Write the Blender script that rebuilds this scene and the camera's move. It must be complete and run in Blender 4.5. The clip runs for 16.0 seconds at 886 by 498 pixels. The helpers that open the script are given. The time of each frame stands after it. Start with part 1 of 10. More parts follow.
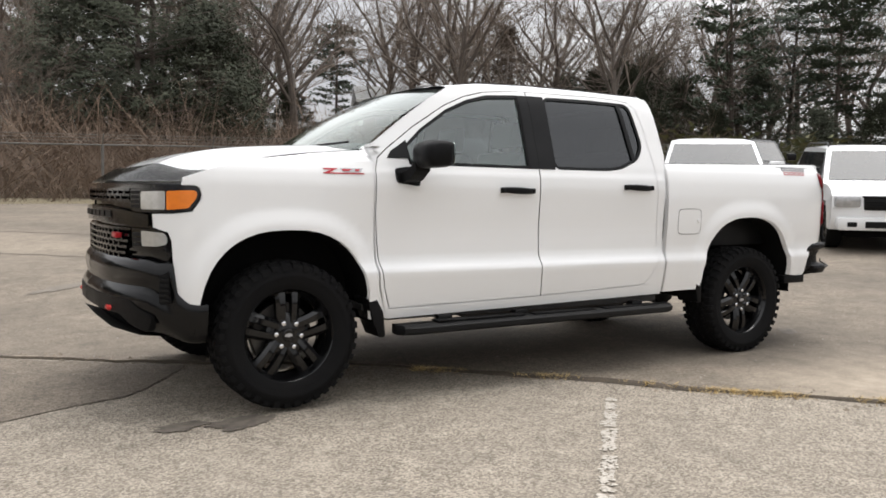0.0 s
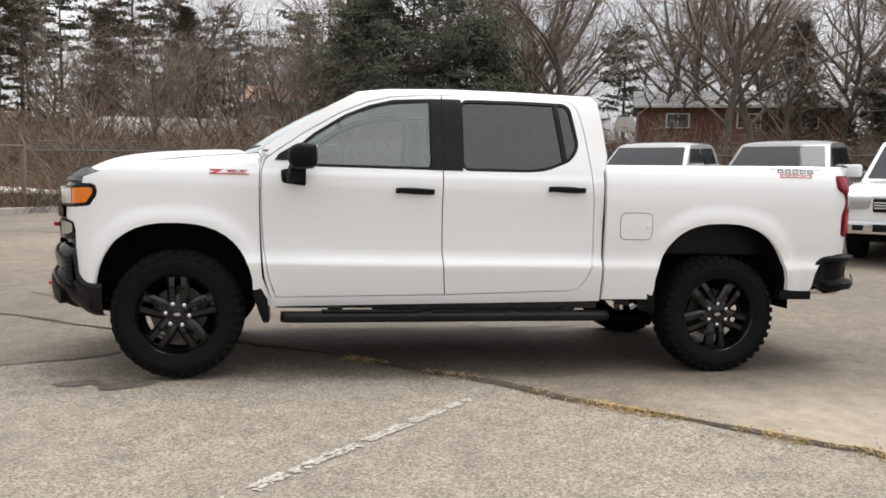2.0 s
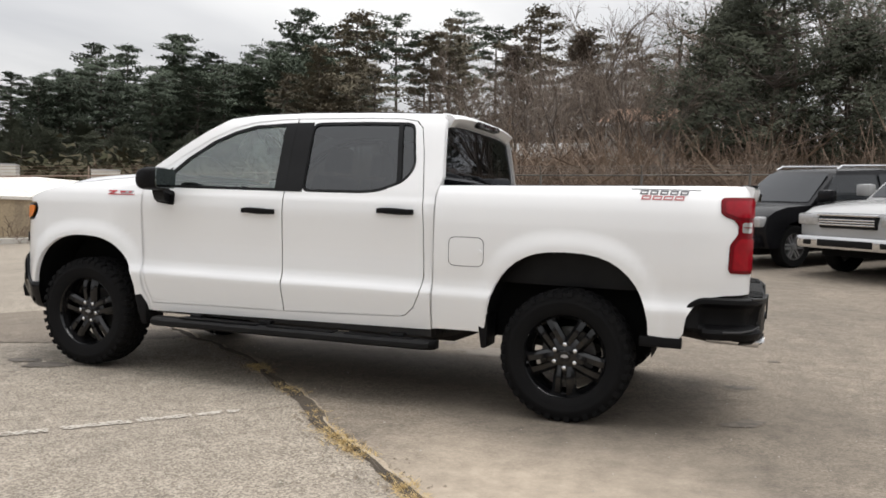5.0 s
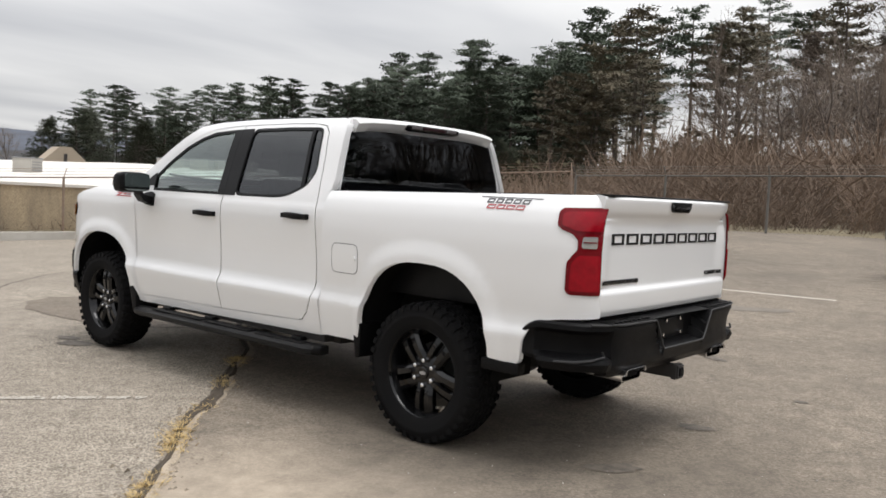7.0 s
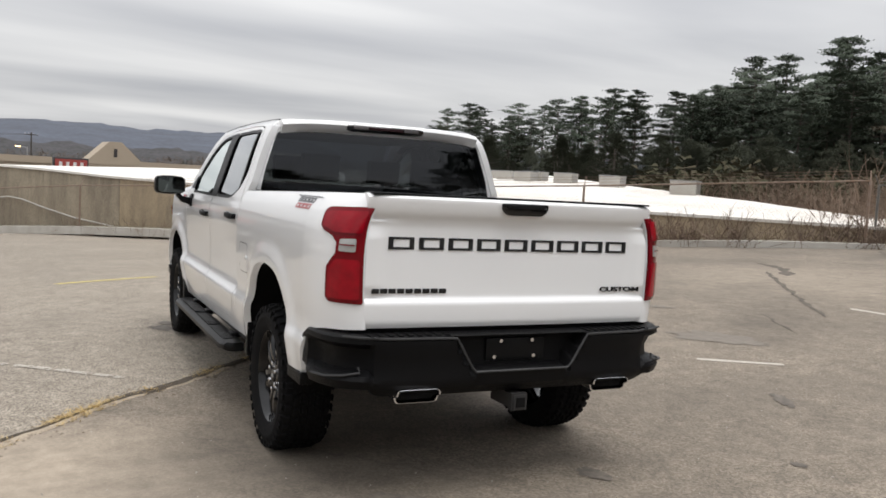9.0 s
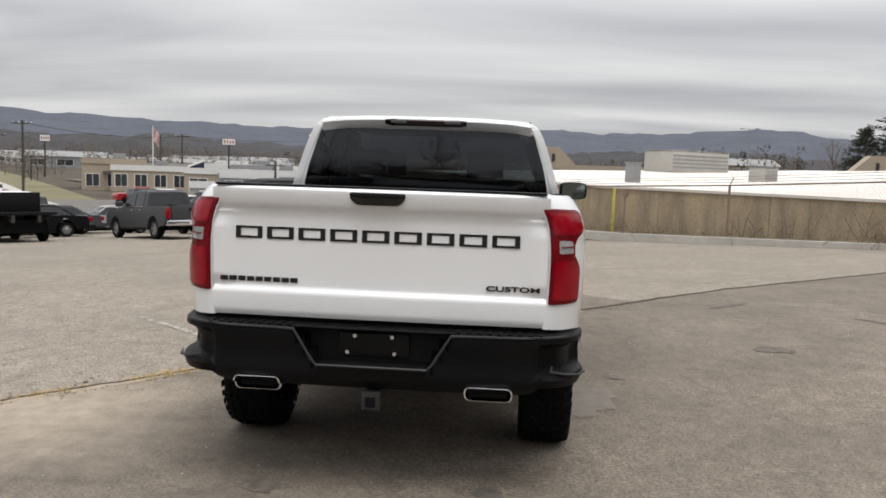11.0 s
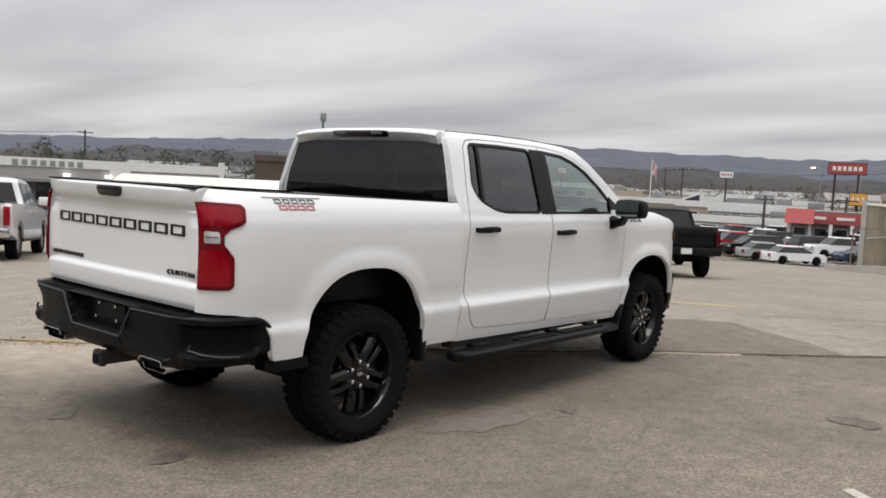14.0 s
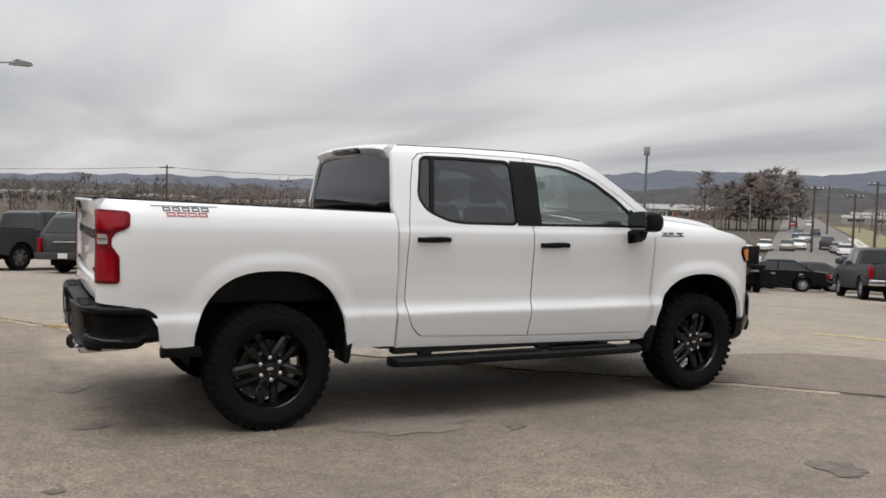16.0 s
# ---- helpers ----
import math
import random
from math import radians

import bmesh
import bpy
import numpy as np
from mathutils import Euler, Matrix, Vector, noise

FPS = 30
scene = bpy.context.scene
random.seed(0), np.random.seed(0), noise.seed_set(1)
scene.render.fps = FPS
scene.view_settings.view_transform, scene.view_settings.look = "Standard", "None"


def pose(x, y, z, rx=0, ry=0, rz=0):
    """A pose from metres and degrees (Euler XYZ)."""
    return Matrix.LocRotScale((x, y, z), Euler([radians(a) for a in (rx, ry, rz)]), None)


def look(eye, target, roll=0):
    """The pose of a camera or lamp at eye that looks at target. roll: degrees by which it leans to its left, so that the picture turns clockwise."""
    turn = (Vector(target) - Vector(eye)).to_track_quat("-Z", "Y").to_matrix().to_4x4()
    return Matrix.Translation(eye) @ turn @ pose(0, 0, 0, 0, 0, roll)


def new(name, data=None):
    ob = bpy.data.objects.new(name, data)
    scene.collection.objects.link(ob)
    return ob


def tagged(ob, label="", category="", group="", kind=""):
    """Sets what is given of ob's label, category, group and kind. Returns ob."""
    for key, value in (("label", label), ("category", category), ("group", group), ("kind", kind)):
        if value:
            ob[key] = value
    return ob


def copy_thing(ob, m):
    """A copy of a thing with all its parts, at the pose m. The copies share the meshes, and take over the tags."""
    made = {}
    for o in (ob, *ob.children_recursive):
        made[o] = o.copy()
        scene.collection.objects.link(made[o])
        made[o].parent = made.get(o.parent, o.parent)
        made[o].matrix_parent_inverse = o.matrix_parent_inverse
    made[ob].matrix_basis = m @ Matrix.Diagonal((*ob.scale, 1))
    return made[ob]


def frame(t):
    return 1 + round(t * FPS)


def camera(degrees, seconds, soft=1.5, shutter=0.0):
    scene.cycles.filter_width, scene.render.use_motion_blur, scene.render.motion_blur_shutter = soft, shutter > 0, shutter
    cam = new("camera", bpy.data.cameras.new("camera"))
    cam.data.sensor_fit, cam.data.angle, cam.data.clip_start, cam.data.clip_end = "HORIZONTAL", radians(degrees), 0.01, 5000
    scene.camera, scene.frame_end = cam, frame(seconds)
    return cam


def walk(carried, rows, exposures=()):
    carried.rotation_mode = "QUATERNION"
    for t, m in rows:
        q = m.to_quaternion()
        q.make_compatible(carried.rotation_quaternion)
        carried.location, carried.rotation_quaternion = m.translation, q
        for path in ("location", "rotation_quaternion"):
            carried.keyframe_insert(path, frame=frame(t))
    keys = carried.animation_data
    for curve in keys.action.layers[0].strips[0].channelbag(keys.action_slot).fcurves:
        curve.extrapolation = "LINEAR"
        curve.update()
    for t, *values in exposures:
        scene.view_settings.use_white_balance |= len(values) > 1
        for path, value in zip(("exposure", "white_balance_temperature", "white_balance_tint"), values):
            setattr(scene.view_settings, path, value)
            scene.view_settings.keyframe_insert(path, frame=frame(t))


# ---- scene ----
import collections
from mathutils.geometry import tessellate_polygon

cam = camera(56.2, 16.0, soft=1.7)
PATH = [
    (0, (3.470, 5.393, 1.221), (2.461, 3.671, 1.089), 0.7),
    (0.5, (2.933, 5.792, 1.217), (2.082, 3.986, 1.094), 1.2),
    (1, (2.333, 6.098, 1.215), (1.644, 4.224, 1.095), 1.3),
    (1.5, (1.702, 6.321, 1.216), (1.202, 4.388, 1.096), 1.1),
    (2, (1.039, 6.499, 1.220), (0.719, 4.529, 1.093), 1.3),
    (2.5, (0.377, 6.550, 1.207), (0.195, 4.562, 1.072), 1.6),
    (3, (-0.284, 6.549, 1.223), (-0.271, 4.554, 1.078), 2.0),
    (3.5, (-0.924, 6.481, 1.250), (-0.723, 4.494, 1.141), 1.8),
    (4, (-1.621, 6.404, 1.274), (-1.248, 4.441, 1.180), 2.5),
    (4.5, (-2.242, 6.265, 1.295), (-1.728, 4.334, 1.202), 2.2),
    (5, (-2.880, 6.064, 1.324), (-2.203, 4.185, 1.222), 2.0),
    (5.2, (-3.122, 5.982, 1.327), (-2.386, 4.125, 1.226), 2.2),
    (7.3, (-5.371, 4.267, 1.485), (-3.994, 2.823, 1.345), 2.8),
    (7.5, (-5.578, 4.035, 1.475), (-4.145, 2.648, 1.332), 2.9),
    (8, (-5.949, 3.448, 1.489), (-4.403, 2.187, 1.352), 2.7),
    (8.5, (-6.295, 2.798, 1.508), (-4.622, 1.711, 1.37), 3.0),
    (9, (-6.536, 2.15, 1.546), (-4.738, 1.287, 1.4), 3.0),
    (9.5, (-6.771, 1.474, 1.581), (-4.871, 0.873, 1.411), 3.4),
    (9.7, (-6.864, 1.191, 1.585), (-4.933, 0.701, 1.404), 3.4),
    (11.8, (-6.768, -1.736, 1.611), (-4.845, -1.219, 1.422), 1.8),
    (12, (-6.673, -1.998, 1.591), (-4.774, -1.4, 1.397), 2.0),
    (12.5, (-6.432, -2.627, 1.601), (-4.606, -1.832, 1.417), 2.3),
    (13, (-6.13, -3.27, 1.602), (-4.391, -2.299, 1.416), 2.8),
    (13.5, (-5.781, -3.876, 1.615), (-4.131, -2.759, 1.445), 2.9),
    (14, (-5.386, -4.479, 1.601), (-3.852, -3.206, 1.44), 2.9),
    (14.5, (-4.948, -4.998, 1.607), (-3.552, -3.574, 1.456), 2.5),
    (15, (-4.488, -5.476, 1.59), (-3.236, -3.922, 1.45), 2.8),
    (15.5, (-3.962, -5.889, 1.555), (-2.876, -4.213, 1.44), 1.7),
    (16, (-3.397, -6.28, 1.541), (-2.472, -4.51, 1.432), 1.9),
]
walk(cam, [(t, look(eye, target, roll)) for t, eye, target, roll in PATH],
     exposures=[(0, 0.89, 6490, 10), (2.5, 0.87, 6490, 10), (5.2, 0.80, 6480, 10), (7.5, 0.74, 6450, 10), (9.5, 0.64, 6440, 10), (12, 0.56, 6440, 10), (16, 0.58, 6450, 10)])

# ---- light: an overcast winter sky, cloud banks in long level bands, and a wide weak sun behind them ----
SUN_DIR = (-0.30, -0.072, 0.951)
world = bpy.data.worlds.new("overcast_sky")
scene.world = world
world.use_nodes = True
wt = world.node_tree
wt.nodes.clear()


def link(tree, a, b):
    tree.links.new(a, b)


w_out = wt.nodes.new("ShaderNodeOutputWorld")
w_bg = wt.nodes.new("ShaderNodeBackground")
w_sky = wt.nodes.new("ShaderNodeTexSky")
w_sky.sky_type, w_sky.sun_disc = "NISHITA", False
w_sky.sun_elevation, w_sky.sun_rotation = radians(72), radians(256)
w_sky.air_density, w_sky.dust_density = 1.0, 4.0
w_co = wt.nodes.new("ShaderNodeTexCoord")
w_sep = wt.nodes.new("ShaderNodeSeparateXYZ")
link(wt, w_co.outputs["Generated"], w_sep.inputs[0])
# clouds lie on a level sheet: the view direction divided by its height
w_add = wt.nodes.new("ShaderNodeMath")
w_add.operation, w_add.inputs[1].default_value = "ADD", 0.09
link(wt, w_sep.outputs["Z"], w_add.inputs[0])
w_max = wt.nodes.new("ShaderNodeMath")
w_max.operation, w_max.inputs[1].default_value = "MAXIMUM", 0.03
link(wt, w_add.outputs[0], w_max.inputs[0])
w_div = wt.nodes.new("ShaderNodeVectorMath")
w_div.operation = "SCALE"
w_inv = wt.nodes.new("ShaderNodeMath")
w_inv.operation, w_inv.inputs[0].default_value = "DIVIDE", 1.0
link(wt, w_max.outputs[0], w_inv.inputs[1])
link(wt, w_co.outputs["Generated"], w_div.inputs[0])
link(wt, w_inv.outputs[0], w_div.inputs["Scale"])
w_map = wt.nodes.new("ShaderNodeMapping")
w_map.inputs["Rotation"].default_value = (0, 0, radians(35))
w_map.inputs["Scale"].default_value = (0.55, 0.22, 0.0)
link(wt, w_div.outputs[0], w_map.inputs[0])
w_noise = wt.nodes.new("ShaderNodeTexNoise")
w_noise.inputs["Scale"].default_value, w_noise.inputs["Detail"].default_value = 1.6, 5.0
w_noise.inputs["Roughness"].default_value, w_noise.inputs["Distortion"].default_value = 0.44, 0.35
link(wt, w_map.outputs[0], w_noise.inputs["Vector"])
w_ramp = wt.nodes.new("ShaderNodeValToRGB")
w_ramp.color_ramp.elements[0].position, w_ramp.color_ramp.elements[0].color = 0.28, (0.54, 0.545, 0.568, 1)
w_ramp.color_ramp.elements[1].position, w_ramp.color_ramp.elements[1].color = 0.66, (0.92, 0.912, 0.90, 1)
link(wt, w_noise.outputs["Fac"], w_ramp.inputs[0])
# the clouds cover nearly all of the clear sky behind them
w_sc = wt.nodes.new("ShaderNodeMixRGB")
w_sc.blend_type, w_sc.inputs[0].default_value = "MULTIPLY", 1.0
w_sc.inputs[2].default_value = (0.10, 0.10, 0.10, 1)
link(wt, w_sky.outputs[0], w_sc.inputs[1])
w_mix = wt.nodes.new("ShaderNodeMixRGB")
w_mix.inputs[0].default_value = 0.9
link(wt, w_sc.outputs[0], w_mix.inputs[1])
link(wt, w_ramp.outputs[0], w_mix.inputs[2])
# an overcast sky is brighter overhead than near the horizon
w_up = wt.nodes.new("ShaderNodeMapRange")
w_up.inputs[1].default_value, w_up.inputs[2].default_value = 0.10, 0.9
w_up.inputs[3].default_value, w_up.inputs[4].default_value = 0.80, 1.75
link(wt, w_sep.outputs["Z"], w_up.inputs[0])
w_gain = wt.nodes.new("ShaderNodeVectorMath")
w_gain.operation = "SCALE"
link(wt, w_mix.outputs[0], w_gain.inputs[0])
link(wt, w_up.outputs[0], w_gain.inputs["Scale"])
link(wt, w_gain.outputs[0], w_bg.inputs["Color"])
w_bg.inputs["Strength"].default_value = 0.72
link(wt, w_bg.outputs[0], w_out.inputs["Surface"])

sun = new("sun", bpy.data.lights.new("sun", "SUN"))
sun.data.energy, sun.data.angle, sun.data.color = 1.2, radians(40), (1.0, 0.99, 0.98)
sun.matrix_world = look(Vector(SUN_DIR) * 50, (0, 0, 0))


# ---- materials ----
def material(name, color, rough=0.5, metal=0.0, coat=0.0, second=None, scale=4.0, amount=0.5, grain=0.0, grain_scale=200.0,
             rough_var=0.0, spec=0.5, bump=0.0, bump_scale=60.0, trans=0.0, random_value=0.0, drawn=None):
    """A surface with a base colour, a second colour in large soft stains, fine grain, uneven gloss and relief."""
    m = bpy.data.materials.new(name)
    m.use_nodes = True
    t = m.node_tree
    b = t.nodes["Principled BSDF"]
    b.inputs["Base Color"].default_value = (*color, 1)
    b.inputs["Roughness"].default_value = rough
    b.inputs["Metallic"].default_value = metal
    b.inputs["Coat Weight"].default_value = coat
    b.inputs["Coat Roughness"].default_value = 0.04
    b.inputs["Specular IOR Level"].default_value = spec
    b.inputs["Transmission Weight"].default_value = trans
    co = t.nodes.new("ShaderNodeTexCoord")
    last = None
    if second or grain or random_value:
        rgb = t.nodes.new("ShaderNodeRGB")
        rgb.outputs[0].default_value = (*color, 1)
        last = rgb.outputs[0]
    if second:
        n = t.nodes.new("ShaderNodeTexNoise")
        n.inputs["Scale"].default_value, n.inputs["Detail"].default_value, n.inputs["Roughness"].default_value = scale, 5, 0.6
        if drawn:
            # stains drawn out along an axis, as rain leaves them
            mp = t.nodes.new("ShaderNodeMapping")
            mp.inputs["Scale"].default_value = drawn
            link(t, co.outputs["Object"], mp.inputs[0])
            link(t, mp.outputs[0], n.inputs["Vector"])
        else:
            link(t, co.outputs["Object"], n.inputs["Vector"])
        r = t.nodes.new("ShaderNodeMapRange")
        r.inputs[1].default_value, r.inputs[2].default_value, r.inputs[4].default_value = 0.35, 0.7, amount
        link(t, n.outputs["Fac"], r.inputs[0])
        mix = t.nodes.new("ShaderNodeMixRGB")
        mix.inputs[2].default_value = (*second, 1)
        link(t, r.outputs[0], mix.inputs[0])
        link(t, last, mix.inputs[1])
        last = mix.outputs[0]
    if grain:
        n = t.nodes.new("ShaderNodeTexNoise")
        n.inputs["Scale"].default_value, n.inputs["Detail"].default_value = grain_scale, 2
        link(t, co.outputs["Object"], n.inputs["Vector"])
        r = t.nodes.new("ShaderNodeMapRange")
        r.inputs[1].default_value, r.inputs[2].default_value = 0.25, 0.75
        r.inputs[3].default_value, r.inputs[4].default_value = 1 - grain, 1 + grain
        link(t, n.outputs["Fac"], r.inputs[0])
        mul = t.nodes.new("ShaderNodeVectorMath")
        mul.operation = "SCALE"
        link(t, last, mul.inputs[0])
        link(t, r.outputs[0], mul.inputs["Scale"])
        last = mul.outputs[0]
    if random_value:
        info = t.nodes.new("ShaderNodeObjectInfo")
        r = t.nodes.new("ShaderNodeMapRange")
        r.inputs[3].default_value, r.inputs[4].default_value = 1 - random_value, 1 + random_value
        link(t, info.outputs["Random"], r.inputs[0])
        mul = t.nodes.new("ShaderNodeVectorMath")
        mul.operation = "SCALE"
        link(t, last, mul.inputs[0])
        link(t, r.outputs[0], mul.inputs["Scale"])
        last = mul.outputs[0]
    if last:
        link(t, last, b.inputs["Base Color"])
    if rough_var:
        n = t.nodes.new("ShaderNodeTexNoise")
        n.inputs["Scale"].default_value, n.inputs["Detail"].default_value = scale * 2.3, 4
        link(t, co.outputs["Object"], n.inputs["Vector"])
        r = t.nodes.new("ShaderNodeMapRange")
        r.inputs[3].default_value, r.inputs[4].default_value = max(rough - rough_var, 0.02), rough + rough_var
        link(t, n.outputs["Fac"], r.inputs[0])
        link(t, r.outputs[0], b.inputs["Roughness"])
    if bump:
        n = t.nodes.new("ShaderNodeTexNoise")
        n.inputs["Scale"].default_value, n.inputs["Detail"].default_value = bump_scale, 4
        link(t, co.outputs["Object"], n.inputs["Vector"])
        bp = t.nodes.new("ShaderNodeBump")
        bp.inputs["Strength"].default_value, bp.inputs["Distance"].default_value = bump, 0.01
        link(t, n.outputs["Fac"], bp.inputs["Height"])
        link(t, bp.outputs[0], b.inputs["Normal"])
    return m


def tinted_glass(name, tint, rough=0.0, clear=0.9, faces=1.85):
    """Thin automotive glass: it lets tinted light through and mirrors more at a slant."""
    m = bpy.data.materials.new(name)
    m.use_nodes = True
    t = m.node_tree
    t.nodes.clear()
    out = t.nodes.new("ShaderNodeOutputMaterial")
    tr = t.nodes.new("ShaderNodeBsdfTransparent")
    tr.inputs[0].default_value = (*[c * clear for c in tint], 1)
    gl = t.nodes.new("ShaderNodeBsdfGlossy")
    gl.inputs["Roughness"].default_value = rough
    gl.inputs["Color"].default_value = (*[0.55 + 0.45 * c / max(tint) for c in tint], 1)
    # the mirror's share grows towards a slant, the same from either side
    fr = t.nodes.new("ShaderNodeLayerWeight")
    fr.inputs["Blend"].default_value = 0.5
    five = t.nodes.new("ShaderNodeMath")
    five.operation, five.inputs[1].default_value = "POWER", 5.0
    link(t, fr.outputs["Facing"], five.inputs[0])
    base = t.nodes.new("ShaderNodeMath")
    base.operation, base.inputs[1].default_value, base.inputs[2].default_value = "MULTIPLY_ADD", 0.957, 0.043
    link(t, five.outputs[0], base.inputs[0])
    mix = t.nodes.new("ShaderNodeMixShader")
    # a pane mirrors at both of its faces
    two = t.nodes.new("ShaderNodeMath")
    two.operation, two.use_clamp, two.inputs[1].default_value = "MULTIPLY", True, faces
    link(t, base.outputs[0], two.inputs[0])
    link(t, two.outputs[0], mix.inputs[0])
    link(t, tr.outputs[0], mix.inputs[1])
    link(t, gl.outputs[0], mix.inputs[2])
    link(t, mix.outputs[0], out.inputs["Surface"])
    return m


WHITE = material("white_paint", (0.80, 0.80, 0.797), rough=0.30, coat=1.0, second=(0.77, 0.77, 0.765), scale=0.6, amount=0.3, rough_var=0.02)
BLACK_PLASTIC = material("textured_black_plastic", (0.004, 0.004, 0.0045), rough=0.42, spec=0.12, second=(0.008, 0.0075, 0.0075), scale=3, bump=0.25, bump_scale=400, rough_var=0.1)
GLOSS_BLACK = material("gloss_black", (0.003, 0.003, 0.0035), rough=0.10, spec=0.6, second=(0.006, 0.006, 0.006), scale=6)
BUMPER_BLACK = material("bumper_black", (0.003, 0.003, 0.0035), rough=0.14, spec=0.28, second=(0.006, 0.006, 0.006), scale=6)
SATIN_BLACK = material("satin_black", (0.005, 0.005, 0.0055), rough=0.4, spec=0.18, second=(0.013, 0.013, 0.013), scale=5)
RUBBER = material("tyre_rubber", (0.007, 0.007, 0.0075), rough=0.85, spec=0.10, second=(0.010, 0.0095, 0.009), scale=7, amount=0.7, bump=0.3, bump_scale=90)
WHEEL_BLACK = material("gloss_black_wheel_paint", (0.003, 0.003, 0.0033), rough=0.09, spec=0.45, second=(0.005, 0.005, 0.0055), scale=9)
WELL = material("wheel_well_liner", (0.004, 0.004, 0.0042), rough=0.9, spec=0.15, second=(0.008, 0.0075, 0.007), scale=5)
STEEL = material("bright_steel", (0.75, 0.75, 0.76), rough=0.18, metal=1.0)
# dark greenish base colour imitates the dark surroundings reflected in the mirror
MIRROR = material("mirror_glass", (0.16, 0.18, 0.175), rough=0.03, metal=1.0)
CHASSIS = material("chassis_metal", (0.02, 0.02, 0.02), rough=0.7, second=(0.05, 0.04, 0.035), scale=6)
DISC = material("brake_disc", (0.12, 0.118, 0.115), rough=0.45, metal=0.8, second=(0.08, 0.07, 0.06), scale=9)
GLASS_DARK = tinted_glass("privacy_glass", (0.10, 0.105, 0.11))
GLASS_REAR = tinted_glass("dark_rear_glass", (0.060, 0.064, 0.072), faces=1.0)
GLASS_LIGHT = tinted_glass("tinted_side_glass", (0.82, 0.95, 0.92), faces=3.4)
GLASS_SCREEN = tinted_glass("windscreen_glass", (0.70, 0.78, 0.74))
RED_LENS = material("red_lamp_lens", (0.29, 0.002, 0.010), rough=0.10, spec=0.35, second=(0.15, 0.002, 0.006), scale=14, amount=0.6)
RED_DARK = material("dark_red_lamp_lens", (0.15, 0.003, 0.007), rough=0.16, spec=0.25)
SMOKED_LENS = material("smoked_lamp_lens", (0.10, 0.09, 0.09), rough=0.15, spec=0.4, second=(0.06, 0.055, 0.056), scale=20)
SMOKED_RED = material("smoked_red_lens", (0.020, 0.003, 0.005), rough=0.15, spec=0.35)
AMBER = material("amber_lamp_lens", (0.80, 0.22, 0.02), rough=0.12, coat=0.6, second=(0.6, 0.13, 0.01), scale=20)
CLEAR_LENS = material("clear_lamp_lens", (0.62, 0.62, 0.60), rough=0.12, metal=0.5, coat=0.6, second=(0.35, 0.35, 0.34), scale=22)
SEAT = material("dark_seat_cloth", (0.11, 0.12, 0.12), rough=0.9, second=(0.05, 0.05, 0.05), scale=9, bump=0.2)
BADGE_RED = material("badge_red", (0.45, 0.02, 0.03), rough=0.3)
BADGE_BLACK = material("badge_black", (0.01, 0.01, 0.011), rough=0.25)
BADGE_GREY = material("dark_grey_badge_print", (0.085, 0.085, 0.09), rough=0.35, second=(0.13, 0.13, 0.135), scale=60)
BADGE_ROSE = material("thin_red_badge_print", (0.40, 0.075, 0.08), rough=0.35, second=(0.55, 0.25, 0.25), scale=60)
BADGE_SILVER = material("badge_silver", (0.45, 0.45, 0.46), rough=0.3, metal=0.6)
RED_HOOK = material("red_recovery_hook", (0.5, 0.02, 0.015), rough=0.35)


# ---- mesh helpers ----
def mesh_of(bm, name, mat, smooth=True, sharp=35):
    me = bpy.data.meshes.new(name)
    bm.normal_update()
    if smooth:
        for f in bm.faces:
            f.smooth = True
        for e in bm.edges:
            if len(e.link_faces) == 2 and e.calc_face_angle(0) > radians(sharp):
                e.smooth = False
    lay = bm.verts.layers.float_vector.get("outward")
    if lay and smooth:
        for e in bm.edges:
            e.smooth = True
    bm.to_mesh(me)
    bm.free()
    if lay and smooth:
        me.normals_split_custom_set_from_vertices([tuple(d.vector) for d in me.attributes["outward"].data])
    for one in mat if isinstance(mat, (list, tuple)) else [mat]:
        me.materials.append(one)
    return me


def part(name, bm, mat, parent, label="", smooth=True, sharp=35, m=None):
    """Links a bmesh as one mesh object under a thing or under a part."""
    ob = new(name, mesh_of(bm, name, mat, smooth, sharp))
    ob.parent = parent
    if m is not None:
        ob.matrix_basis = m
    return tagged(ob, label) if label else ob


def whole(name, bm, mat, label, category, group="", kind="", smooth=True, sharp=35, m=None):
    ob = new(name, mesh_of(bm, name, mat, smooth, sharp))
    if m is not None:
        ob.matrix_basis = m
    return tagged(ob, label, category, group, kind)


def thing(name, label, category, m=None, group="", kind=""):
    ob = new(name)
    ob.empty_display_size = 0.2
    if m is not None:
        ob.matrix_basis = m
    return tagged(ob, label, category, group, kind)


def box_bm(x0, x1, y0, y1, z0, z1, bevel=0.0, seg=2, bm=None):
    out = bm or bmesh.new()
    m = Matrix.LocRotScale(((x0 + x1) / 2, (y0 + y1) / 2, (z0 + z1) / 2), None, (abs(x1 - x0), abs(y1 - y0), abs(z1 - z0)))
    made = bmesh.ops.create_cube(out, size=1, matrix=m)
    if bevel:
        edges = list({e for v in made["verts"] for e in v.link_edges})
        bmesh.ops.bevel(out, geom=edges, offset=bevel, segments=seg, profile=0.6, affect="EDGES")
    return out


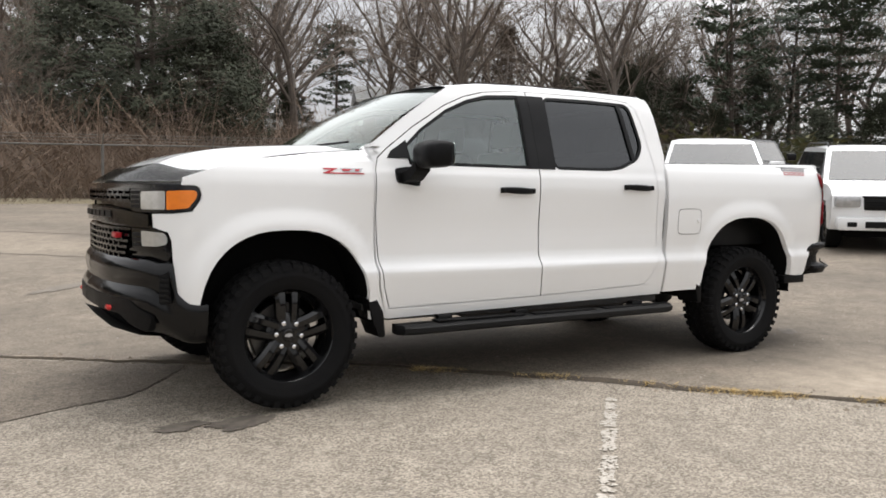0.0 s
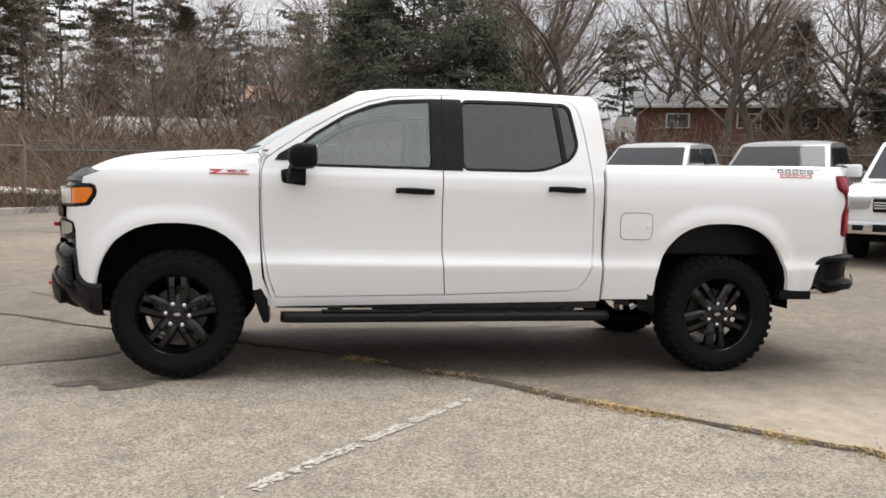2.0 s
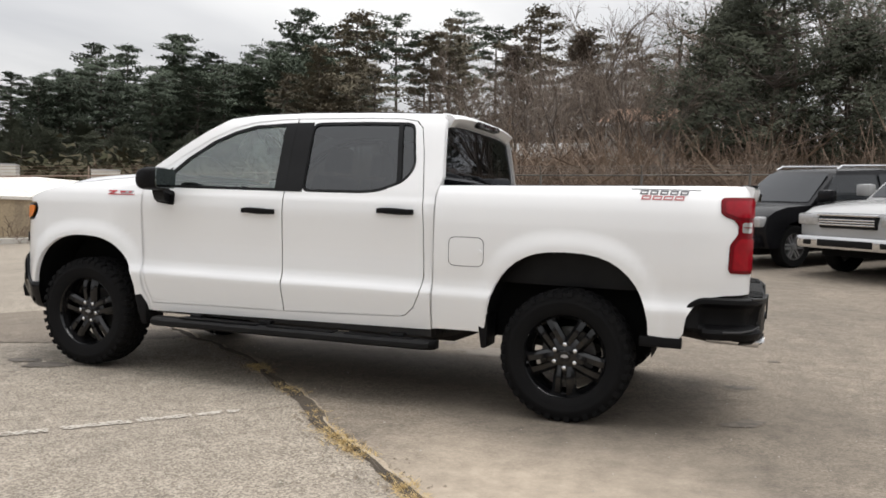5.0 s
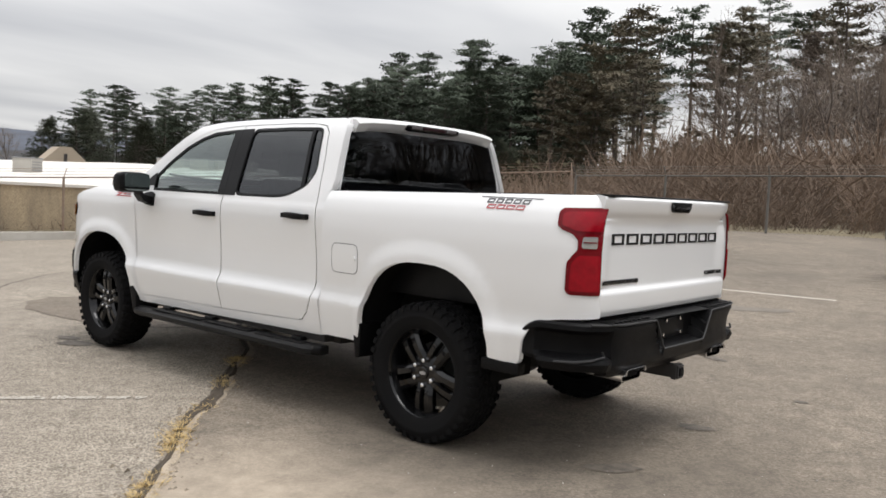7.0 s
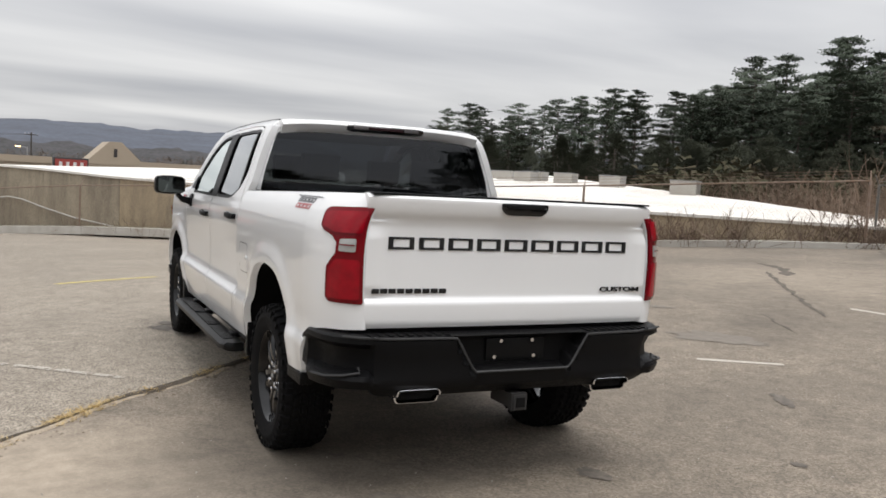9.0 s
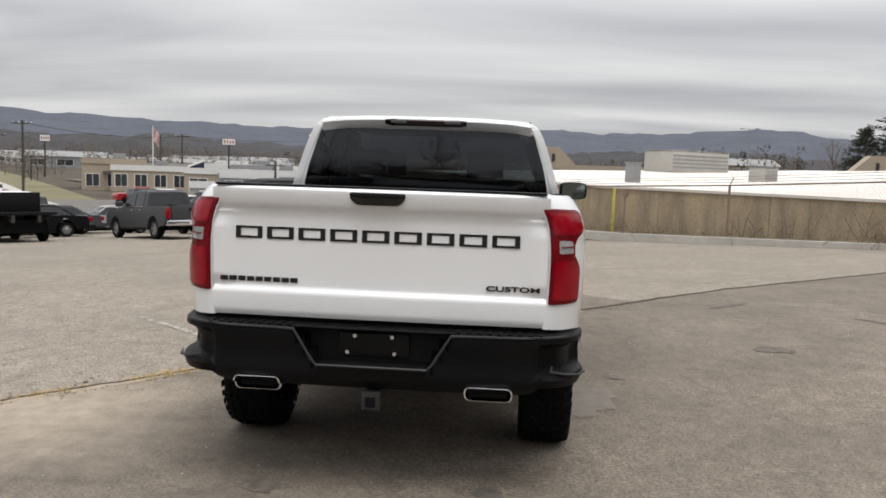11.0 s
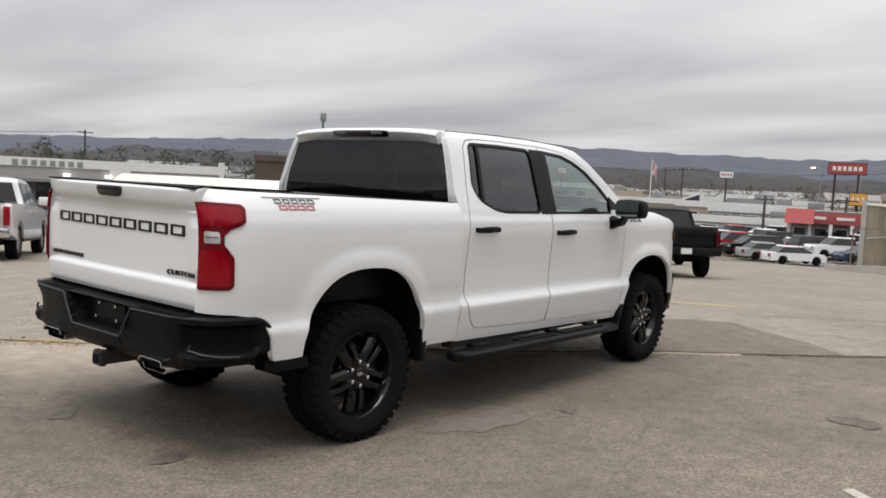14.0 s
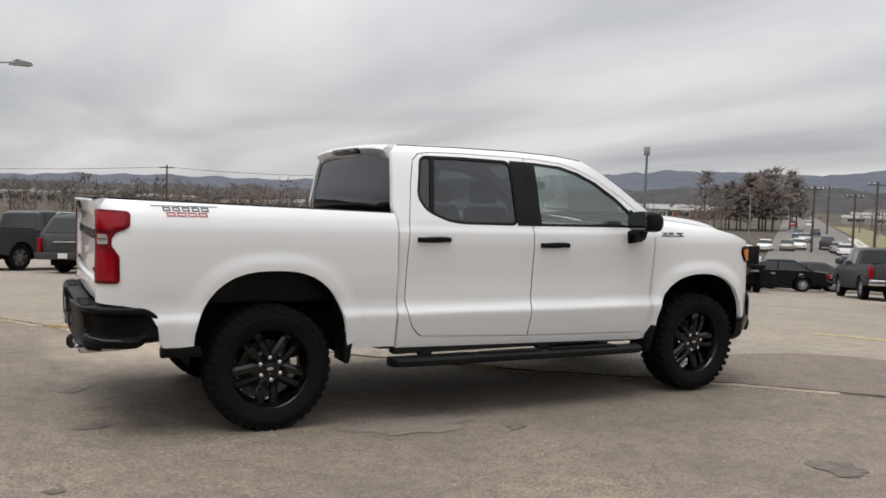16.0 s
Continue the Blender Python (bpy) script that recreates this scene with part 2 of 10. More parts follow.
def tube_bm(points, radius, sides=10, bm=None, caps=True):
    """A round bar along points; radius is a number or one for each point."""
    out = bm or bmesh.new()
    pts = [Vector(p) for p in points]
    rad = radius if isinstance(radius, (list, tuple)) else [radius] * len(pts)
    rings = []
    side = None
    for i, p in enumerate(pts):
        d = (pts[min(i + 1, len(pts) - 1)] - pts[max(i - 1, 0)]).normalized()
        if side is None:
            side = d.orthogonal().normalized()
        side = (side - d * side.dot(d)).normalized()
        up = d.cross(side)
        rings.append([out.verts.new(p + (side * math.cos(a) + up * math.sin(a)) * rad[i]) for a in (2 * math.pi * k / sides for k in range(sides))])
    for a, b in zip(rings, rings[1:]):
        for k in range(sides):
            out.faces.new((a[k], a[(k + 1) % sides], b[(k + 1) % sides], b[k]))
    if caps and sides > 2:
        out.faces.new(rings[0][::-1])
        out.faces.new(rings[-1])
    return out


def loft_bm(rows, closed=False, caps=False, bm=None):
    """A skin over rows of points, each with as many points."""
    out = bm or bmesh.new()
    vs = [[out.verts.new(p) for p in row] for row in rows]
    n = len(vs[0])
    for a, b in zip(vs, vs[1:]):
        for k in range(n if closed else n - 1):
            out.faces.new((a[k], a[(k + 1) % n], b[(k + 1) % n], b[k]))
    if caps and closed:
        out.faces.new(vs[0][::-1])
        out.faces.new(vs[-1])
    return out


def prism_bm(outline, low, high, axis="y", bevel=0.0, seg=2, bm=None):
    """A closed outline in the two other axes, drawn out along an axis from low to high, with rounded edges."""
    out = bm or bmesh.new()

    def at(p, v):
        return {"x": (v, p[0], p[1]), "y": (p[0], v, p[1]), "z": (p[0], p[1], v)}[axis]

    a = [out.verts.new(at(p, low)) for p in outline]
    b = [out.verts.new(at(p, high)) for p in outline]
    n = len(outline)
    faces = [out.faces.new(a), out.faces.new(b[::-1])]
    faces += [out.faces.new((a[k], b[k], b[(k + 1) % n], a[(k + 1) % n])) for k in range(n)]
    bmesh.ops.recalc_face_normals(out, faces=faces)
    if bevel:
        edges = list({e for f in faces for e in f.edges})
        bmesh.ops.bevel(out, geom=edges, offset=bevel, segments=seg, profile=0.6, affect="EDGES", clamp_overlap=True)
    return out


def curve(table, x):
    """A smooth value between the rows of a table of (x, value)."""
    if x <= table[0][0]:
        return table[0][1]
    for (a, va), (b, vb) in zip(table, table[1:]):
        if x <= b:
            t = (x - a) / (b - a)
            return va + (vb - va) * t
    return table[-1][1]


def smooth_table(table, n=60):
    """The same table with its corners rounded off (monotone cubic), as a finer table."""
    xs = [p[0] for p in table]
    ys = [p[1] for p in table]
    d = [(ys[i + 1] - ys[i]) / (xs[i + 1] - xs[i]) for i in range(len(xs) - 1)]
    m = [d[0]] + [0 if d[i - 1] * d[i] <= 0 else 2 * d[i - 1] * d[i] / (d[i - 1] + d[i]) for i in range(1, len(d))] + [d[-1]]
    out = []
    for i in range(len(xs) - 1):
        h = xs[i + 1] - xs[i]
        for k in range(max(3, n // len(xs))):
            t = k / max(3, n // len(xs))
            out.append((xs[i] + t * h, (2 * t**3 - 3 * t**2 + 1) * ys[i] + (t**3 - 2 * t**2 + t) * h * m[i] + (-2 * t**3 + 3 * t**2) * ys[i + 1] + (t**3 - t**2) * h * m[i + 1]))
    return out + [(xs[-1], ys[-1])]


def rounded(outline, radius, seg=4):
    """A closed outline with its corners rounded."""
    out = []
    n = len(outline)
    for i in range(n):
        p, a, b = Vector(outline[i]), Vector(outline[i - 1]), Vector(outline[(i + 1) % n])
        r = min(radius, (a - p).length * 0.45, (b - p).length * 0.45)
        s, e = p + (a - p).normalized() * r, p + (b - p).normalized() * r
        for k in range(seg + 1):
            t = k / seg
            out.append(tuple(s * (1 - t) ** 2 + p * 2 * t * (1 - t) + e * t * t))
    return out


def panel_bm(outline, surface, holes=(), step=0.05, depth=0.03, lift=0.0, up_step=None):
    """Sheet metal: an outline in (along, up) with holes, cut into a fine net, laid on a surface(along, up, lift) and folded in at its edges."""
    bm = bmesh.new()
    lay = bm.verts.layers.float_vector.new("outward")
    loops = [[Vector((*p, 0)) for p in outline]] + [[Vector((*p, 0)) for p in h] for h in holes]
    vs = [bm.verts.new(p) for loop in loops for p in loop]
    for tri in tessellate_polygon(loops):
        if len(set(tri)) == 3:
            try:
                bm.faces.new([vs[i] for i in tri])
            except ValueError:
                pass
    xs, zs = [p[0] for p in outline], [p[1] for p in outline]
    for axis, low, high in ((0, min(xs), max(xs)), (1, min(zs), max(zs))):
        gap = up_step if axis == 1 and up_step else step
        k = math.ceil((low + 1e-4) / gap)
        while k * gap < high - 1e-4:
            co, no = ((k * gap, 0, 0), (1, 0, 0)) if axis == 0 else ((0, k * gap, 0), (0, 1, 0))
            bmesh.ops.bisect_plane(bm, geom=bm.verts[:] + bm.edges[:] + bm.faces[:], dist=1e-5, plane_co=co, plane_no=no)
            k += 1
    bmesh.ops.dissolve_degenerate(bm, dist=1e-5, edges=bm.edges[:])
    bmesh.ops.recalc_face_normals(bm, faces=bm.faces[:])
    rim = [e for e in bm.edges if len(e.link_faces) == 1]
    flat = {v: (v.co.x, v.co.y) for v in bm.verts}
    if depth:
        made = bmesh.ops.extrude_edge_only(bm, edges=rim)
        inner = [g for g in made["geom"] if isinstance(g, bmesh.types.BMVert)]
        for v in inner:
            flat[v] = (v.co.x, v.co.y)
        inner = set(inner)
    else:
        inner = set()
    for v, (a, b) in flat.items():
        v.co = surface(a, b, lift - (depth if v in inner else 0))
        da = Vector(surface(a + 0.004, b, lift)) - Vector(surface(a - 0.004, b, lift))
        db = Vector(surface(a, b + 0.004, lift)) - Vector(surface(a, b - 0.004, lift))
        n = da.cross(db)
        out = Vector(surface(a, b, lift + 0.02)) - Vector(surface(a, b, lift))
        v[lay] = n.normalized() if n.dot(out) > 0 else -n.normalized()
    bm.normal_update()
    turn = [f for f in bm.faces if f.normal.dot(sum((v[lay] for v in f.verts), Vector())) < 0 and not any(v in inner for v in f.verts)]
    bmesh.ops.reverse_faces(bm, faces=turn)
    return bm


def mirrored(bm):
    out = bm.copy()
    lay = out.verts.layers.float_vector.get("outward")
    for v in out.verts:
        v.co.y = -v.co.y
        if lay:
            v[lay] = Vector((v[lay].x, -v[lay].y, v[lay].z))
    bmesh.ops.reverse_faces(out, faces=out.faces[:])
    return out


# ---- ground ----
def ground_z(x, y):
    """The lot is level under the truck and falls away towards +x and +y."""
    return -0.042 * (x - 3 * math.tanh(x / 3)) - 0.05 * (y - 2.5 * math.tanh(y / 2.5))


def step01(a, b, x):
    t = max(0.0, min(1.0, (x - a) / (b - a)))
    return t * t * (3 - 2 * t)


WALL_A, WALL_U, WALL_N = Vector((6.0, -21.06)), Vector((0.761, 0.649)), Vector((0.649, -0.761))


def beyond_wall(x, y):
    return (Vector((x, y)) - WALL_A).dot(WALL_N)


def terrain_z(x, y):
    """The land round the lot: a wooded rise towards -y, a town in a shallow dip towards +x and +y."""
    d = math.hypot(x, y)
    az = math.degrees(math.atan2(y, x))
    near = ground_z(max(-40, min(40, x)), max(-24, min(34, y)))
    woods = curve([(0, 0.0), (24, 0.7), (40, 1.9), (55, 2.7), (100, 3.2), (200, 5.4), (500, 14.0), (1500, 34.0), (3500, 70.0)], d)
    town = curve([(0, 0.0), (40, -2.2), (60, -3.6), (100, -3.6), (160, -2.6), (300, -1.0), (600, 2.0), (1000, 6.0), (1700, 12.0), (3500, 20.0)], d) - 7.0 * step01(42, 62, az) * step01(150, 700, d)
    # behind the long building the land stays low
    low = step01(-70, -60, az) * (1 - step01(-8, 0, az)) if az > -100 else 0.0
    woods = woods * (1 - low) + low * curve([(0, 0.0), (40, -0.8), (100, 0.3), (150, 1.2), (300, 4.0), (1500, 20.0), (3500, 40.0)], d)
    w = 1 - step01(-16, -4, az) if az > -100 else 1 - step01(-120, -160, az) * 0.6
    if az > 120:
        w = step01(120, 175, az) * 0.4
    far = woods * w + town * (1 - w)
    t = step01(26, 48, d)
    if y < -20:
        t = max(t, step01(-20, -30, y))
    b = beyond_wall(x, y)
    if b > 0 and x > 0:
        t = max(t, step01(0, 10, b))
    return near * (1 - t) + far * t + 0.25 * noise.noise((x * 0.03, y * 0.03, 0)) * step01(30, 80, d)


def speckled(name, base, dark, light, size, stain, stain_color, crack=0.0, relief=0.5, pale_spreads=()):
    """Paving with stones in it: light and dark grains of one size, soft stains, hairline cracks."""
    m = material(name, base, rough=0.85, spec=0.35)
    t = m.node_tree
    b = t.nodes["Principled BSDF"]
    co = t.nodes.new("ShaderNodeTexCoord")
    v = t.nodes.new("ShaderNodeTexVoronoi")
    v.inputs["Scale"].default_value = 1 / size
    link(t, co.outputs["Object"], v.inputs["Vector"])
    ramp = t.nodes.new("ShaderNodeValToRGB")
    e = ramp.color_ramp.elements
    e[0].position, e[0].color = 0.08, (*dark, 1)
    e[1].position, e[1].color = 0.95, (*light, 1)
    mid = e.new(0.5)
    mid.color = (*base, 1)
    sep = t.nodes.new("ShaderNodeSeparateColor")
    link(t, v.outputs["Color"], sep.inputs[0])
    link(t, sep.outputs[0], ramp.inputs[0])
    last = ramp.outputs[0]
    for scale, low, high, amount, col in ((0.35, 0.42, 0.70, stain, stain_color), (2.2, 0.5, 0.75, stain * 0.5, stain_color), (0.9, 0.52, 0.8, stain * 0.35, light)):
        n = t.nodes.new("ShaderNodeTexNoise")
        n.inputs["Scale"].default_value, n.inputs["Detail"].default_value, n.inputs["Roughness"].default_value = scale, 7, 0.62
        link(t, co.outputs["Object"], n.inputs["Vector"])
        r = t.nodes.new("ShaderNodeMapRange")
        r.inputs[1].default_value, r.inputs[2].default_value, r.inputs[4].default_value = low, high, amount
        link(t, n.outputs["Fac"], r.inputs[0])
        mix = t.nodes.new("ShaderNodeMixRGB")
        mix.inputs[2].default_value = (*col, 1)
        link(t, r.outputs[0], mix.inputs[0])
        link(t, last, mix.inputs[1])
        last = mix.outputs[0]
    # paler spreads: place, reach and strength, with a ragged rim
    for cx, cy, reach, amount in pale_spreads:
        n = t.nodes.new("ShaderNodeTexNoise")
        n.inputs["Scale"].default_value, n.inputs["Detail"].default_value = 1.3, 6
        link(t, co.outputs["Object"], n.inputs["Vector"])
        away = t.nodes.new("ShaderNodeVectorMath")
        away.operation, away.inputs[1].default_value = "DISTANCE", (cx, cy, 0)
        link(t, co.outputs["Object"], away.inputs[0])
        ragged = t.nodes.new("ShaderNodeMath")
        ragged.operation, ragged.inputs[1].default_value = "MULTIPLY_ADD", reach * 1.1
        link(t, n.outputs["Fac"], ragged.inputs[0])
        link(t, away.outputs["Value"], ragged.inputs[2])
        r = t.nodes.new("ShaderNodeMapRange")
        r.inputs[1].default_value, r.inputs[2].default_value, r.inputs[3].default_value, r.inputs[4].default_value = reach * 0.8, reach * 1.7, amount, 0.0
        link(t, ragged.outputs[0], r.inputs[0])
        mix = t.nodes.new("ShaderNodeMixRGB")
        mix.inputs[2].default_value = (0.40, 0.335, 0.26, 1)
        link(t, r.outputs[0], mix.inputs[0])
        link(t, last, mix.inputs[1])
        last = mix.outputs[0]
    if crack:
        wob = t.nodes.new("ShaderNodeTexNoise")
        wob.inputs["Scale"].default_value, wob.inputs["Detail"].default_value = 1.1, 4
        link(t, co.outputs["Object"], wob.inputs["Vector"])
        add = t.nodes.new("ShaderNodeVectorMath")
        add.operation = "MULTIPLY_ADD"
        add.inputs[1].default_value = (0.9, 0.9, 0.9)
        link(t, wob.outputs["Color"], add.inputs[0])
        link(t, co.outputs["Object"], add.inputs[2])
        cv = t.nodes.new("ShaderNodeTexVoronoi")
        cv.feature = "DISTANCE_TO_EDGE"
        cv.inputs["Scale"].default_value = 0.22
        link(t, add.outputs[0], cv.inputs["Vector"])
        r = t.nodes.new("ShaderNodeMapRange")
        r.inputs[1].default_value, r.inputs[2].default_value = 0.0015, 0.004
        r.inputs[3].default_value, r.inputs[4].default_value = crack, 0.0
        link(t, cv.outputs["Distance"], r.inputs[0])
        mix = t.nodes.new("ShaderNodeMixRGB")
        mix.inputs[2].default_value = (0.07, 0.06, 0.05, 1)
        link(t, r.outputs[0], mix.inputs[0])
        link(t, last, mix.inputs[1])
        last = mix.outputs[0]
        # fine mottling over all
    n = t.nodes.new("ShaderNodeTexNoise")
    n.inputs["Scale"].default_value, n.inputs["Detail"].default_value, n.inputs["Roughness"].default_value = 5.5, 8, 0.7
    link(t, co.outputs["Object"], n.inputs["Vector"])
    r = t.nodes.new("ShaderNodeMapRange")
    r.inputs[1].default_value, r.inputs[2].default_value, r.inputs[3].default_value, r.inputs[4].default_value = 0.3, 0.7, 0.74, 1.20
    link(t, n.outputs["Fac"], r.inputs[0])
    mul = t.nodes.new("ShaderNodeVectorMath")
    mul.operation = "SCALE"
    link(t, last, mul.inputs[0])
    link(t, r.outputs[0], mul.inputs["Scale"])
    link(t, mul.outputs[0], b.inputs["Base Color"])
    bp = t.nodes.new("ShaderNodeBump")
    bp.inputs["Strength"].default_value, bp.inputs["Distance"].default_value = relief, 0.006
    link(t, v.outputs["Distance"], bp.inputs["Height"])
    link(t, bp.outputs[0], b.inputs["Normal"])
    return m


LOT_SMOOTH = speckled("worn_lot_paving", (0.198, 0.165, 0.128), (0.138, 0.114, 0.087), (0.275, 0.232, 0.184), 0.012, 1.0, (0.122, 0.103, 0.082), crack=0.22, relief=0.2, pale_spreads=((-1.9, 2.55, 1.35, 0.75), (4.0, -9.5, 3.4, 0.35)))
LOT_OLD = speckled("old_coarse_asphalt", (0.282, 0.243, 0.195), (0.155, 0.133, 0.105), (0.43, 0.376, 0.307), 0.010, 0.6, (0.205, 0.178, 0.145), crack=0.0, relief=0.8)
LOT_PATCH = speckled("dark_asphalt_patch", (0.182, 0.150, 0.116), (0.112, 0.093, 0.073), (0.26, 0.22, 0.172), 0.012, 0.5, (0.132, 0.110, 0.088), relief=0.6)
GRASS = material("winter_grass", (0.20, 0.165, 0.10), rough=0.95, second=(0.10, 0.085, 0.055), scale=0.25, amount=0.9, grain=0.35, grain_scale=9, bump=0.6, bump_scale=12)
TOWN_EARTH = material("brown_town_ground", (0.115, 0.098, 0.078), rough=1.0, spec=0.1, second=(0.065, 0.058, 0.048), scale=0.04, amount=0.9, grain=0.3, grain_scale=0.4)
DIRT = material("bare_dirt", (0.06, 0.047, 0.034), rough=0.95, second=(0.125, 0.098, 0.068), scale=5, grain=0.3, grain_scale=60, bump=0.6, bump_scale=40)
LINE_WHITE = material("faded_white_line", (0.54, 0.50, 0.44), rough=0.85, second=(0.34, 0.30, 0.25), scale=40, amount=1.0)
LINE_YELLOW = material("faded_yellow_line", (0.62, 0.50, 0.12), rough=0.85, second=(0.35, 0.30, 0.18), scale=18, amount=0.9)
STAIN = material("oil_stain", (0.075, 0.063, 0.051), rough=0.75, second=(0.165, 0.14, 0.112), scale=16, amount=0.95)
DAMP = material("old_damp_stain", (0.145, 0.124, 0.100), rough=0.8, second=(0.195, 0.168, 0.137), scale=11, amount=0.9)


def axis_cuts(far):
    out = [0.0]
    step = 1.0
    while out[-1] < far:
        out.append(out[-1] + step)
        step = step * 1.05 if out[-1] < 120 else min(step * 1.16, far * 0.1)
    return [-v for v in out[:0:-1]] + out


cuts = axis_cuts(3600)


def in_lot(x, y):
    return -44 < x < 42 and -19.5 < y < 40 and beyond_wall(x, y) < -0.5


rows = [[(x, y, terrain_z(x, y) - (0.5 if in_lot(x, y) else 0.0)) for y in cuts] for x in cuts]
bm = loft_bm(rows)
for f in bm.faces:
    c = f.calc_center_median()
    if math.hypot(c.x, c.y) > 48:
        f.material_index = 1
whole("ground", bm, [GRASS, TOWN_EARTH], "brown winter grass and bare ground round the lot", "ground", kind="structure", sharp=180)

# the crack between the old coarse asphalt and the later paving
CRACK = [(14.0, -13.5), (9.0, -7.6), (6.07, -4.0), (4.5, -2.55), (3.6, -1.85), (3.15, -1.45), (2.6, -0.98), (2.06, -0.58), (1.5, -0.28), (1.15, -0.02), (0.80, 0.30), (0.40, 0.68), (0.08, 0.98), (-0.20, 1.22), (-0.50, 1.58), (-0.85, 1.93), (-1.30, 2.38), (-1.75, 2.76), (-2.10, 3.15), (-2.60, 4.0), (-3.4, 5.4), (-5.6, 9.3), (-9.0, 16.0), (-22.0, 40.0)]


def wiggly(points, size, seed):
    out = []
    for a, b in zip(points, points[1:]):
        a, b = Vector(a), Vector(b)
        n = max(1, int((b - a).length / size))
        side_way = Vector((-(b - a).y, (b - a).x)).normalized()
        for k in range(n):
            p = a.lerp(b, k / n)
            w = 0.05 * noise.noise((p.x * 2.3 + seed, p.y * 2.3, 0)) + 0.025 * noise.noise((p.x * 9 + seed, p.y * 9, 1))
            out.append(tuple(p + side_way * w))
    return out + [tuple(points[-1])]


CRACK_W = wiggly(CRACK, 0.12, 3.0)


def flat_bm(outline, lift=0.0, step=1.0, skirt=0.0):
    return panel_bm(outline, lambda a, b, l: (a, b, ground_z(a, b) + lift + l), step=step, depth=skirt)


old_side = CRACK_W + [(-22.0, 40.0), (44.0, 40.0), (44.0, 11.4), (36.6, 4.05), (14.8, -14.5)]
new_side = CRACK_W[::-1] + [(13.4, -14.6), (9.2, -19.3), (-44.0, -19.3), (-44.0, 40.0), (-22.0, 40.0)]
whole("parking_lot_1", flat_bm(old_side, step=1.0), LOT_OLD, "old coarse asphalt with worn stones showing", "pavement", kind="structure", sharp=180)
whole("parking_lot_2", flat_bm(new_side, step=1.0), LOT_SMOOTH, "worn grey-brown lot paving with stains", "pavement", kind="structure", sharp=180)


def blob(cx, cy, rx, ry, turn, seed, n=54):
    out = []
    for k in range(n):
        a = 2 * math.pi * k / n
        r = 1 + 0.5 * noise.noise((math.cos(a) * 1.5 + seed, math.sin(a) * 1.5, seed)) + 0.35 * noise.noise((math.cos(a) * 5 + seed, math.sin(a) * 5, seed + 3))
        x, y = rx * r * math.cos(a), ry * r * math.sin(a)
        out.append((cx + x * math.cos(turn) - y * math.sin(turn), cy + x * math.sin(turn) + y * math.cos(turn)))
    return out


for cx, cy, rx, ry, turn, mat, label in (
        (-0.262, -1.475, 0.085, 0.06, 0.4, STAIN, "small dark oil stain on the paving"), (0.984, -3.07, 0.19, 0.13, 0.9, STAIN, "round dark oil stain on the paving"),
        (-2.02, -2.98, 0.20, 0.06, -0.5, STAIN, "long dark oil stain on the paving"), (-2.94, 0.58, 0.14, 0.07, 0.8, STAIN, "ragged dark stain on the paving"),
        (-2.90, -0.57, 0.12, 0.08, 0.2, STAIN, "ragged dark stain on the paving"), (0.14, -4.35, 0.55, 0.26, 0.5, DAMP, "old damp patch on the paving"),
        (-0.9, -1.2, 0.5, 0.2, 0.0, DAMP, "old damp patch on the paving"), (-3.2, -1.81, 0.05, 0.04, 0.0, STAIN, "small dark oil stain on the paving"),
        (3.9, -3.4, 0.4, 0.05, -0.8, STAIN, "dark streak on the paving"), (-1.2, -6.0, 0.5, 0.2, 0.3, DAMP, "old damp patch on the paving"),
        (2.3, -5.0, 0.6, 0.12, 0.7, DAMP, "old damp patch on the paving"), (-4.4, -2.6, 0.3, 0.16, 1.2, DAMP, "old damp patch on the paving")):
    whole("stain", flat_bm(blob(cx, cy, rx, ry, turn, cx * 3 + cy), 0.005, 0.5), mat, label, "stain", group="stains on the paving", kind="structure")
# dark tyre-worn band and the dark patch of newer asphalt
whole("asphalt_patch", flat_bm(wiggly([(2.1, -0.50), (2.64, -0.94), (3.18, -1.40), (3.62, -1.80), (4.05, -2.28), (4.79, -1.73), (5.30, -1.09), (5.85, -0.37), (5.5, 0.10), (4.7, 0.42), (3.6, 0.45), (2.6, 0.20), (2.1, -0.50)], 0.15, 8.0)[:-1], 0.005, 0.5), LOT_PATCH, "darker asphalt patch let into the lot", "pavement", kind="structure")
whole("asphalt_patch", flat_bm(blob(2.18, 1.08, 0.20, 0.09, 0.3, 4.1), 0.005, 0.5), STAIN, "broken pothole edge in the asphalt", "pothole", kind="structure")
whole("asphalt_patch", flat_bm(blob(2.48, 1.0, 0.16, 0.07, 0.2, 7.1), 0.005, 0.5), STAIN, "broken pothole edge in the asphalt", "pothole", kind="structure")
# open seams and cracks in the later paving: narrow ragged strips of dark dirt
def seam(points, width, seed, mat, label):
    line = wiggly(points, 0.10, seed)
    rows = []
    for k, q in enumerate(line):
        d = Vector(line[min(k + 1, len(line) - 1)]) - Vector(line[max(k - 1, 0)])
        n = Vector((-d.y, d.x)).normalized()
        w = width * (0.35 + 0.9 * abs(noise.noise((q[0] * 1.9, q[1] * 1.9, seed)))) * min(1.0, 0.15 + 0.3 * min(k, len(line) - 1 - k))
        rows.append([(q[0] + n.x * w * u, q[1] + n.y * w * u, ground_z(q[0] + n.x * w * u, q[1] + n.y * w * u) + h) for u, h in ((-1, 0.003), (0, 0.006), (1, 0.003))])
    whole("paving_seam", loft_bm(rows), mat, label, "crack", group="seams in the paving", kind="structure", sharp=180)


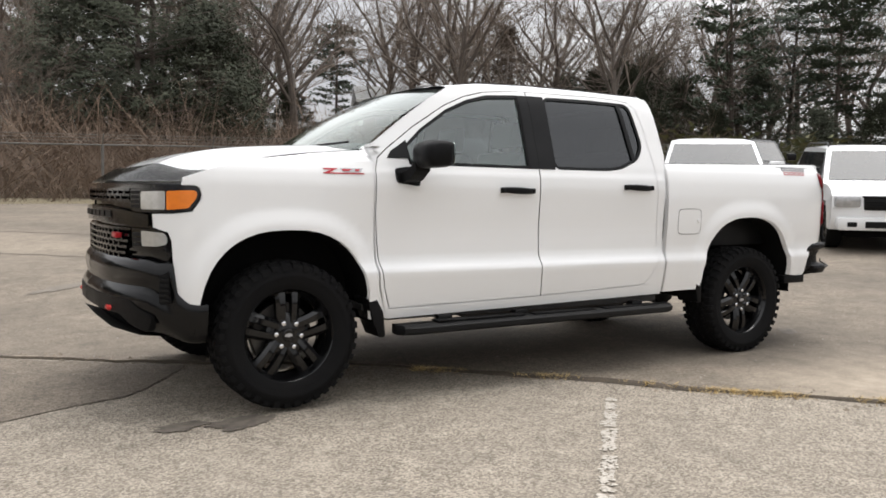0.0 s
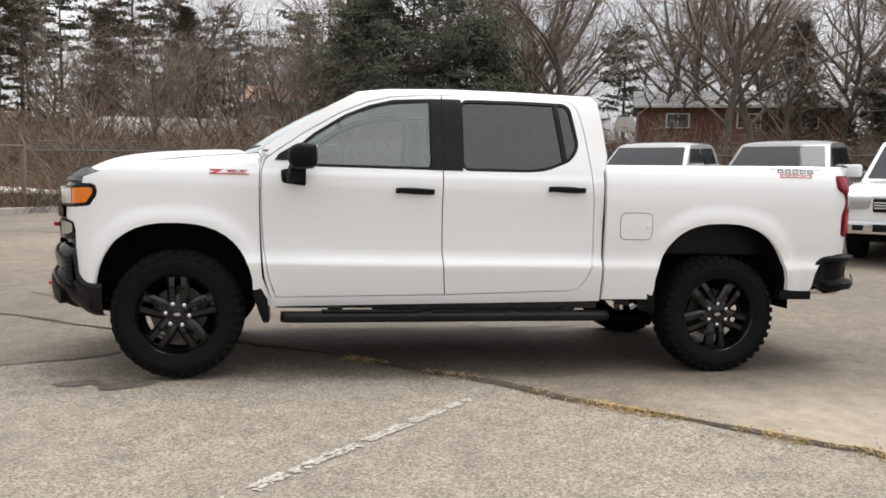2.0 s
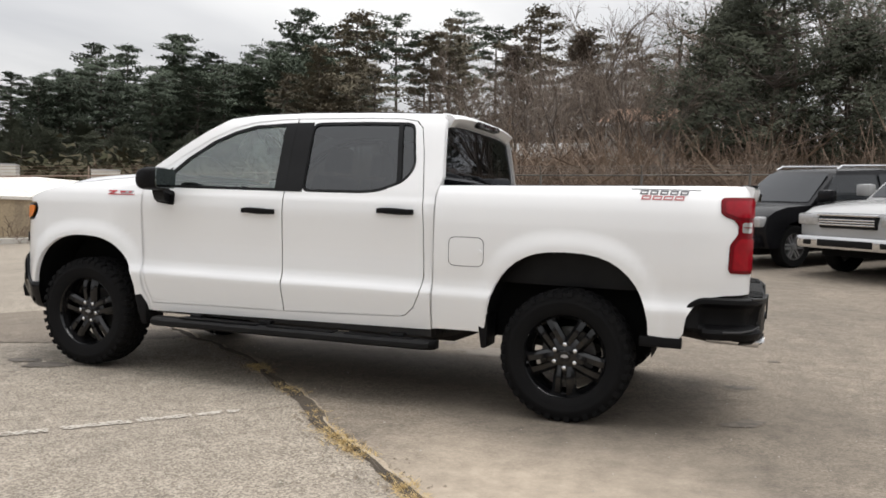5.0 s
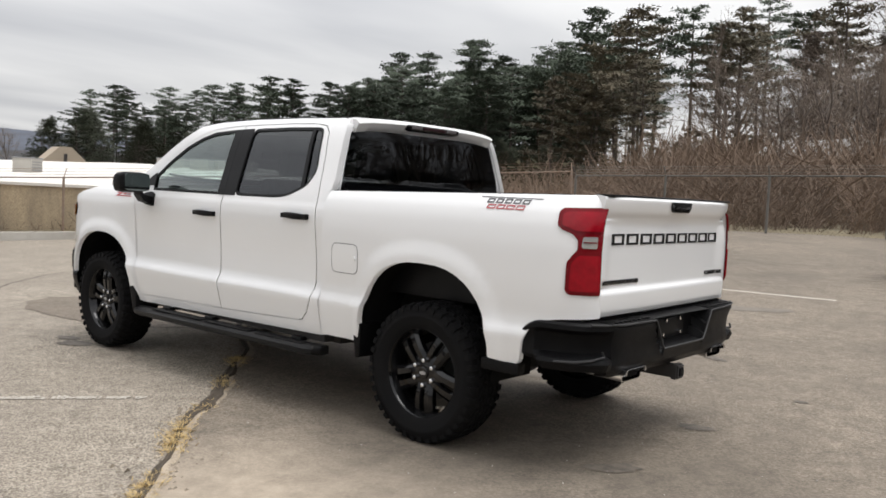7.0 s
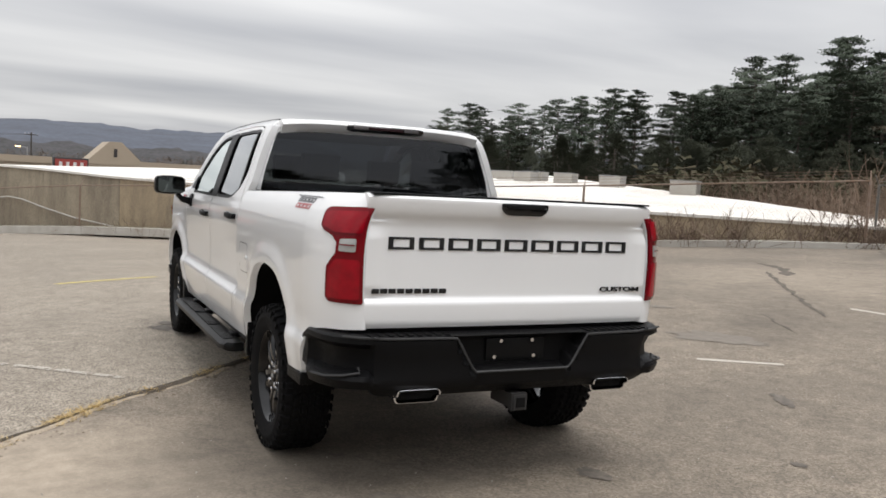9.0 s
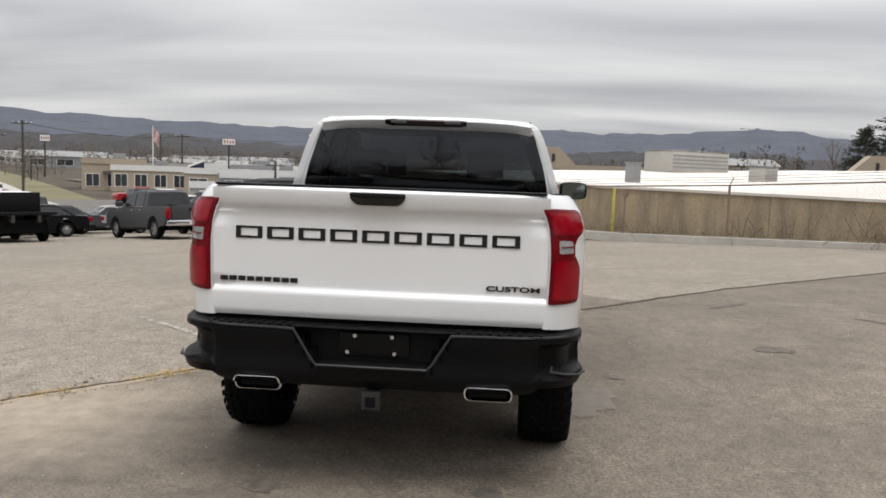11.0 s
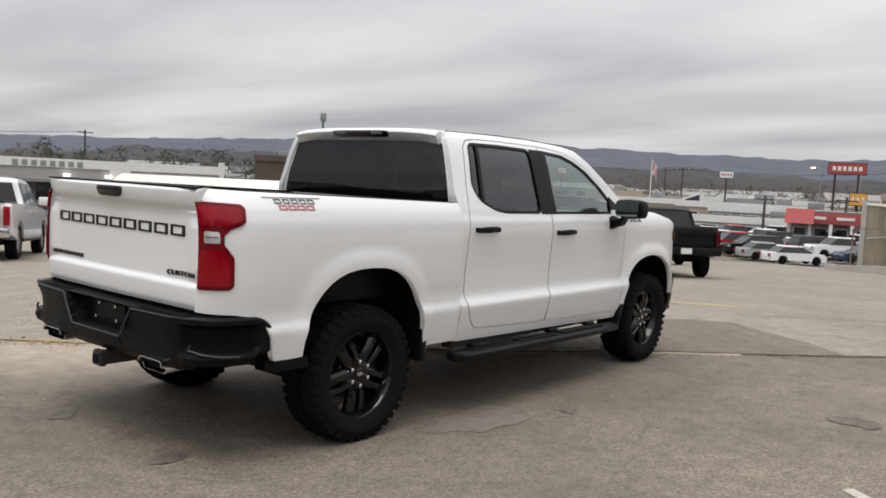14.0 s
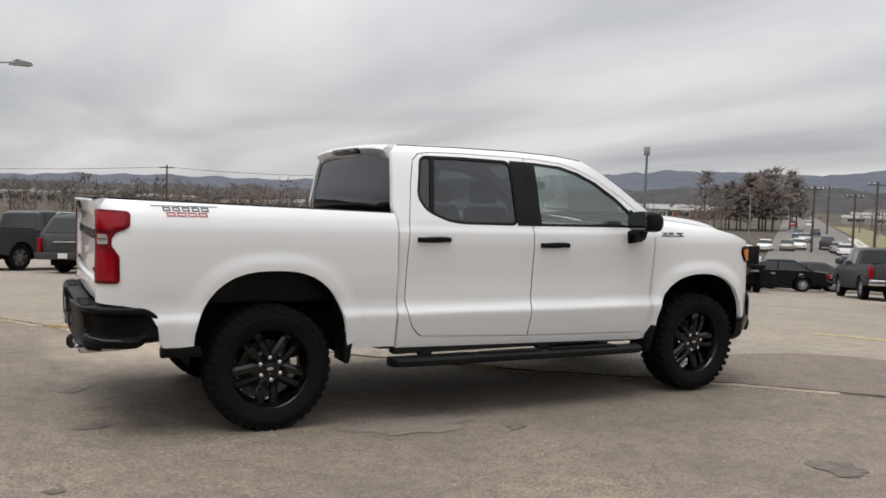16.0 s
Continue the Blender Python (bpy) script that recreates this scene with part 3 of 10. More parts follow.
SEAM_DIRT = material("dark_seam_dirt", (0.075, 0.062, 0.050), rough=0.95, second=(0.15, 0.125, 0.098), scale=6, amount=0.9)
for k, (pts, w) in enumerate((([(4.92, -10.14), (2.34, -7.92), (0.55, -6.52)], 0.07), ([(1.1, -6.01), (0.37, -5.57), (-0.05, -5.35)], 0.035), ([(7.59, -16.85), (3.3, -12.25), (1.05, -10.46)], 0.10),
                              ([(6.95, -0.05), (8.2, -0.8), (9.44, -1.91), (10.65, -4.06)], 0.04), ([(6.6, -11.6), (5.2, -10.9), (4.1, -9.8)], 0.16))):
    seam(pts, w, 20.0 + k, SEAM_DIRT, "dark open crack across the worn paving")
# paint
def stripe(a, b, w, mat, label):
    a, b = Vector(a), Vector(b)
    n = Vector((-(b - a).y, (b - a).x)).normalized() * w / 2
    edge1 = wiggly([tuple(a + n), tuple(b + n)], 0.06, 11.0)
    edge2 = wiggly([tuple(b - n), tuple(a - n)], 0.06, 17.0)
    squash = lambda pts, base: [tuple(Vector(p) * 0.35 + Vector(q) * 0.65) for p, q in zip(pts, base)]
    line1 = [tuple(Vector(a + n).lerp(b + n, k / max(1, len(edge1) - 1))) for k in range(len(edge1))]
    line2 = [tuple(Vector(b - n).lerp(a - n, k / max(1, len(edge2) - 1))) for k in range(len(edge2))]
    whole("parking_line", flat_bm(squash(edge1, line1) + squash(edge2, line2), 0.004, 0.6), mat, label, "parking line", group="parking lines", kind="structure")


rng = random.Random(9)
chips = bmesh.new()
for k in range(760):
    u = rng.random()
    if noise.noise((u * 34, 0.3, 0)) < -0.30:
        continue
    x, y = 0.05 + 1.55 * u, 1.61 + 1.70 * u
    off = rng.choice((-0.018, 0.018)) + rng.gauss(0, 0.009)
    x, y = x - 0.77 * off, y + 0.64 * off
    r = rng.uniform(0.005, 0.016)
    ring = [(x + r * rng.uniform(0.5, 1.4) * math.cos(a), y + r * rng.uniform(0.5, 1.4) * math.sin(a)) for a in (0.2, 1.3, 2.4, 3.4, 4.5, 5.4)]
    chips.faces.new([chips.verts.new((a, b, ground_z(a, b) + 0.005)) for a, b in ring])
whole("parking_line", chips, LINE_WHITE, "worn white parking line on old asphalt", "parking line", group="parking lines", kind="structure", smooth=False)
stripe((7.1, 2.0), (8.3, 0.45), 0.12, LINE_YELLOW, "faded yellow line on the lot")
stripe((0.9, -7.4), (-1.9, -7.55), 0.09, LINE_WHITE, "worn white parking line on the lot")
stripe((-0.6, -3.42), (-1.1, -4.0), 0.07, LINE_WHITE, "short worn white mark on the lot")

# the crack: a ragged strip of dirt, a lifted lip, tufts of dead grass
rows = []
for k, p in enumerate(CRACK_W):
    q = Vector(CRACK_W[min(k + 1, len(CRACK_W) - 1)]) - Vector(CRACK_W[max(k - 1, 0)])
    n = Vector((-q.y, q.x)).normalized()
    w = 0.018 + 0.022 * noise.noise((p[0] * 1.3, p[1] * 1.3, 5.0))
    w = max(0.007, w) * (1.5 if -2.6 < p[0] < 0.5 else 0.8)
    row = []
    for s, h in ((-1.6, 0.003), (-0.8, 0.014), (0.0, 0.008), (0.9, 0.016), (1.8, 0.003)):
        a = Vector(p) + n * w * s
        row.append((a.x, a.y, ground_z(a.x, a.y) + h + 0.006 * noise.noise((a.x * 14, a.y * 14, 2))))
    rows.append(row)
whole("lot_crack", loft_bm(rows), DIRT, "dirt-filled crack across the lot", "crack", kind="structure")
rows = []
for k, p in enumerate(CRACK_W):
    if not -9.5 < p[0] < 3.2:
        continue
    q = Vector(CRACK_W[min(k + 1, len(CRACK_W) - 1)]) - Vector(CRACK_W[max(k - 1, 0)])
    n = Vector((-q.y, q.x)).normalized()
    wide = 0.018 + 0.085 * max(0.0, 0.35 + noise.noise((p[0] * 1.7, p[1] * 1.7, 15.0))) + 0.02 * noise.noise((p[0] * 11, p[1] * 11, 4.0))
    row = []
    for u, h in ((0.0, 0.004), (0.25, 0.011), (0.7, 0.008), (1.0, 0.0015)):
        a = Vector(p) + n * (0.012 + max(0.006, wide) * u)
        row.append((a.x, a.y, ground_z(a.x, a.y) + h + 0.004 * noise.noise((a.x * 17, a.y * 17, 6)) * (1 - u)))
    rows.append(row)
whole("crack_edge", loft_bm(rows), material("pale_broken_paving_edge", (0.40, 0.335, 0.25), rough=0.9, second=(0.24, 0.195, 0.145), scale=9, amount=0.9, grain=0.3, grain_scale=90, bump=0.5, bump_scale=60), "pale crumbled paving edge along the crack", "crack", kind="structure", sharp=180)
DEAD_GRASS = material("dead_straw_grass", (0.56, 0.42, 0.20), rough=0.9, second=(0.34, 0.24, 0.11), scale=9, amount=0.8)
rng = random.Random(5)
bm = bmesh.new()
for k, p in enumerate(CRACK_W):
    if not -3.4 < p[0] < 0.75:
        continue
    thick = noise.noise((p[0] * 1.9, p[1] * 1.9, 9.0))
    for i in range(int(620 * max(0, thick + 0.16))):
        a, r = rng.uniform(0, 6.28), abs(rng.gauss(0, 0.042))
        x, y = p[0] + r * math.cos(a), p[1] + r * math.sin(a)
        lean = Vector((rng.gauss(0, 1), rng.gauss(0, 1), 0)) * 0.032
        h = rng.uniform(0.004, 0.030)
        base = Vector((x, y, ground_z(x, y) + 0.002))
        wv = Vector((rng.gauss(0, 1), rng.gauss(0, 1), 0)).normalized() * 0.0042
        v = [bm.verts.new(base - wv), bm.verts.new(base + wv), bm.verts.new(base + lean + Vector((0, 0, h)))]
        bm.faces.new(v)
whole("dead_grass", bm, DEAD_GRASS, "tufts of dead straw-coloured grass along the crack", "grass", kind="stuff", smooth=False)
crumbs = bmesh.new()
for k, p in enumerate(CRACK_W):
    if not -6.0 < p[0] < 4.0:
        continue
    for i in range(16):
        d = rng.gauss(0.0, 0.075)
        x, y = p[0] + d + rng.gauss(0, 0.03), p[1] + d * 0.6 + rng.gauss(0, 0.03)
        s = rng.uniform(0.004, 0.016) * (1.6 if rng.random() < 0.1 else 1.0)
        z = ground_z(x, y)
        v = [crumbs.verts.new((x + s * math.cos(a), y + s * math.sin(a), z)) for a in (rng.uniform(0, 1), rng.uniform(1.6, 2.6), rng.uniform(3.4, 5.0))] + [crumbs.verts.new((x, y, z + s * 0.7))]
        for f in ((0, 1, 3), (1, 2, 3), (2, 0, 3)):
            crumbs.faces.new([v[q] for q in f])
whole("asphalt_crumbs", crumbs, material("broken_asphalt_crumbs", (0.30, 0.25, 0.19), rough=0.95, second=(0.12, 0.10, 0.08), scale=9, amount=1.0), "broken crumbs of asphalt and dirt along the crack", "rubble", kind="stuff", smooth=False)
bm = bmesh.new()
for i in range(900):
    x, y = rng.uniform(-6.5, 4.5), rng.uniform(-5.5, 5.5)
    s = rng.uniform(0.003, 0.009)
    z = ground_z(x, y)
    v = [bm.verts.new((x + s * math.cos(a), y + s * math.sin(a), z)) for a in (0.3, 2.2, 4.4)] + [bm.verts.new((x, y, z + s))]
    for f in ((0, 1, 3), (1, 2, 3), (2, 0, 3)):
        bm.faces.new([v[q] for q in f])
whole("loose_gravel", bm, material("pale_gravel", (0.45, 0.42, 0.37), rough=0.9, second=(0.2, 0.18, 0.16), scale=3, amount=0.8), "small loose gravel scattered on the lot", "gravel", kind="stuff", smooth=False)


# ---- the white crew-cab pickup: nose towards +x, its left side towards +y, all four tyres on z = 0 ----
WB = 1.872
Y_DOOR = smooth_table([(0.44, 0.945), (0.52, 0.968), (0.60, 0.986), (0.68, 1.002), (0.735, 1.012), (0.752, 1.013), (0.768, 1.008), (0.80, 0.987), (0.825, 0.978), (0.86, 0.974), (0.95, 0.974), (1.15, 0.986), (1.26, 0.993), (1.33, 0.988), (1.38, 0.972), (1.42, 0.962), (1.45, 0.953), (1.60, 0.905), (1.75, 0.858), (1.86, 0.815), (1.92, 0.778), (1.965, 0.715)], 90)
Y_BED = smooth_table([(0.50, 0.972), (0.60, 0.992), (0.70, 1.008), (0.745, 1.013), (0.765, 1.010), (0.81, 0.997), (0.85, 0.995), (0.95, 1.004), (1.05, 1.010), (1.2, 1.012), (1.32, 1.004), (1.40, 0.984), (1.45, 0.957), (1.49, 0.925), (1.505, 0.905)], 70)
Y_FENDER = smooth_table([(0.46, 0.965), (0.60, 0.990), (0.75, 1.0), (1.0, 0.998), (1.15, 0.994), (1.26, 0.992), (1.33, 0.980), (1.38, 0.958), (1.42, 0.925), (1.46, 0.875), (1.50, 0.83)])
# how the plan of the body turns in at its ends: along -> (x, how far in from the side)
NOSE = [(2.28, 2.28, 0.0), (2.38, 2.376, 0.014), (2.48, 2.466, 0.050), (2.56, 2.528, 0.098), (2.64, 2.577, 0.158), (2.74, 2.624, 0.242), (2.86, 2.667, 0.352), (3.0, 2.702, 0.488), (3.2, 2.732, 0.683), (3.52, 2.748, 1.0)]
TAIL = [(2.58, 2.58, 0.0), (2.66, 2.659, 0.006), (2.74, 2.737, 0.020), (2.80, 2.793, 0.040), (2.86, 2.845, 0.068), (2.91, 2.883, 0.100), (2.95, 2.908, 0.132), (2.99, 2.926, 0.168), (3.04, 2.938, 0.215)]
ARCHES = ((1.884, 0.44, 0.506, 0.573, 2.5), (-1.868, 0.44, 0.520, 0.630, 2.6))


def arch_points(k, grow=0.0, z_low=0.58, n=22):
    """The wheel opening from its rear foot over the top to its front foot."""
    cx, cz, rx, rz, p = ARCHES[k]
    out = []
    for i in range(n + 1):
        a = math.pi * (1 - i / n)
        c, s = math.cos(a), math.sin(a)
        x = cx + (rx + grow) * math.copysign(abs(c) ** (2 / p), c)
        z = cz + (rz + grow) * abs(s) ** (2 / p)
        if z > z_low + 0.01:
            out.append((x, z))
    first, last = out[0], out[-1]
    return [(first[0] - 0.004, z_low)] + out + [(last[0] + 0.004, z_low)]


def plan(table, a):
    for p, q in zip(table, table[1:]):
        if a <= q[0] or q is table[-1]:
            t = (a - p[0]) / (q[0] - p[0])
            d = Vector((q[1] - p[1], p[2] - q[2])).normalized()
            return p[1] + (q[1] - p[1]) * t, p[2] + (q[2] - p[2]) * t, d


def plan_smooth(table):
    """The plan table made finer, with no corners."""
    xs = smooth_table([(r[0], r[1]) for r in table], 70)
    ins = smooth_table([(r[0], r[2]) for r in table], 70)
    return [(a, x, i) for (a, x), (_, i) in zip(xs, ins)]


NOSE_S, TAIL_S = plan_smooth(NOSE), plan_smooth(TAIL)


def flare(x, z):
    """The lip that stands out round a wheel opening."""
    most = 0.0
    for cx, cz, rx, rz, p in ARCHES:
        if z > cz - 0.05 and abs(x - cx) < rx + 0.4:
            r = (abs((x - cx) / rx) ** p + abs(max(z - cz, 0) / rz) ** p) ** (1 / p)
            d = (r - 1) * 0.55
            if d > -0.05:
                most = max(most, 0.017 * (1 - step01(0.02, 0.125, d)))
    return most


def side(a, z, lift=0.0):
    """The body's left side: along the truck and up to a place."""
    if a > NOSE[0][0]:
        x, inset, d = plan(NOSE_S, a)
        y = curve(Y_FENDER, z) + flare(x, z) - inset
        return (x - d.y * lift, max(y + d.x * lift, 0.0), z)
    if a < -TAIL[0][0]:
        x, inset, d = plan(TAIL_S, -a)
        y = curve(Y_BED, z) - inset
        return (-x + d.y * lift, y + d.x * lift, z)
    y = curve(Y_FENDER if a > 1.35 else Y_BED if a < -0.985 else Y_DOOR, z)
    if a > 1.35:
        t = min(1, (a - 1.35) / 0.35)
        y = curve(Y_DOOR, z) * (1 - t) + y * t if z < 1.42 else y
    return (a, y + flare(a, z) + lift, z)


truck = thing("pickup_truck", "white crew-cab pickup truck with black wheels parked on worn asphalt", "pickup truck")


def both(name, bm, mat, label="", sharp=35, parent=None):
    """A part of the left side and its twin on the right."""
    twin = mirrored(bm)
    a = part(name, bm, mat, parent or truck, label, sharp=sharp)
    b = part(name, twin, mat, parent or truck, label, sharp=sharp)
    return a, b


FRONT_DOOR = [(1.245, 0.535), (1.29, 0.66), (1.325, 0.85), (1.345, 1.10), (1.345, 1.36), (1.325, 1.43), (1.26, 1.485), (1.06, 1.628), (0.82, 1.772), (0.66, 1.842), (0.50, 1.884), (0.30, 1.905), (0.152, 1.912), (0.154, 1.42), (0.157, 1.10), (0.152, 0.86), (0.138, 0.66), (0.128, 0.556)]
REAR_DOOR = [(0.121, 0.556), (0.131, 0.66), (0.145, 0.86), (0.150, 1.10), (0.147, 1.42), (0.145, 1.912), (-0.40, 1.918), (-0.66, 1.912), (-0.765, 1.896), (-0.815, 1.85), (-0.85, 1.70), (-0.888, 1.42), (-0.905, 1.20), (-0.915, 0.86), (-0.895, 0.74), (-0.855, 0.655), (-0.80, 0.60), (-0.76, 0.588)]
FRONT_GLASS = [(1.10, 1.415), (1.12, 1.50), (1.00, 1.605), (0.80, 1.735), (0.64, 1.805), (0.48, 1.848), (0.24, 1.864), (0.235, 1.412)]
REAR_GLASS = rounded([(0.005, 1.412), (0.005, 1.868), (-0.40, 1.874), (-0.745, 1.868), (-0.795, 1.585), (-0.735, 1.495), (-0.57, 1.428), (-0.45, 1.414)], 0.045, 4)


def dense(outline, step=0.045):
    """The same outline with points set close along its edges."""
    out = []
    for i, p in enumerate(outline):
        a, b = Vector(p), Vector(outline[(i + 1) % len(outline)])
        n = max(1, round((b - a).length / step))
        out += [tuple(a.lerp(b, k / n)) for k in range(n)]
    return out


def grown(outline, by):
    """The outline moved outwards by a distance."""
    n = len(outline)
    area = sum(outline[i - 1][0] * outline[i][1] - outline[i][0] * outline[i - 1][1] for i in range(n))
    out = []
    for i in range(n):
        p, a, b = Vector(outline[i]), Vector(outline[i - 1]), Vector(outline[(i + 1) % n])
        na = Vector(((p - a).y, -(p - a).x)).normalized()
        nb = Vector(((b - p).y, -(b - p).x)).normalized()
        m = (na + nb).normalized()
        k = by / max(0.35, m.dot(na))
        out.append(tuple(p + m * (k if area > 0 else -k)))
    return out


def build_body_sides():
    fender = [(1.262, 0.475), (1.335, 0.66), (1.352, 0.85), (1.362, 1.10), (1.362, 1.36), (1.352, 1.44), (1.375, 1.476), (1.70, 1.446), (2.05, 1.402), (2.28, 1.350), (2.40, 1.312)]
    fender += [(2.46, 1.292), (2.468, 1.252), (2.40, 1.252), (2.372, 1.240), (2.360, 1.205), (2.368, 1.172), (2.412, 1.112), (2.52, 1.100), (2.648, 1.098), (2.643, 1.028), (2.545, 1.003), (2.525, 0.957), (2.515, 0.80), (2.508, 0.70), (2.498, 0.625), (2.44, 0.620)]
    fender += arch_points(0, 0, 0.62)[::-1][:-1] + [(1.392, 0.57), (1.372, 0.475)]
    both("front_fender", panel_bm(fender, side, step=0.05, depth=0.035, up_step=0.025), WHITE)
    cab = [(1.262, 0.470), (-0.975, 0.512), (-0.978, 1.40), (-1.0, 1.47), (-1.012, 1.52), (-0.985, 1.80), (-0.972, 1.90), (-0.93, 1.945), (-0.84, 1.963), (0.10, 1.965), (0.50, 1.948), (0.72, 1.916), (0.90, 1.818), (1.08, 1.700), (1.28, 1.556), (1.372, 1.488), (1.350, 1.45), (1.356, 1.36), (1.354, 1.10), (1.340, 0.85), (1.318, 0.66)]
    doorway = FRONT_DOOR[:13] + REAR_DOOR[6:] + [(0.125, 0.556)]
    def cab_skin(a, z, lift=0.0):
        p = side(max(a, -0.90), z, lift)
        return (p[0] + min(0.0, a + 0.90), p[1], p[2])
    rim = panel_bm(cab, cab_skin, holes=[dense(grown(doorway, 0.006))], step=0.05, depth=0.05, up_step=0.025)
    both("cab_side", rim, WHITE)
    for name, outline, holes in (("front_door", FRONT_DOOR, [grown(FRONT_GLASS, 0.020)]), ("rear_door", REAR_DOOR, [grown(REAR_GLASS, 0.020), ])):
        left = part(name, panel_bm(dense(outline), side, holes=holes, step=0.05, depth=0.03, up_step=0.02), WHITE, truck)
        right = part(name, mirrored(panel_bm(dense(outline), side, holes=holes, step=0.05, depth=0.03, up_step=0.02)), WHITE, truck)
        glass = grown(FRONT_GLASS if name == "front_door" else REAR_GLASS, 0.022)
        gmat = GLASS_LIGHT if name == "front_door" else GLASS_DARK
        # the black weather strip round the pane, and the pane
        strip_hole = FRONT_GLASS if name == "front_door" else REAR_GLASS
        hx = (0.34, 1.237) if name == "front_door" else (-0.71, 1.270)
        for door, flip in ((left, False), (right, True)):
            def turned(bm):
                return mirrored(bm) if flip else bm
            part("window_trim", turned(panel_bm(grown(strip_hole, 0.019), lambda a, z, l: side(a, z, l), holes=[strip_hole], step=0.08, depth=0.02, lift=-0.002)), SATIN_BLACK, door, "black window trim")
            pane = part("window_pane", turned(panel_bm(glass, side, step=0.1, depth=0.0, lift=-0.012)), gmat, door, "tinted window glass")
            pane.visible_shadow = False
            part("door_handle", turned(handle_bm(*hx)), BLACK_PLASTIC, door, "black door handle")
            if name == "front_door":
                part("pillar_cover", turned(panel_bm([(0.150, 1.393), (0.150, 1.886), (0.228, 1.884), (0.225, 1.393)], side, step=0.1, depth=0.02, lift=0.003)), SATIN_BLACK, door, "black pillar cover")
            else:
                part("pillar_cover", turned(panel_bm([(0.1475, 1.393), (0.014, 1.393), (0.014, 1.888), (0.1465, 1.887)], side, step=0.1, depth=0.02, lift=0.003)), SATIN_BLACK, door, "black pillar cover")
                part("quarter_trim", turned(panel_bm([(-0.640, 1.874), (-0.672, 1.874), (-0.722, 1.482), (-0.690, 1.468)], side, step=0.1, depth=0.02, lift=0.0)), SATIN_BLACK, door, "black bar before the quarter light")
    bed = [(-0.992, 0.525), (-1.345, 0.53)] + arch_points(1, 0, 0.60)[::-1] + [(-2.55, 0.585), (-2.575, 0.62), (-2.59, 0.72), (-2.635, 0.80), (-2.70, 0.842), (-2.80, 0.858), (-3.02, 0.868), (-3.02, 1.506), (-1.002, 1.462), (-0.995, 1.40)]
    both("bedside", panel_bm(bed, side, step=0.05, depth=0.04, up_step=0.02), WHITE, "white bed side")


def handle_bm(x, z):
    """A pull handle on its shallow cup."""
    bm = bmesh.new()
    base = Vector(side(x, z))
    tilt = 0.014
    rows = []
    for i in range(13):
        u = i / 12
        off = 0.036 * math.sin(math.pi * min(1, max(0, (u - 0.02) / 0.96))) ** 0.35
        h = 0.016 + 0.006 * math.sin(math.pi * u)
        cx, cz = x + 0.128 - 0.256 * u, z + tilt - 2 * tilt * u + 0.018
        cz = z + 0.004 * (1 - 2 * u) + 0.012
        yb = side(cx, cz)[1]
        rows.append([(cx, yb + off + 0.012 * s, cz + h * c) for c, s in ((1, -0.6), (0.75, 0.35), (0, 0.7), (-0.75, 0.35), (-1, -0.6))])
    loft_bm(rows, closed=True, caps=True, bm=bm)
    for cx in (x + 0.115, x - 0.112):
        box_bm(cx - 0.016, cx + 0.016, base.y - 0.01, base.y + 0.03, z - 0.005, z + 0.028, 0.006, bm=bm)
    bmesh.ops.recalc_face_normals(bm, faces=bm.faces[:])
    return bm


build_body_sides()


# ---- roof, windscreen, hood and cab back ----
def roof_z(x, y):
    """The roof's crown, with two shallow channels along it."""
    base = curve(smooth_table([(-1.0, 1.958), (-0.85, 1.972), (-0.4, 1.984), (0.1, 1.982), (0.45, 1.968), (0.72, 1.935), (0.80, 1.915)]), x)
    edge = abs(y) / 0.72
    return base + 0.012 - 0.028 * edge**4 - 0.006 * math.exp(-(((abs(y) - 0.52) / 0.03) ** 2))


rows = []
for i in range(33):
    u = i / 32
    row = []
    for k in range(41):
        y = -0.725 + 1.45 * k / 40
        front = 0.80 - 0.10 * (y / 0.72) ** 2
        x = -0.985 + 0.02 * (y / 0.72) ** 2 + (front + 0.985) * u
        e = max(0, abs(y) - 0.665) / 0.06
        row.append((x, y, roof_z(x, y) - 0.012 * e * e))
    rows.append(row)
bm = loft_bm(rows)
part("roof", bm, WHITE, truck, sharp=60)

rows = []
for i in range(17):
    u = i / 16
    row = []
    for k in range(33):
        s = -1 + k / 16
        top = Vector((0.795 - 0.10 * s * s, 0.70 * s, 1.925 - 0.02 * s * s))
        low = Vector((1.63 - 0.27 * s * s, 0.83 * s, 1.462 + 0.028 * s * s))
        p = top.lerp(low, u)
        p += Vector((0.35, 0, 0.6)) * 0.045 * math.sin(math.pi * u)
        row.append(p)
    rows.append(row)
bm = loft_bm(rows)
bm.normal_update()
if sum((f.normal for f in bm.faces), Vector()).z < 0:
    bmesh.ops.reverse_faces(bm, faces=bm.faces[:])
screen = part("windscreen", bm, GLASS_SCREEN, truck, "slanted windscreen glass")
screen.visible_shadow = False


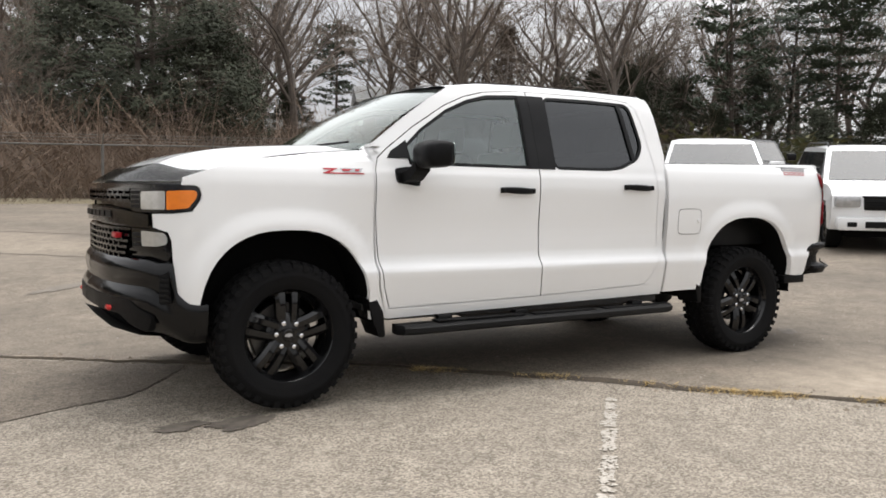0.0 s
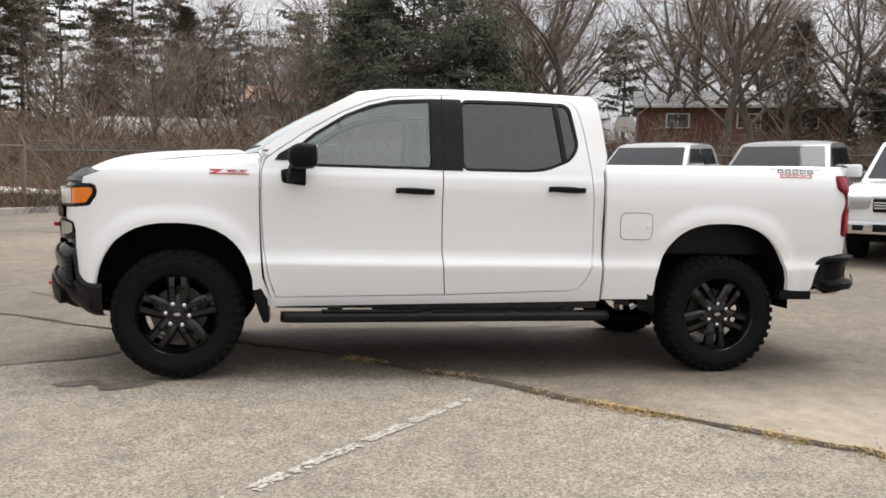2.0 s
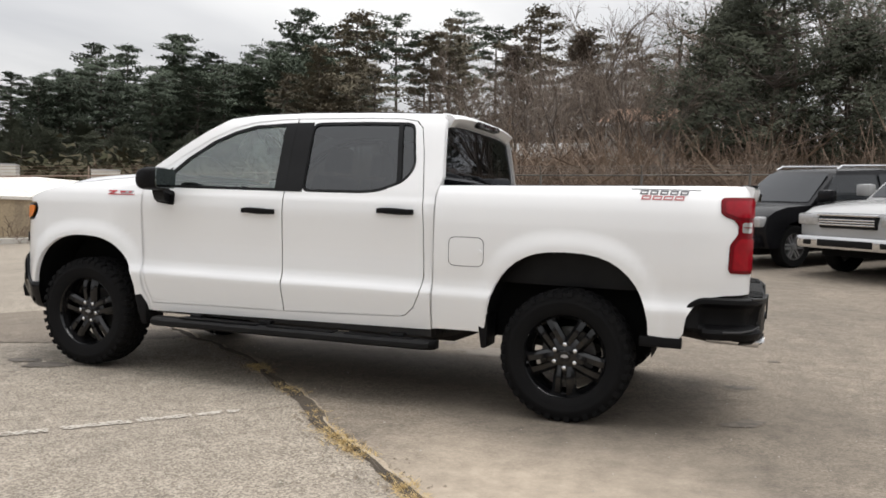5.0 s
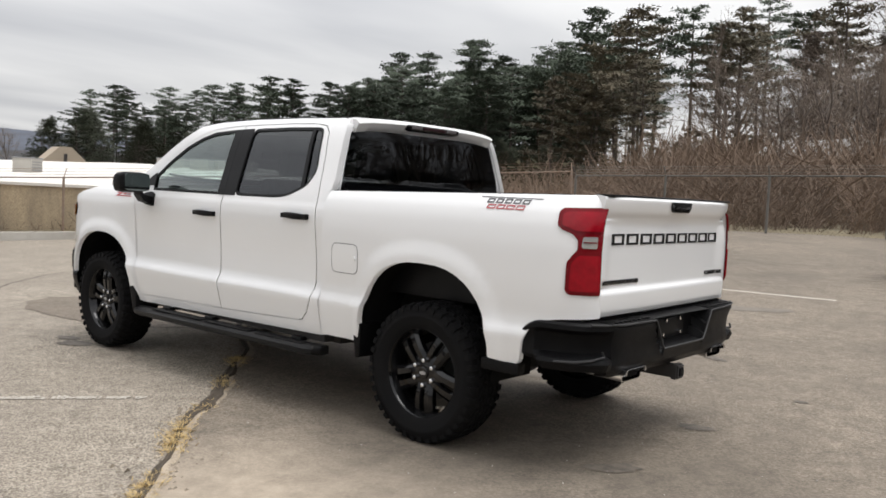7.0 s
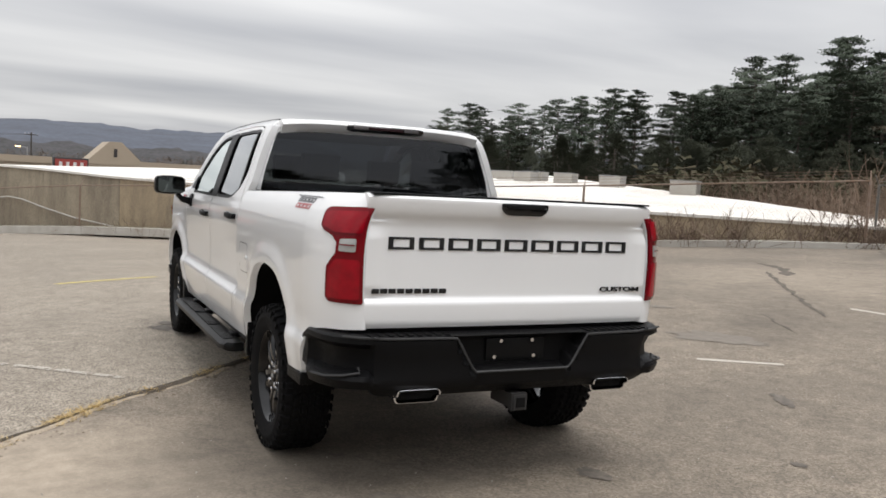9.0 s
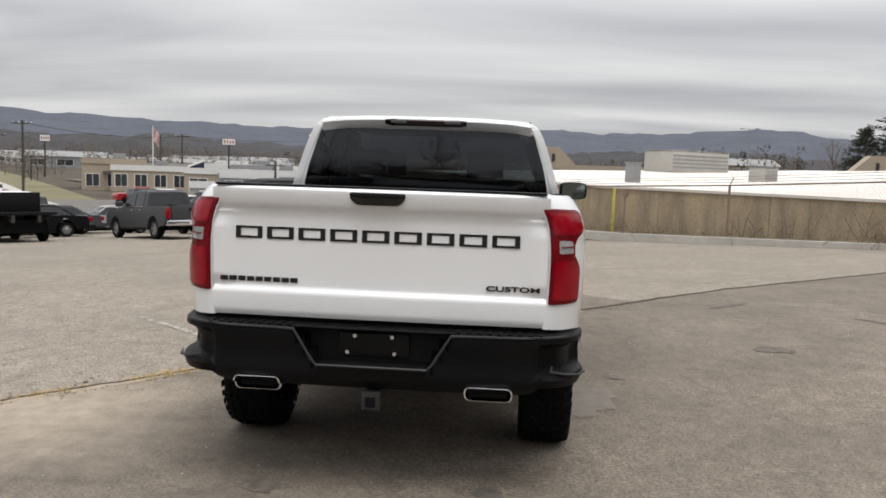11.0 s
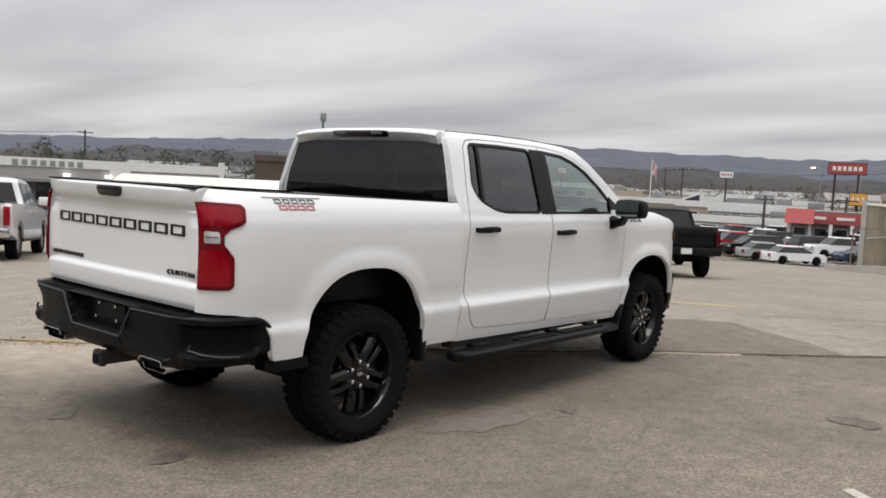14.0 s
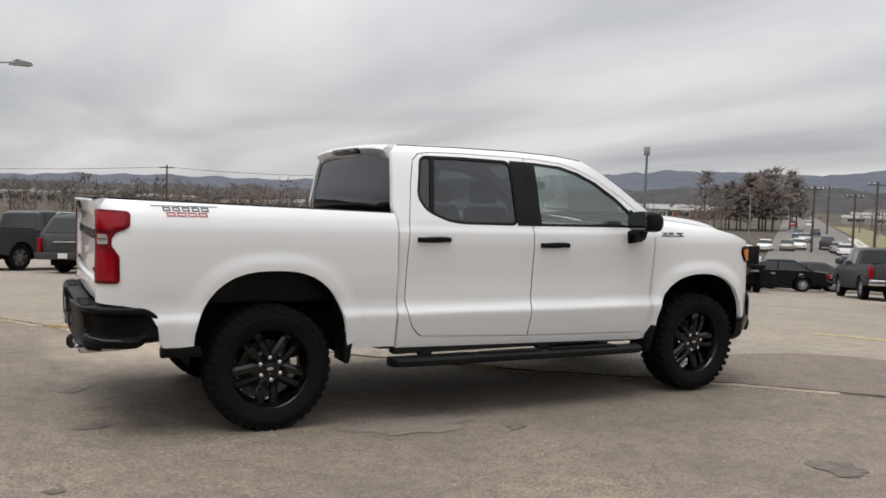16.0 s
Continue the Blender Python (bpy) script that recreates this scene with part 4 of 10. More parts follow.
def hood_point(u, s):
    """From the cowl (u 0) to the leading edge (u 1), across by s from -1 to 1."""
    t = abs(s)
    back = 1.66 - 0.285 * t * t
    a = 2.40 + (3.52 - 2.40) * (1 - t) ** 0.8
    fx, fi, _ = plan(NOSE_S, a)
    front = fx - 0.035
    x = back + (front - back) * u
    width = curve([(1.37, 0.862), (1.70, 0.880), (2.05, 0.898), (2.28, 0.918), (2.42, 0.895)], min(x, 2.42)) - 0.004
    yf = curve(Y_FENDER, 1.29) - fi
    y = (width * t * (1 - u**3) + yf * u**3 * (1.0 if t > 0 else 0))
    edge = curve(smooth_table([(1.37, 1.480), (1.70, 1.450), (2.05, 1.408), (2.28, 1.358), (2.45, 1.308), (2.62, 1.268)]), x)
    middle = curve(smooth_table([(1.37, 1.520), (1.66, 1.510), (2.0, 1.488), (2.3, 1.452), (2.5, 1.408), (2.62, 1.355), (2.72, 1.300), (2.80, 1.258)]), x)
    k = min(1, (1 - t) / 0.42)
    z = edge + (middle - edge) * (k * k * (3 - 2 * k))
    z -= 0.018 * math.exp(-(((t - 0.45) / 0.05) ** 2)) * (1 - u) * u * 4 * 0.4
    z = z * (1 - u**8) + min(z, 1.258) * u**8
    return Vector((x, math.copysign(y, s), z))


rows = [[hood_point(i / 30, -1 + k / 24) for k in range(49)] for i in range(31)]
part("hood", loft_bm(rows), WHITE, truck, "white hood with raised centre", sharp=50)
# smoked deflector along the hood's leading edge
rows = [[hood_point(u, -0.97 + 1.94 * k / 48) + Vector((0.012 + 0.02 * (u - 0.86) / 0.14, 0, 0.012 + 0.010 * math.sin(math.pi * (u - 0.86) / 0.14))) for k in range(49)] for u in (0.86, 0.885, 0.91, 0.935, 0.96, 0.985, 1.0)]
bm = loft_bm(rows)
bmesh.ops.solidify(bm, geom=bm.faces[:], thickness=0.004)
part("hood_deflector", bm, GLOSS_BLACK, truck, "smoked black hood deflector", sharp=60)
# cowl and wipers
rows = [[(1.60 - 0.27 * s * s + 0.10 * u, 0.80 * s, 1.448 + 0.022 * s * s + 0.008 * u) for s in (-1 + k / 12 for k in range(25))] for u in (0, 0.5, 1)]
part("cowl", loft_bm(rows), BLACK_PLASTIC, truck, "black cowl panel")
for y0, y1 in ((-0.62, 0.02), (0.05, 0.66)):
    pts = []
    for k in range(9):
        y = y0 + (y1 - y0) * k / 8
        s = y / 0.83
        pts.append((1.60 - 0.27 * s * s - 0.03 - 0.02 * k / 8, y, 1.500 + 0.022 * s * s + 0.02 * k / 8))
    part("wiper", tube_bm(pts, 0.009, 6), SATIN_BLACK, truck, "black wiper blade")
# aerial fin
rows = []
for i in range(9):
    u = i / 8
    h = 0.055 * math.sin(math.pi * (0.12 + 0.62 * u)) * (1 if u < 0.85 else 0.75)
    w = 0.030 * math.sin(math.pi * (0.1 + 0.75 * u))
    x = 0.58 - 0.20 * u
    rows.append([(x, y, roof_z(x, 0) - 0.004 + z) for y, z in ((w, 0), (w * 0.7, h * 0.6), (0, h), (-w * 0.7, h * 0.6), (-w, 0))])
part("roof_aerial", loft_bm(rows, closed=True, caps=True), GLOSS_BLACK, truck, "black fin aerial", sharp=70)


# cab back: white frame, dark glass, third brake lamp
def cab_back(y, z, lift=0.0):
    x = curve(smooth_table([(0.6, -0.985), (1.40, -0.99), (1.50, -1.012), (1.80, -0.984), (1.93, -0.966), (1.96, -0.955)]), z)
    return (x + 0.014 * (y / 0.9) ** 2 - lift, y, z)


def y_in(z, by):
    return curve(Y_DOOR, z) - by


frame_out = [(-y_in(z, 0.030 if z < 1.3 else 0.012), z) for z in (0.60, 0.72, 0.80, 0.88, 1.0, 1.15, 1.27, 1.40, 1.47, 1.60, 1.72, 1.84, 1.91, 1.94)] + [(-0.70, 1.962), (-0.3, 1.972), (0.3, 1.972), (0.70, 1.962)] + [(y_in(z, 0.030 if z < 1.3 else 0.012), z) for z in (1.94, 1.91, 1.84, 1.72, 1.60, 1.47, 1.40, 1.27, 1.15, 1.0, 0.88, 0.80, 0.72, 0.60)]
glass_out = rounded([(-0.868, 1.462), (-0.835, 1.62), (-0.755, 1.872), (-0.40, 1.885), (0.40, 1.885), (0.755, 1.872), (0.835, 1.62), (0.868, 1.462)], 0.03)
part("cab_back", panel_bm(frame_out, cab_back, holes=[glass_out], step=0.08, depth=0.03), WHITE, truck)
pane = part("rear_window", panel_bm(glass_out, cab_back, step=0.12, depth=0.0, lift=-0.006), GLASS_REAR, truck, "dark tinted rear window")
pane.visible_shadow = False
# rear roof lip
rows = []
for k in range(41):
    y = -0.735 + 1.47 * k / 40
    x = -0.985 + 0.016 * (y / 0.72) ** 2
    d = 0.028 * (abs(y) / 0.735) ** 4
    rows.append([(x + 0.05, y, 1.972 - d), (x - 0.015, y, 1.972 - d), (x - 0.042, y, 1.957 - d), (x - 0.045, y, 1.942 - d), (x - 0.03, y, 1.925 - d), (x - 0.006, y, 1.892 - d * 1.2), (x + 0.03, y, 1.888 - d * 1.2)])
part("roof_lip", loft_bm(rows, closed=True, caps=True), WHITE, truck, sharp=50)
lamp_y = 0.285
rows = [[(x, y, z) for x, z in ((-1.0, 1.955), (-1.036, 1.952), (-1.042, 1.944), (-1.036, 1.915), (-1.0, 1.905))] for y in (-lamp_y, -0.24, 0.24, lamp_y)]
rows[0] = [(x + 0.006, -lamp_y, 1.932 + (z - 1.932) * 0.75) for x, y, z in rows[0]]
rows[-1] = [(x + 0.006, lamp_y, 1.932 + (z - 1.932) * 0.75) for x, y, z in rows[-1]]
third = part("third_brake_lamp", loft_bm(rows, closed=True, caps=True), GLOSS_BLACK, truck, "black third brake lamp housing")
part("lens", box_bm(-1.046, -1.03, -0.125, 0.125, 1.922, 1.944, 0.003), SMOKED_RED, third, "dark red lens")
for s in (-1, 1):
    part("cargo_lens", box_bm(-1.044, -1.03, s * 0.135, s * 0.245, 1.922, 1.944, 0.003), SMOKED_LENS, third, "smoked cargo lamp lens")


# ---- front end ----
def band(a0, a1, z0, z1):
    return [(a0, z0), (a1, z0), (a1, z1), (a0, z1)]


def nose_set(name, outline, mat, label="", lift=0.0, depth=0.03, holes=(), step=0.05, parent=None):
    """A panel on the nose, left and right."""
    return both(name, panel_bm(outline, side, holes=holes, step=step, depth=depth, lift=lift), mat, label, parent=parent)


nose_set("grille_surround", [(2.60, 0.83), (3.515, 0.80), (3.515, 1.262), (2.70, 1.262), (2.44, 1.258), (2.38, 1.235), (2.375, 1.19), (2.42, 1.125), (2.66, 1.10), (2.64, 1.02), (2.54, 0.995), (2.53, 0.90), (2.56, 0.86)], GLOSS_BLACK, "gloss black grille surround", lift=-0.035)
for k, z in enumerate((1.226, 1.197, 1.168)):
    nose_set("grille_slat", rounded(band(2.84, 3.51, z - 0.008, z + 0.006), 0.006, 2), GLOSS_BLACK, lift=0.004, depth=0.045, step=0.08)
for k in range(6):
    z = 1.012 - 0.033 * k
    nose_set("grille_slat", rounded(band(2.84 + 0.016 * k, 3.51, z - 0.008, z + 0.007), 0.006, 2), GLOSS_BLACK, lift=0.002, depth=0.045, step=0.08)
# short studs between the slats make the mesh of the grille, staggered from row to row
for row in range(8):
    z = (1.2115, 1.1825, 0.9955, 0.9625, 0.9295, 0.8965, 0.8635, 0.8305)[row]
    for k in range(8):
        a = 2.90 + 0.08 * k + (0.04 if row % 2 else 0.0)
        if a < 3.5 and not (row > 1 and a < 2.88 + 0.016 * row):
            nose_set("grille_stud", [(a - 0.012, z - 0.013), (a + 0.012, z - 0.013), (a + 0.006, z + 0.013), (a - 0.006, z + 0.013)], GLOSS_BLACK, lift=0.006, depth=0.03, step=0.2)
nose_set("grille_bar", rounded([(2.66, 1.034), (3.515, 1.046), (3.515, 1.138), (2.92, 1.116), (2.66, 1.094)], 0.012, 3), GLOSS_BLACK, "gloss black grille bar", lift=0.016, depth=0.05)
for k in range(4):
    nose_set("bar_block", band(3.05 + 0.115 * k, 3.135 + 0.115 * k, 1.072, 1.106), SATIN_BLACK, "plain satin block", lift=0.022, depth=0.01, step=0.2)
part("grille_badge", prism_bm([(0.46, 0.962), (0.58, 0.962), (0.595, 0.990), (0.475, 0.990)], 2.695, 2.728, "x", 0.003), BADGE_RED, truck, "small red badge on the grille")


def lamp(flip):
    def t(bm):
        return mirrored(bm) if flip else bm
    top = part("headlamp", t(panel_bm(rounded([(2.368, 1.205), (2.378, 1.172), (2.420, 1.118), (2.52, 1.107), (2.80, 1.105), (2.83, 1.12), (2.83, 1.228), (2.60, 1.236), (2.40, 1.246), (2.378, 1.236)], 0.012, 3), side, step=0.05, depth=0.05, lift=0.004)), GLOSS_BLACK, truck, "black headlamp housing")
    part("indicator_lens", t(panel_bm(rounded([(2.384, 1.204), (2.392, 1.180), (2.430, 1.131), (2.545, 1.120), (2.543, 1.220), (2.41, 1.226), (2.390, 1.222)], 0.010, 3), side, step=0.04, depth=0.015, lift=0.014)), AMBER, top, "amber indicator lens")
    part("beam_lens", t(panel_bm(rounded([(2.552, 1.122), (2.722, 1.122), (2.722, 1.216), (2.552, 1.220)], 0.010, 3), side, step=0.05, depth=0.015, lift=0.013)), CLEAR_LENS, top, "clear headlamp lens")
    for k in range(4):
        z = 1.128 + 0.025 * k
        part("side_fin", t(panel_bm(rounded([(2.735, z), (2.815, z), (2.815, z + 0.016), (2.735, z + 0.016)], 0.004, 2), side, step=0.06, depth=0.015, lift=0.010)), SATIN_BLACK, top)
    low = part("lower_lamp", t(panel_bm(rounded([(2.528, 0.900), (2.60, 0.893), (2.82, 0.895), (2.826, 1.02), (2.62, 1.014), (2.55, 1.000), (2.530, 0.965)], 0.012, 3), side, step=0.05, depth=0.05, lift=0.002)), GLOSS_BLACK, truck, "black lower lamp housing")
    part("lower_lens", t(panel_bm(rounded([(2.546, 0.940), (2.60, 0.927), (2.722, 0.925), (2.726, 1.008), (2.563, 1.000), (2.543, 0.978)], 0.012, 3), side, step=0.05, depth=0.012, lift=0.011)), CLEAR_LENS, low, "clear lower lamp lens")
    for k in range(3):
        z = 0.922 + 0.028 * k
        part("side_fin", t(panel_bm(rounded([(2.738, z), (2.812, z), (2.812, z + 0.018), (2.738, z + 0.018)], 0.004, 2), side, step=0.06, depth=0.012, lift=0.008)), SATIN_BLACK, low)


lamp(False)
lamp(True)

# bumper: a moulded black sweep with a thick lower lip
PROFILE_MID = [(-0.05, 0.872), (0.004, 0.858), (0.030, 0.828), (0.038, 0.79), (0.030, 0.74), (0.022, 0.71), (0.036, 0.69), (0.052, 0.665), (0.054, 0.60), (0.034, 0.555), (-0.02, 0.50), (-0.08, 0.445), (-0.17, 0.425)]
PROFILE_END = [(-0.05, 0.622), (0.004, 0.618), (0.012, 0.604), (0.016, 0.565), (0.016, 0.54), (0.014, 0.52), (0.014, 0.505), (0.012, 0.49), (0.008, 0.465), (0.0, 0.44), (-0.03, 0.415), (-0.07, 0.40), (-0.14, 0.395)]


def bumper_row(a):
    t = min(1, max(0, (a - 2.37) / 0.10)) if a < 2.47 else 1
    rise = min(1, max(0, (a - 2.44) / 0.03))
    out = []
    for (la, za), (lb, zb) in zip(PROFILE_END, PROFILE_MID):
        k = min(1, max(0, (a - 2.40) / 0.28))
        k = k * k * (3 - 2 * k)
        top = 0.0 if a < 2.485 else min(1, (a - 2.485) / 0.03)
        z = za + (zb - za) * (k if zb < 0.7 else max(k, 0.92 * top))
        out.append(side(a, z, la + (lb - la) * k))
    return out


stations = [2.33, 2.38, 2.43, 2.46, 2.484, 2.494, 2.505, 2.516, 2.53, 2.56, 2.60, 2.65, 2.70, 2.76, 2.82, 2.90, 3.0, 3.1, 3.2, 3.3, 3.4, 3.515]
both("front_bumper", loft_bm([bumper_row(a) for a in stations]), BUMPER_BLACK, "gloss black front bumper", sharp=40)
nose_set("lower_lip", rounded([(2.60, 0.56), (2.70, 0.60), (2.78, 0.64), (3.515, 0.645), (3.515, 0.565), (2.86, 0.555), (2.74, 0.50), (2.62, 0.47)], 0.02, 3), BLACK_PLASTIC, "textured black lower bumper lip", lift=0.060, depth=0.05)
nose_set("corner_vent", rounded([(2.512, 0.63), (2.582, 0.618), (2.580, 0.77), (2.528, 0.80)], 0.01, 3), BLACK_PLASTIC, "ribbed black corner vent", lift=0.030, depth=0.04)
for k in range(5):
    nose_set("vent_rib", band(2.524, 2.575, 0.64 + 0.027 * k, 0.652 + 0.027 * k), SATIN_BLACK, lift=0.036, depth=0.02)
for s in (1, -1):
    pts = [(2.62, s * 0.56, 0.575), (2.725, s * 0.56, 0.58), (2.764, s * 0.545, 0.575), (2.764, s * 0.505, 0.575), (2.725, s * 0.49, 0.58), (2.62, s * 0.49, 0.575)]
    part("recovery_hook", tube_bm(pts, 0.014, 8), RED_HOOK, truck, "red recovery hook")
part("skid_plate", loft_bm([[(2.76 - 0.02 * abs(y), y, 0.47), (2.60, y, 0.41), (2.30, y, 0.37), (2.0, y, 0.36)] for y in (-0.55, -0.3, 0, 0.3, 0.55)]), CHASSIS, truck, "dark skid plate")


# ---- bed, tailgate and tail lamps ----
def gate_x(y, z):
    t = smooth_table([(0.872, -2.935), (0.90, -2.946), (0.985, -2.950), (1.000, -2.944), (1.010, -2.930), (1.03, -2.927), (1.35, -2.930), (1.385, -2.940), (1.42, -2.962), (1.47, -2.975), (1.495, -2.978), (1.512, -2.962), (1.518, -2.930)])
    x = curve(t, z)
    # the bulge along the top runs out towards the ends
    if z > 1.385:
        x = min(x, -2.93) + 0.026 * max(0.0, (abs(y) - 0.60) / 0.21) ** 2
    side_in = max(0, abs(y) - 0.70) / 0.11
    mid = max(0.0, min(1.0, (1.36 - z) / 0.06)) * max(0.0, min(1.0, (z - 1.02) / 0.05))
    x -= 0.016 * mid * min(1, side_in * 1.6)
    return x + 0.03 * (y / 0.81) ** 2 * 0.5


rows = []
for k in range(49):
    y = -0.812 + 1.624 * k / 48
    rows.append([(gate_x(y, z), y, z if z < 1.40 else 1.40 + (z - 1.40) * 0.92) for z in [0.872 + 0.646 * i / 64 for i in range(65)]] + [(-2.87, y, 1.507), (-2.87, y, 0.88)])
bm = loft_bm(rows, closed=True, caps=True)
gate = part("tailgate", bm, WHITE, truck, "white tailgate", sharp=40)
part("gate_handle", prism_bm(rounded([(-0.135, 1.487), (0.135, 1.487), (0.130, 1.455), (0.100, 1.428), (-0.100, 1.428), (-0.130, 1.455)], 0.02, 4), -2.985, -2.94, "x", 0.004), GLOSS_BLACK, gate, "black tailgate handle recess")
part("gate_pull", prism_bm(rounded([(-0.11, 1.482), (0.11, 1.482), (0.105, 1.463), (-0.105, 1.463)], 0.008, 3), -2.99, -2.96, "x", 0.003), SATIN_BLACK, gate, "black pull bar")
part("gate_cap", box_bm(-2.955, -2.86, -0.795, 0.795, 1.503, 1.513, 0.004), BLACK_PLASTIC, gate, "black top cap")
# the maker's word on the gate, as nine plain hollow blocks
for k in range(9):
    y = 0.70 - 0.1556 * k
    x = gate_x(y - 0.066, 1.28) - 0.004
    outer, inner = [(y, 1.247), (y - 0.132, 1.247), (y - 0.132, 1.306), (y, 1.306)], [(y - 0.024, 1.258), (y - 0.108, 1.258), (y - 0.108, 1.295), (y - 0.024, 1.295)]
    bm = panel_bm(outer, lambda a, z, l, x=x: (x - l, a, z), holes=[inner], step=5, depth=0.012)
    part("letter_block", bm, BADGE_BLACK, gate, "plain black hollow block")
for k in range(9):
    y = 0.775 - 0.0435 * k
    part("name_block", box_bm(gate_x(y, 1.048) - 0.006, gate_x(y, 1.048) + 0.01, y - 0.037, y, 1.037, 1.060, 0.002), BADGE_BLACK, gate, "plain black block")
words = bpy.data.curves.new("trim_word", "FONT")
words.offset = 0.0009
words.body, words.size, words.extrude, words.align_x, words.align_y = "CUSTOM", 0.040, 0.004, "CENTER", "CENTER"
words_ob = bpy.data.objects.new("trim_word", words)
scene.collection.objects.link(words_ob)
bpy.context.view_layer.update()
word_mesh = bpy.data.meshes.new_from_object(words_ob)
bpy.data.objects.remove(words_ob)
word_mesh.materials.clear()
word_mesh.materials.append(BADGE_BLACK)
wx = [v.co.x for v in word_mesh.vertices]
stretch = 0.255 / (max(wx) - min(wx))
for v in word_mesh.vertices:
    y = -0.652 - v.co.x * stretch
    v.co = Vector((gate_x(y, 1.05) - 0.003 - v.co.z, y, 1.050 + v.co.y * 0.85))
word = new("trim_word", word_mesh)
word.parent = gate
tagged(word, "black raised lettering")


def tail_lamp(flip):
    def t(bm):
        return mirrored(bm) if flip else bm
    shape = rounded([(-3.008, 1.438), (-2.775, 1.430), (-2.760, 1.415), (-2.764, 1.345), (-2.788, 1.325), (-2.845, 1.305), (-2.878, 1.272), (-2.878, 1.220), (-2.852, 1.190), (-2.826, 1.155), (-2.822, 1.012), (-2.838, 0.994), (-3.008, 0.990)], 0.010, 3)
    lamp_ob = part("tail_lamp", t(panel_bm(shape, side, step=0.04, depth=0.03, lift=0.010)), RED_DARK, truck, "red wraparound tail lamp")
    part("lamp_rim", t(panel_bm(grown(shape, 0.004), side, step=0.04, depth=0.02, lift=0.004)), RED_DARK, lamp_ob, "dark lamp rim")
    part("reverse_lens", t(panel_bm(rounded([(-2.893, 1.232), (-2.972, 1.230), (-2.972, 1.292), (-2.897, 1.289)], 0.010, 3), side, step=0.03, depth=0.012, lift=0.014)), CLEAR_LENS, lamp_ob, "clear reversing lens")
    part("lens_bar", t(panel_bm([(-2.900, 1.260), (-2.966, 1.259), (-2.966, 1.264), (-2.900, 1.265)], side, step=0.05, depth=0.012, lift=0.020)), RED_DARK, lamp_ob)
    # the two bright lenses stand proud of the darker housing
    low = rounded([(-2.838, 1.010), (-2.995, 1.008), (-2.995, 1.195), (-2.88, 1.195), (-2.845, 1.150)], 0.018, 3)
    high = rounded([(-2.785, 1.345), (-2.865, 1.318), (-2.995, 1.318), (-2.995, 1.424), (-2.798, 1.416), (-2.780, 1.402)], 0.014, 3)
    for name, outline in (("inner_lens", low), ("upper_lens", high)):
        part(name, t(panel_bm(outline, side, step=0.03, depth=0.010, lift=0.016)), RED_LENS, lamp_ob, "bright red lens")


tail_lamp(False)
tail_lamp(True)
# rail caps, bed inside
for s in (1, -1):
    rows = []
    for x in (-1.0, -1.5, -2.0, -2.5, -2.72):
        z = 1.462 + 0.044 * (-x - 1.0) / 2.0
        y = (curve(Y_BED, z) - 0.014 - 0.30 * max(0.0, -x - 2.7)) * s
        yi = 0.79 * s
        rows.append([(x, y, z - 0.012), (x, y - 0.012 * s, z + 0.005), (x, yi + 0.01 * s, z + 0.006), (x, yi, z - 0.03)])
    part("rail_cap", loft_bm(rows), BLACK_PLASTIC, truck, "black bed rail cap")
    part("bed_inner_side", box_bm(-2.88, -1.02, s * 0.74, s * 0.79, 0.86, 1.46), SATIN_BLACK, truck)
part("bed_floor", box_bm(-2.88, -1.02, -0.78, 0.78, 0.84, 0.88), SATIN_BLACK, truck)
part("bed_front", box_bm(-1.05, -1.02, -0.78, 0.78, 0.86, 1.44), SATIN_BLACK, truck)

# ---- rear bumper ----
# paler than the bumper plastic: edge highlights are painted into the lip colour
LIP_HIGHLIGHT = material("lip_highlight_black", (0.03, 0.03, 0.031), rough=0.5, spec=0.3, second=(0.05, 0.05, 0.05), scale=9)
B_STEP = [(-0.11, 0.846), (-0.005, 0.838), (0.006, 0.826), (0.008, 0.808), (-0.004, 0.76), (-0.008, 0.70), (-0.004, 0.645), (-0.002, 0.62), (-0.015, 0.59), (-0.05, 0.555), (-0.13, 0.54)]
B_PLATE = [(-0.11, 0.846), (-0.105, 0.842), (-0.10, 0.83), (-0.098, 0.80), (-0.094, 0.74), (-0.09, 0.685), (-0.01, 0.672), (0.004, 0.662), (-0.008, 0.60), (-0.05, 0.555), (-0.13, 0.54)]
B_END = [(-0.11, 0.852), (-0.006, 0.846), (0.006, 0.836), (0.008, 0.812), (-0.035, 0.785), (-0.055, 0.74), (-0.050, 0.685), (0.012, 0.662), (0.022, 0.640), (0.006, 0.600), (-0.09, 0.585)]


def bumper_plan(s):
    """Distance from the middle along the rear bumper to a place and the way out."""
    pts = [(0.0, -3.045, 0.0), (0.45, -3.040, 0.45), (0.72, -3.020, 0.715), (0.84, -2.990, 0.835), (0.93, -2.945, 0.905), (1.01, -2.885, 0.952), (1.10, -2.80, 0.982), (1.20, -2.70, 0.996), (1.31, -2.592, 1.0)]
    for p, q in zip(pts, pts[1:]):
        if s <= q[0]:
            t = (s - p[0]) / (q[0] - p[0])
            d = Vector((q[1] - p[1], q[2] - p[2])).normalized()
            return p[1] + (q[1] - p[1]) * t, p[2] + (q[2] - p[2]) * t, d
    return pts[-1][1], pts[-1][2], Vector((1, 0))


